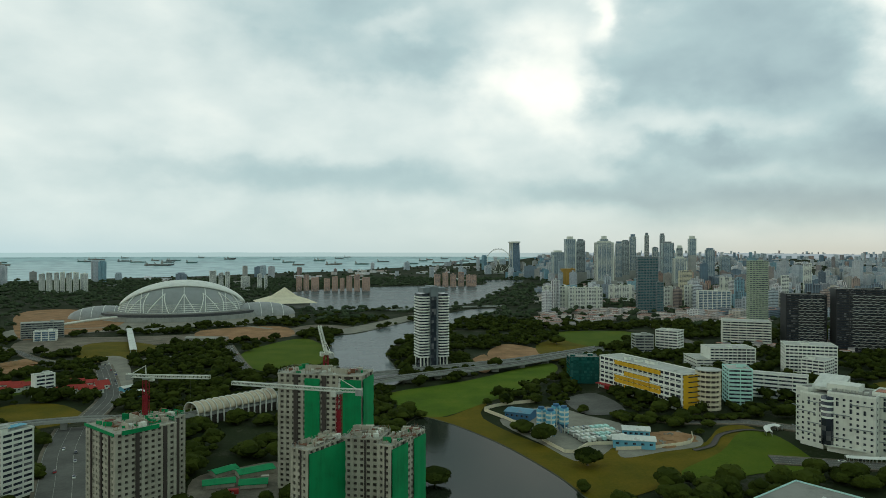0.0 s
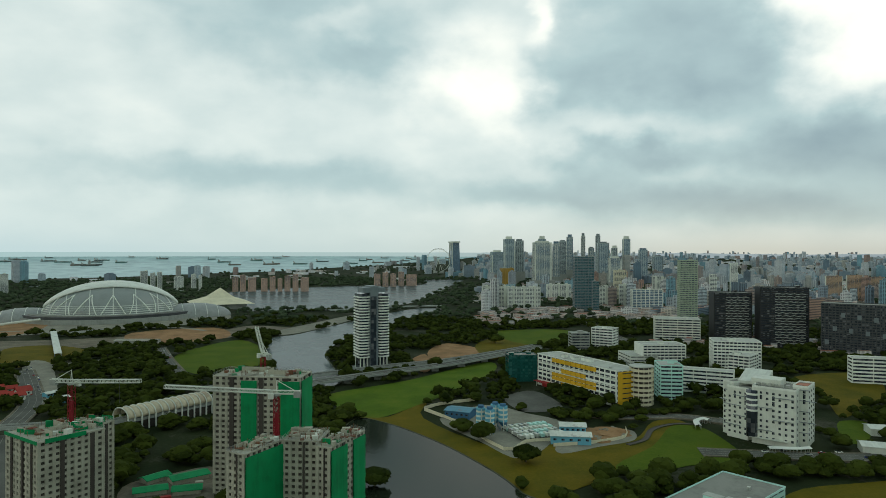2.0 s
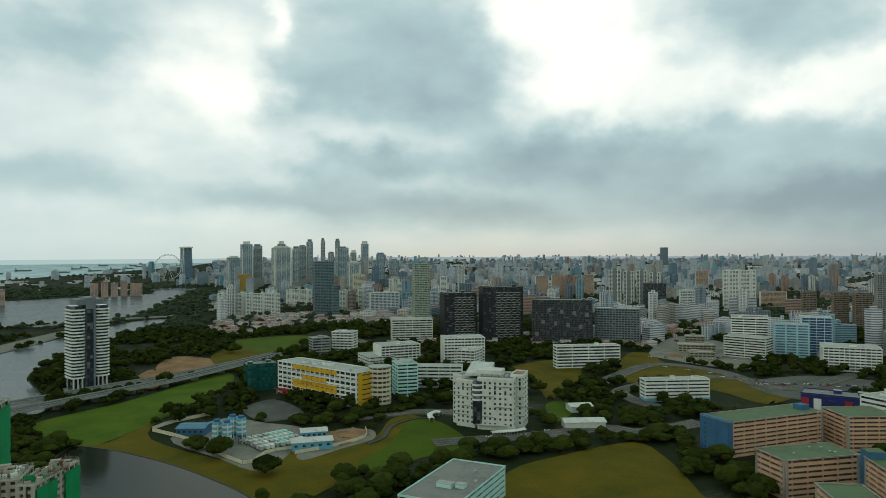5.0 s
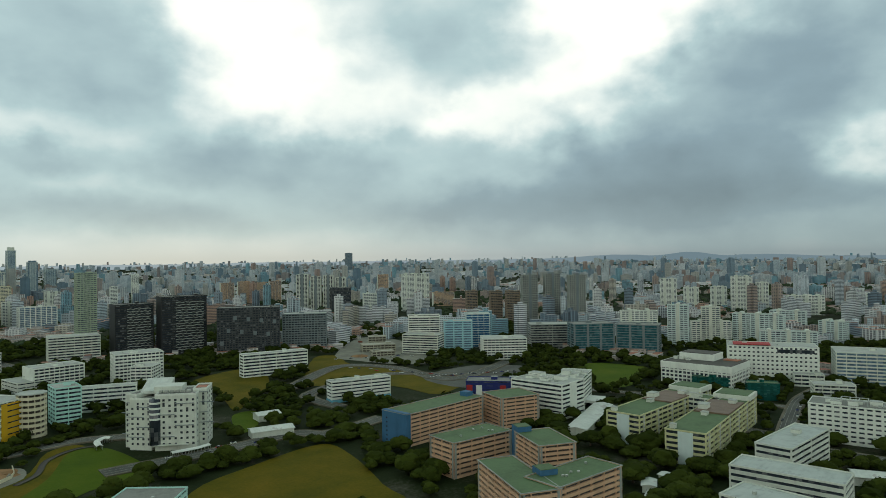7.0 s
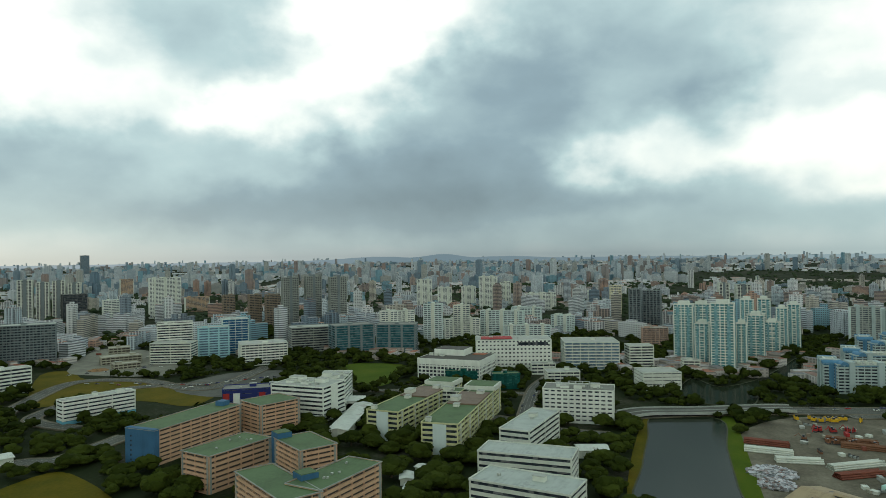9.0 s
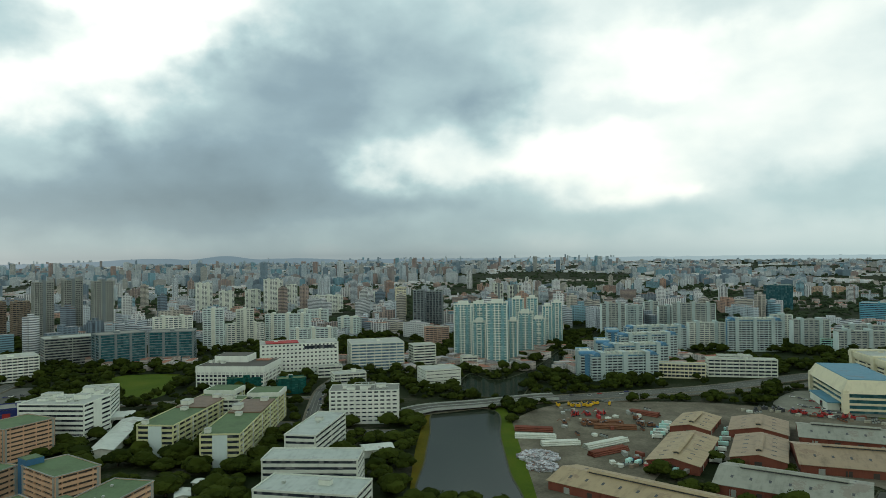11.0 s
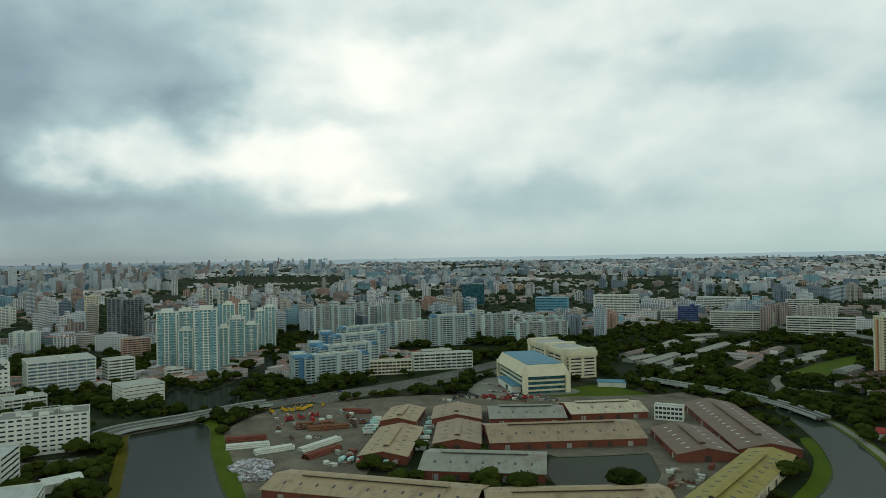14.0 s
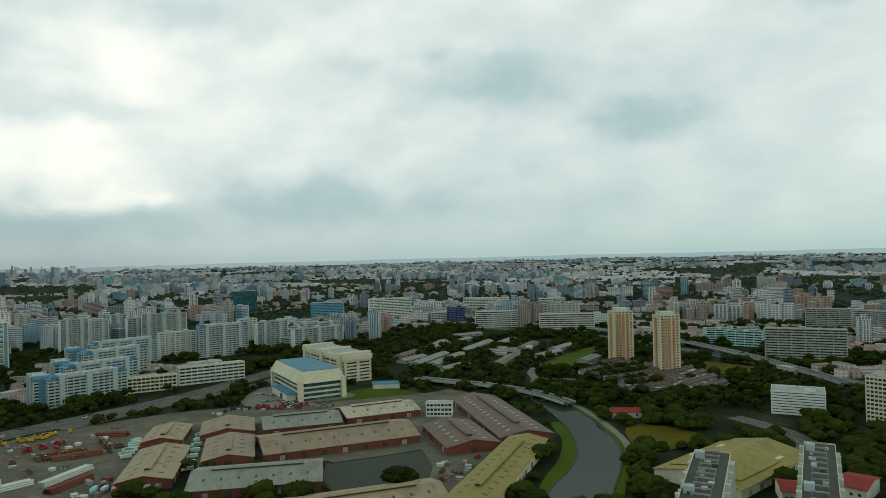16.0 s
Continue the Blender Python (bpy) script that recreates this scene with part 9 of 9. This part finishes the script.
for q in BIG_TREES + ROW_TREES:
    plant(q[0], q[1], q[2], trng.randrange(4))
spots.sort(key=lambda q: math.hypot(q[0], q[1]))
for k, q in enumerate(spots[:35]):
    plant(q[0], q[1], q[2], k * 3 + (k // 7))
near_count = sum(math.hypot(q[0], q[1]) < 560 for q in spots)
grove("woodland", spots[35:near_count], LEAF, near_shapes, "dense dark green trees between the buildings")
grove("town_woodland", spots[near_count:], LEAF, mid_shapes, "dark green trees between the streets")
spots = []
for _ in range(24000):
    az = trng.uniform(-36, 172)
    dist = math.sqrt(trng.uniform(1200 ** 2, 2900 ** 2)) if _ % 5 else trng.uniform(2500, 5600)
    a = radians(az)
    x, y = math.sin(a) * dist, math.cos(a) * dist
    if is_taken(x, y) or (az < 12 and dist > coast(az) * 0.98):
        continue
    thick = noise.noise(Vector((x / 220, y / 220, 3.0)))
    if thick < (-0.4 if az < 12 else -0.28):
        continue
    s = squeeze(dist)
    spots.append((x * s, y * s, trng.uniform(4.5, 8.5) * s * (1 + dist / 9000), EYE_HEIGHT * (1 - s)))
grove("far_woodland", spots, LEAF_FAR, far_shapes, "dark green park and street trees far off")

# ---- ships at anchor ----
srng = random.Random(3)
# hull paints are greyed, with the sea haze mixed into the colour
HULLS = [paint("dark_hull", (0.10, 0.12, 0.13)), paint("rust_hull", (0.15, 0.14, 0.13)), paint("green_hull", (0.10, 0.17, 0.17))]
for k in range(64):
    az = srng.uniform(-35, 7)
    dist = max(coast(az) + 800, 5200 + 9000 * srng.random() ** 1.3)
    a = radians(az)
    L = srng.uniform(60, 125)
    ship = thing("cargo_ship", math.sin(a) * dist, math.cos(a) * dist, -az + srng.uniform(-25, 25), "dark-hulled cargo ship at anchor on the sea", "ship", "anchored ships", z=0.6)
    part("hull", mesh_of("hull", [(-L / 2, -12, 0), (L * 0.42, -12, 0), (L / 2, 0, 0), (L * 0.42, 12, 0), (-L / 2, 12, 0), (-L / 2, -13, 9), (L * 0.43, -13, 9), (L * 0.54, 0, 12), (L * 0.43, 13, 9), (-L / 2, 13, 9)],
                         [(4, 3, 2, 1, 0), (5, 6, 7, 8, 9), (0, 1, 6, 5), (1, 2, 7, 6), (2, 3, 8, 7), (3, 4, 9, 8), (4, 0, 5, 9)], HULLS[k % 3]), ship)
    part("bridge_house", box(10, 18, 12, GREY), ship, x=-L * 0.4, z=9)
    part("funnel", box(5, 5, 8, BROWN if k % 2 else SLATE), ship, x=-L * 0.45, z=18)
    part("deck_cargo", box(L * 0.5, 18, 2.5, GREY), ship, x=L * 0.05, z=9)
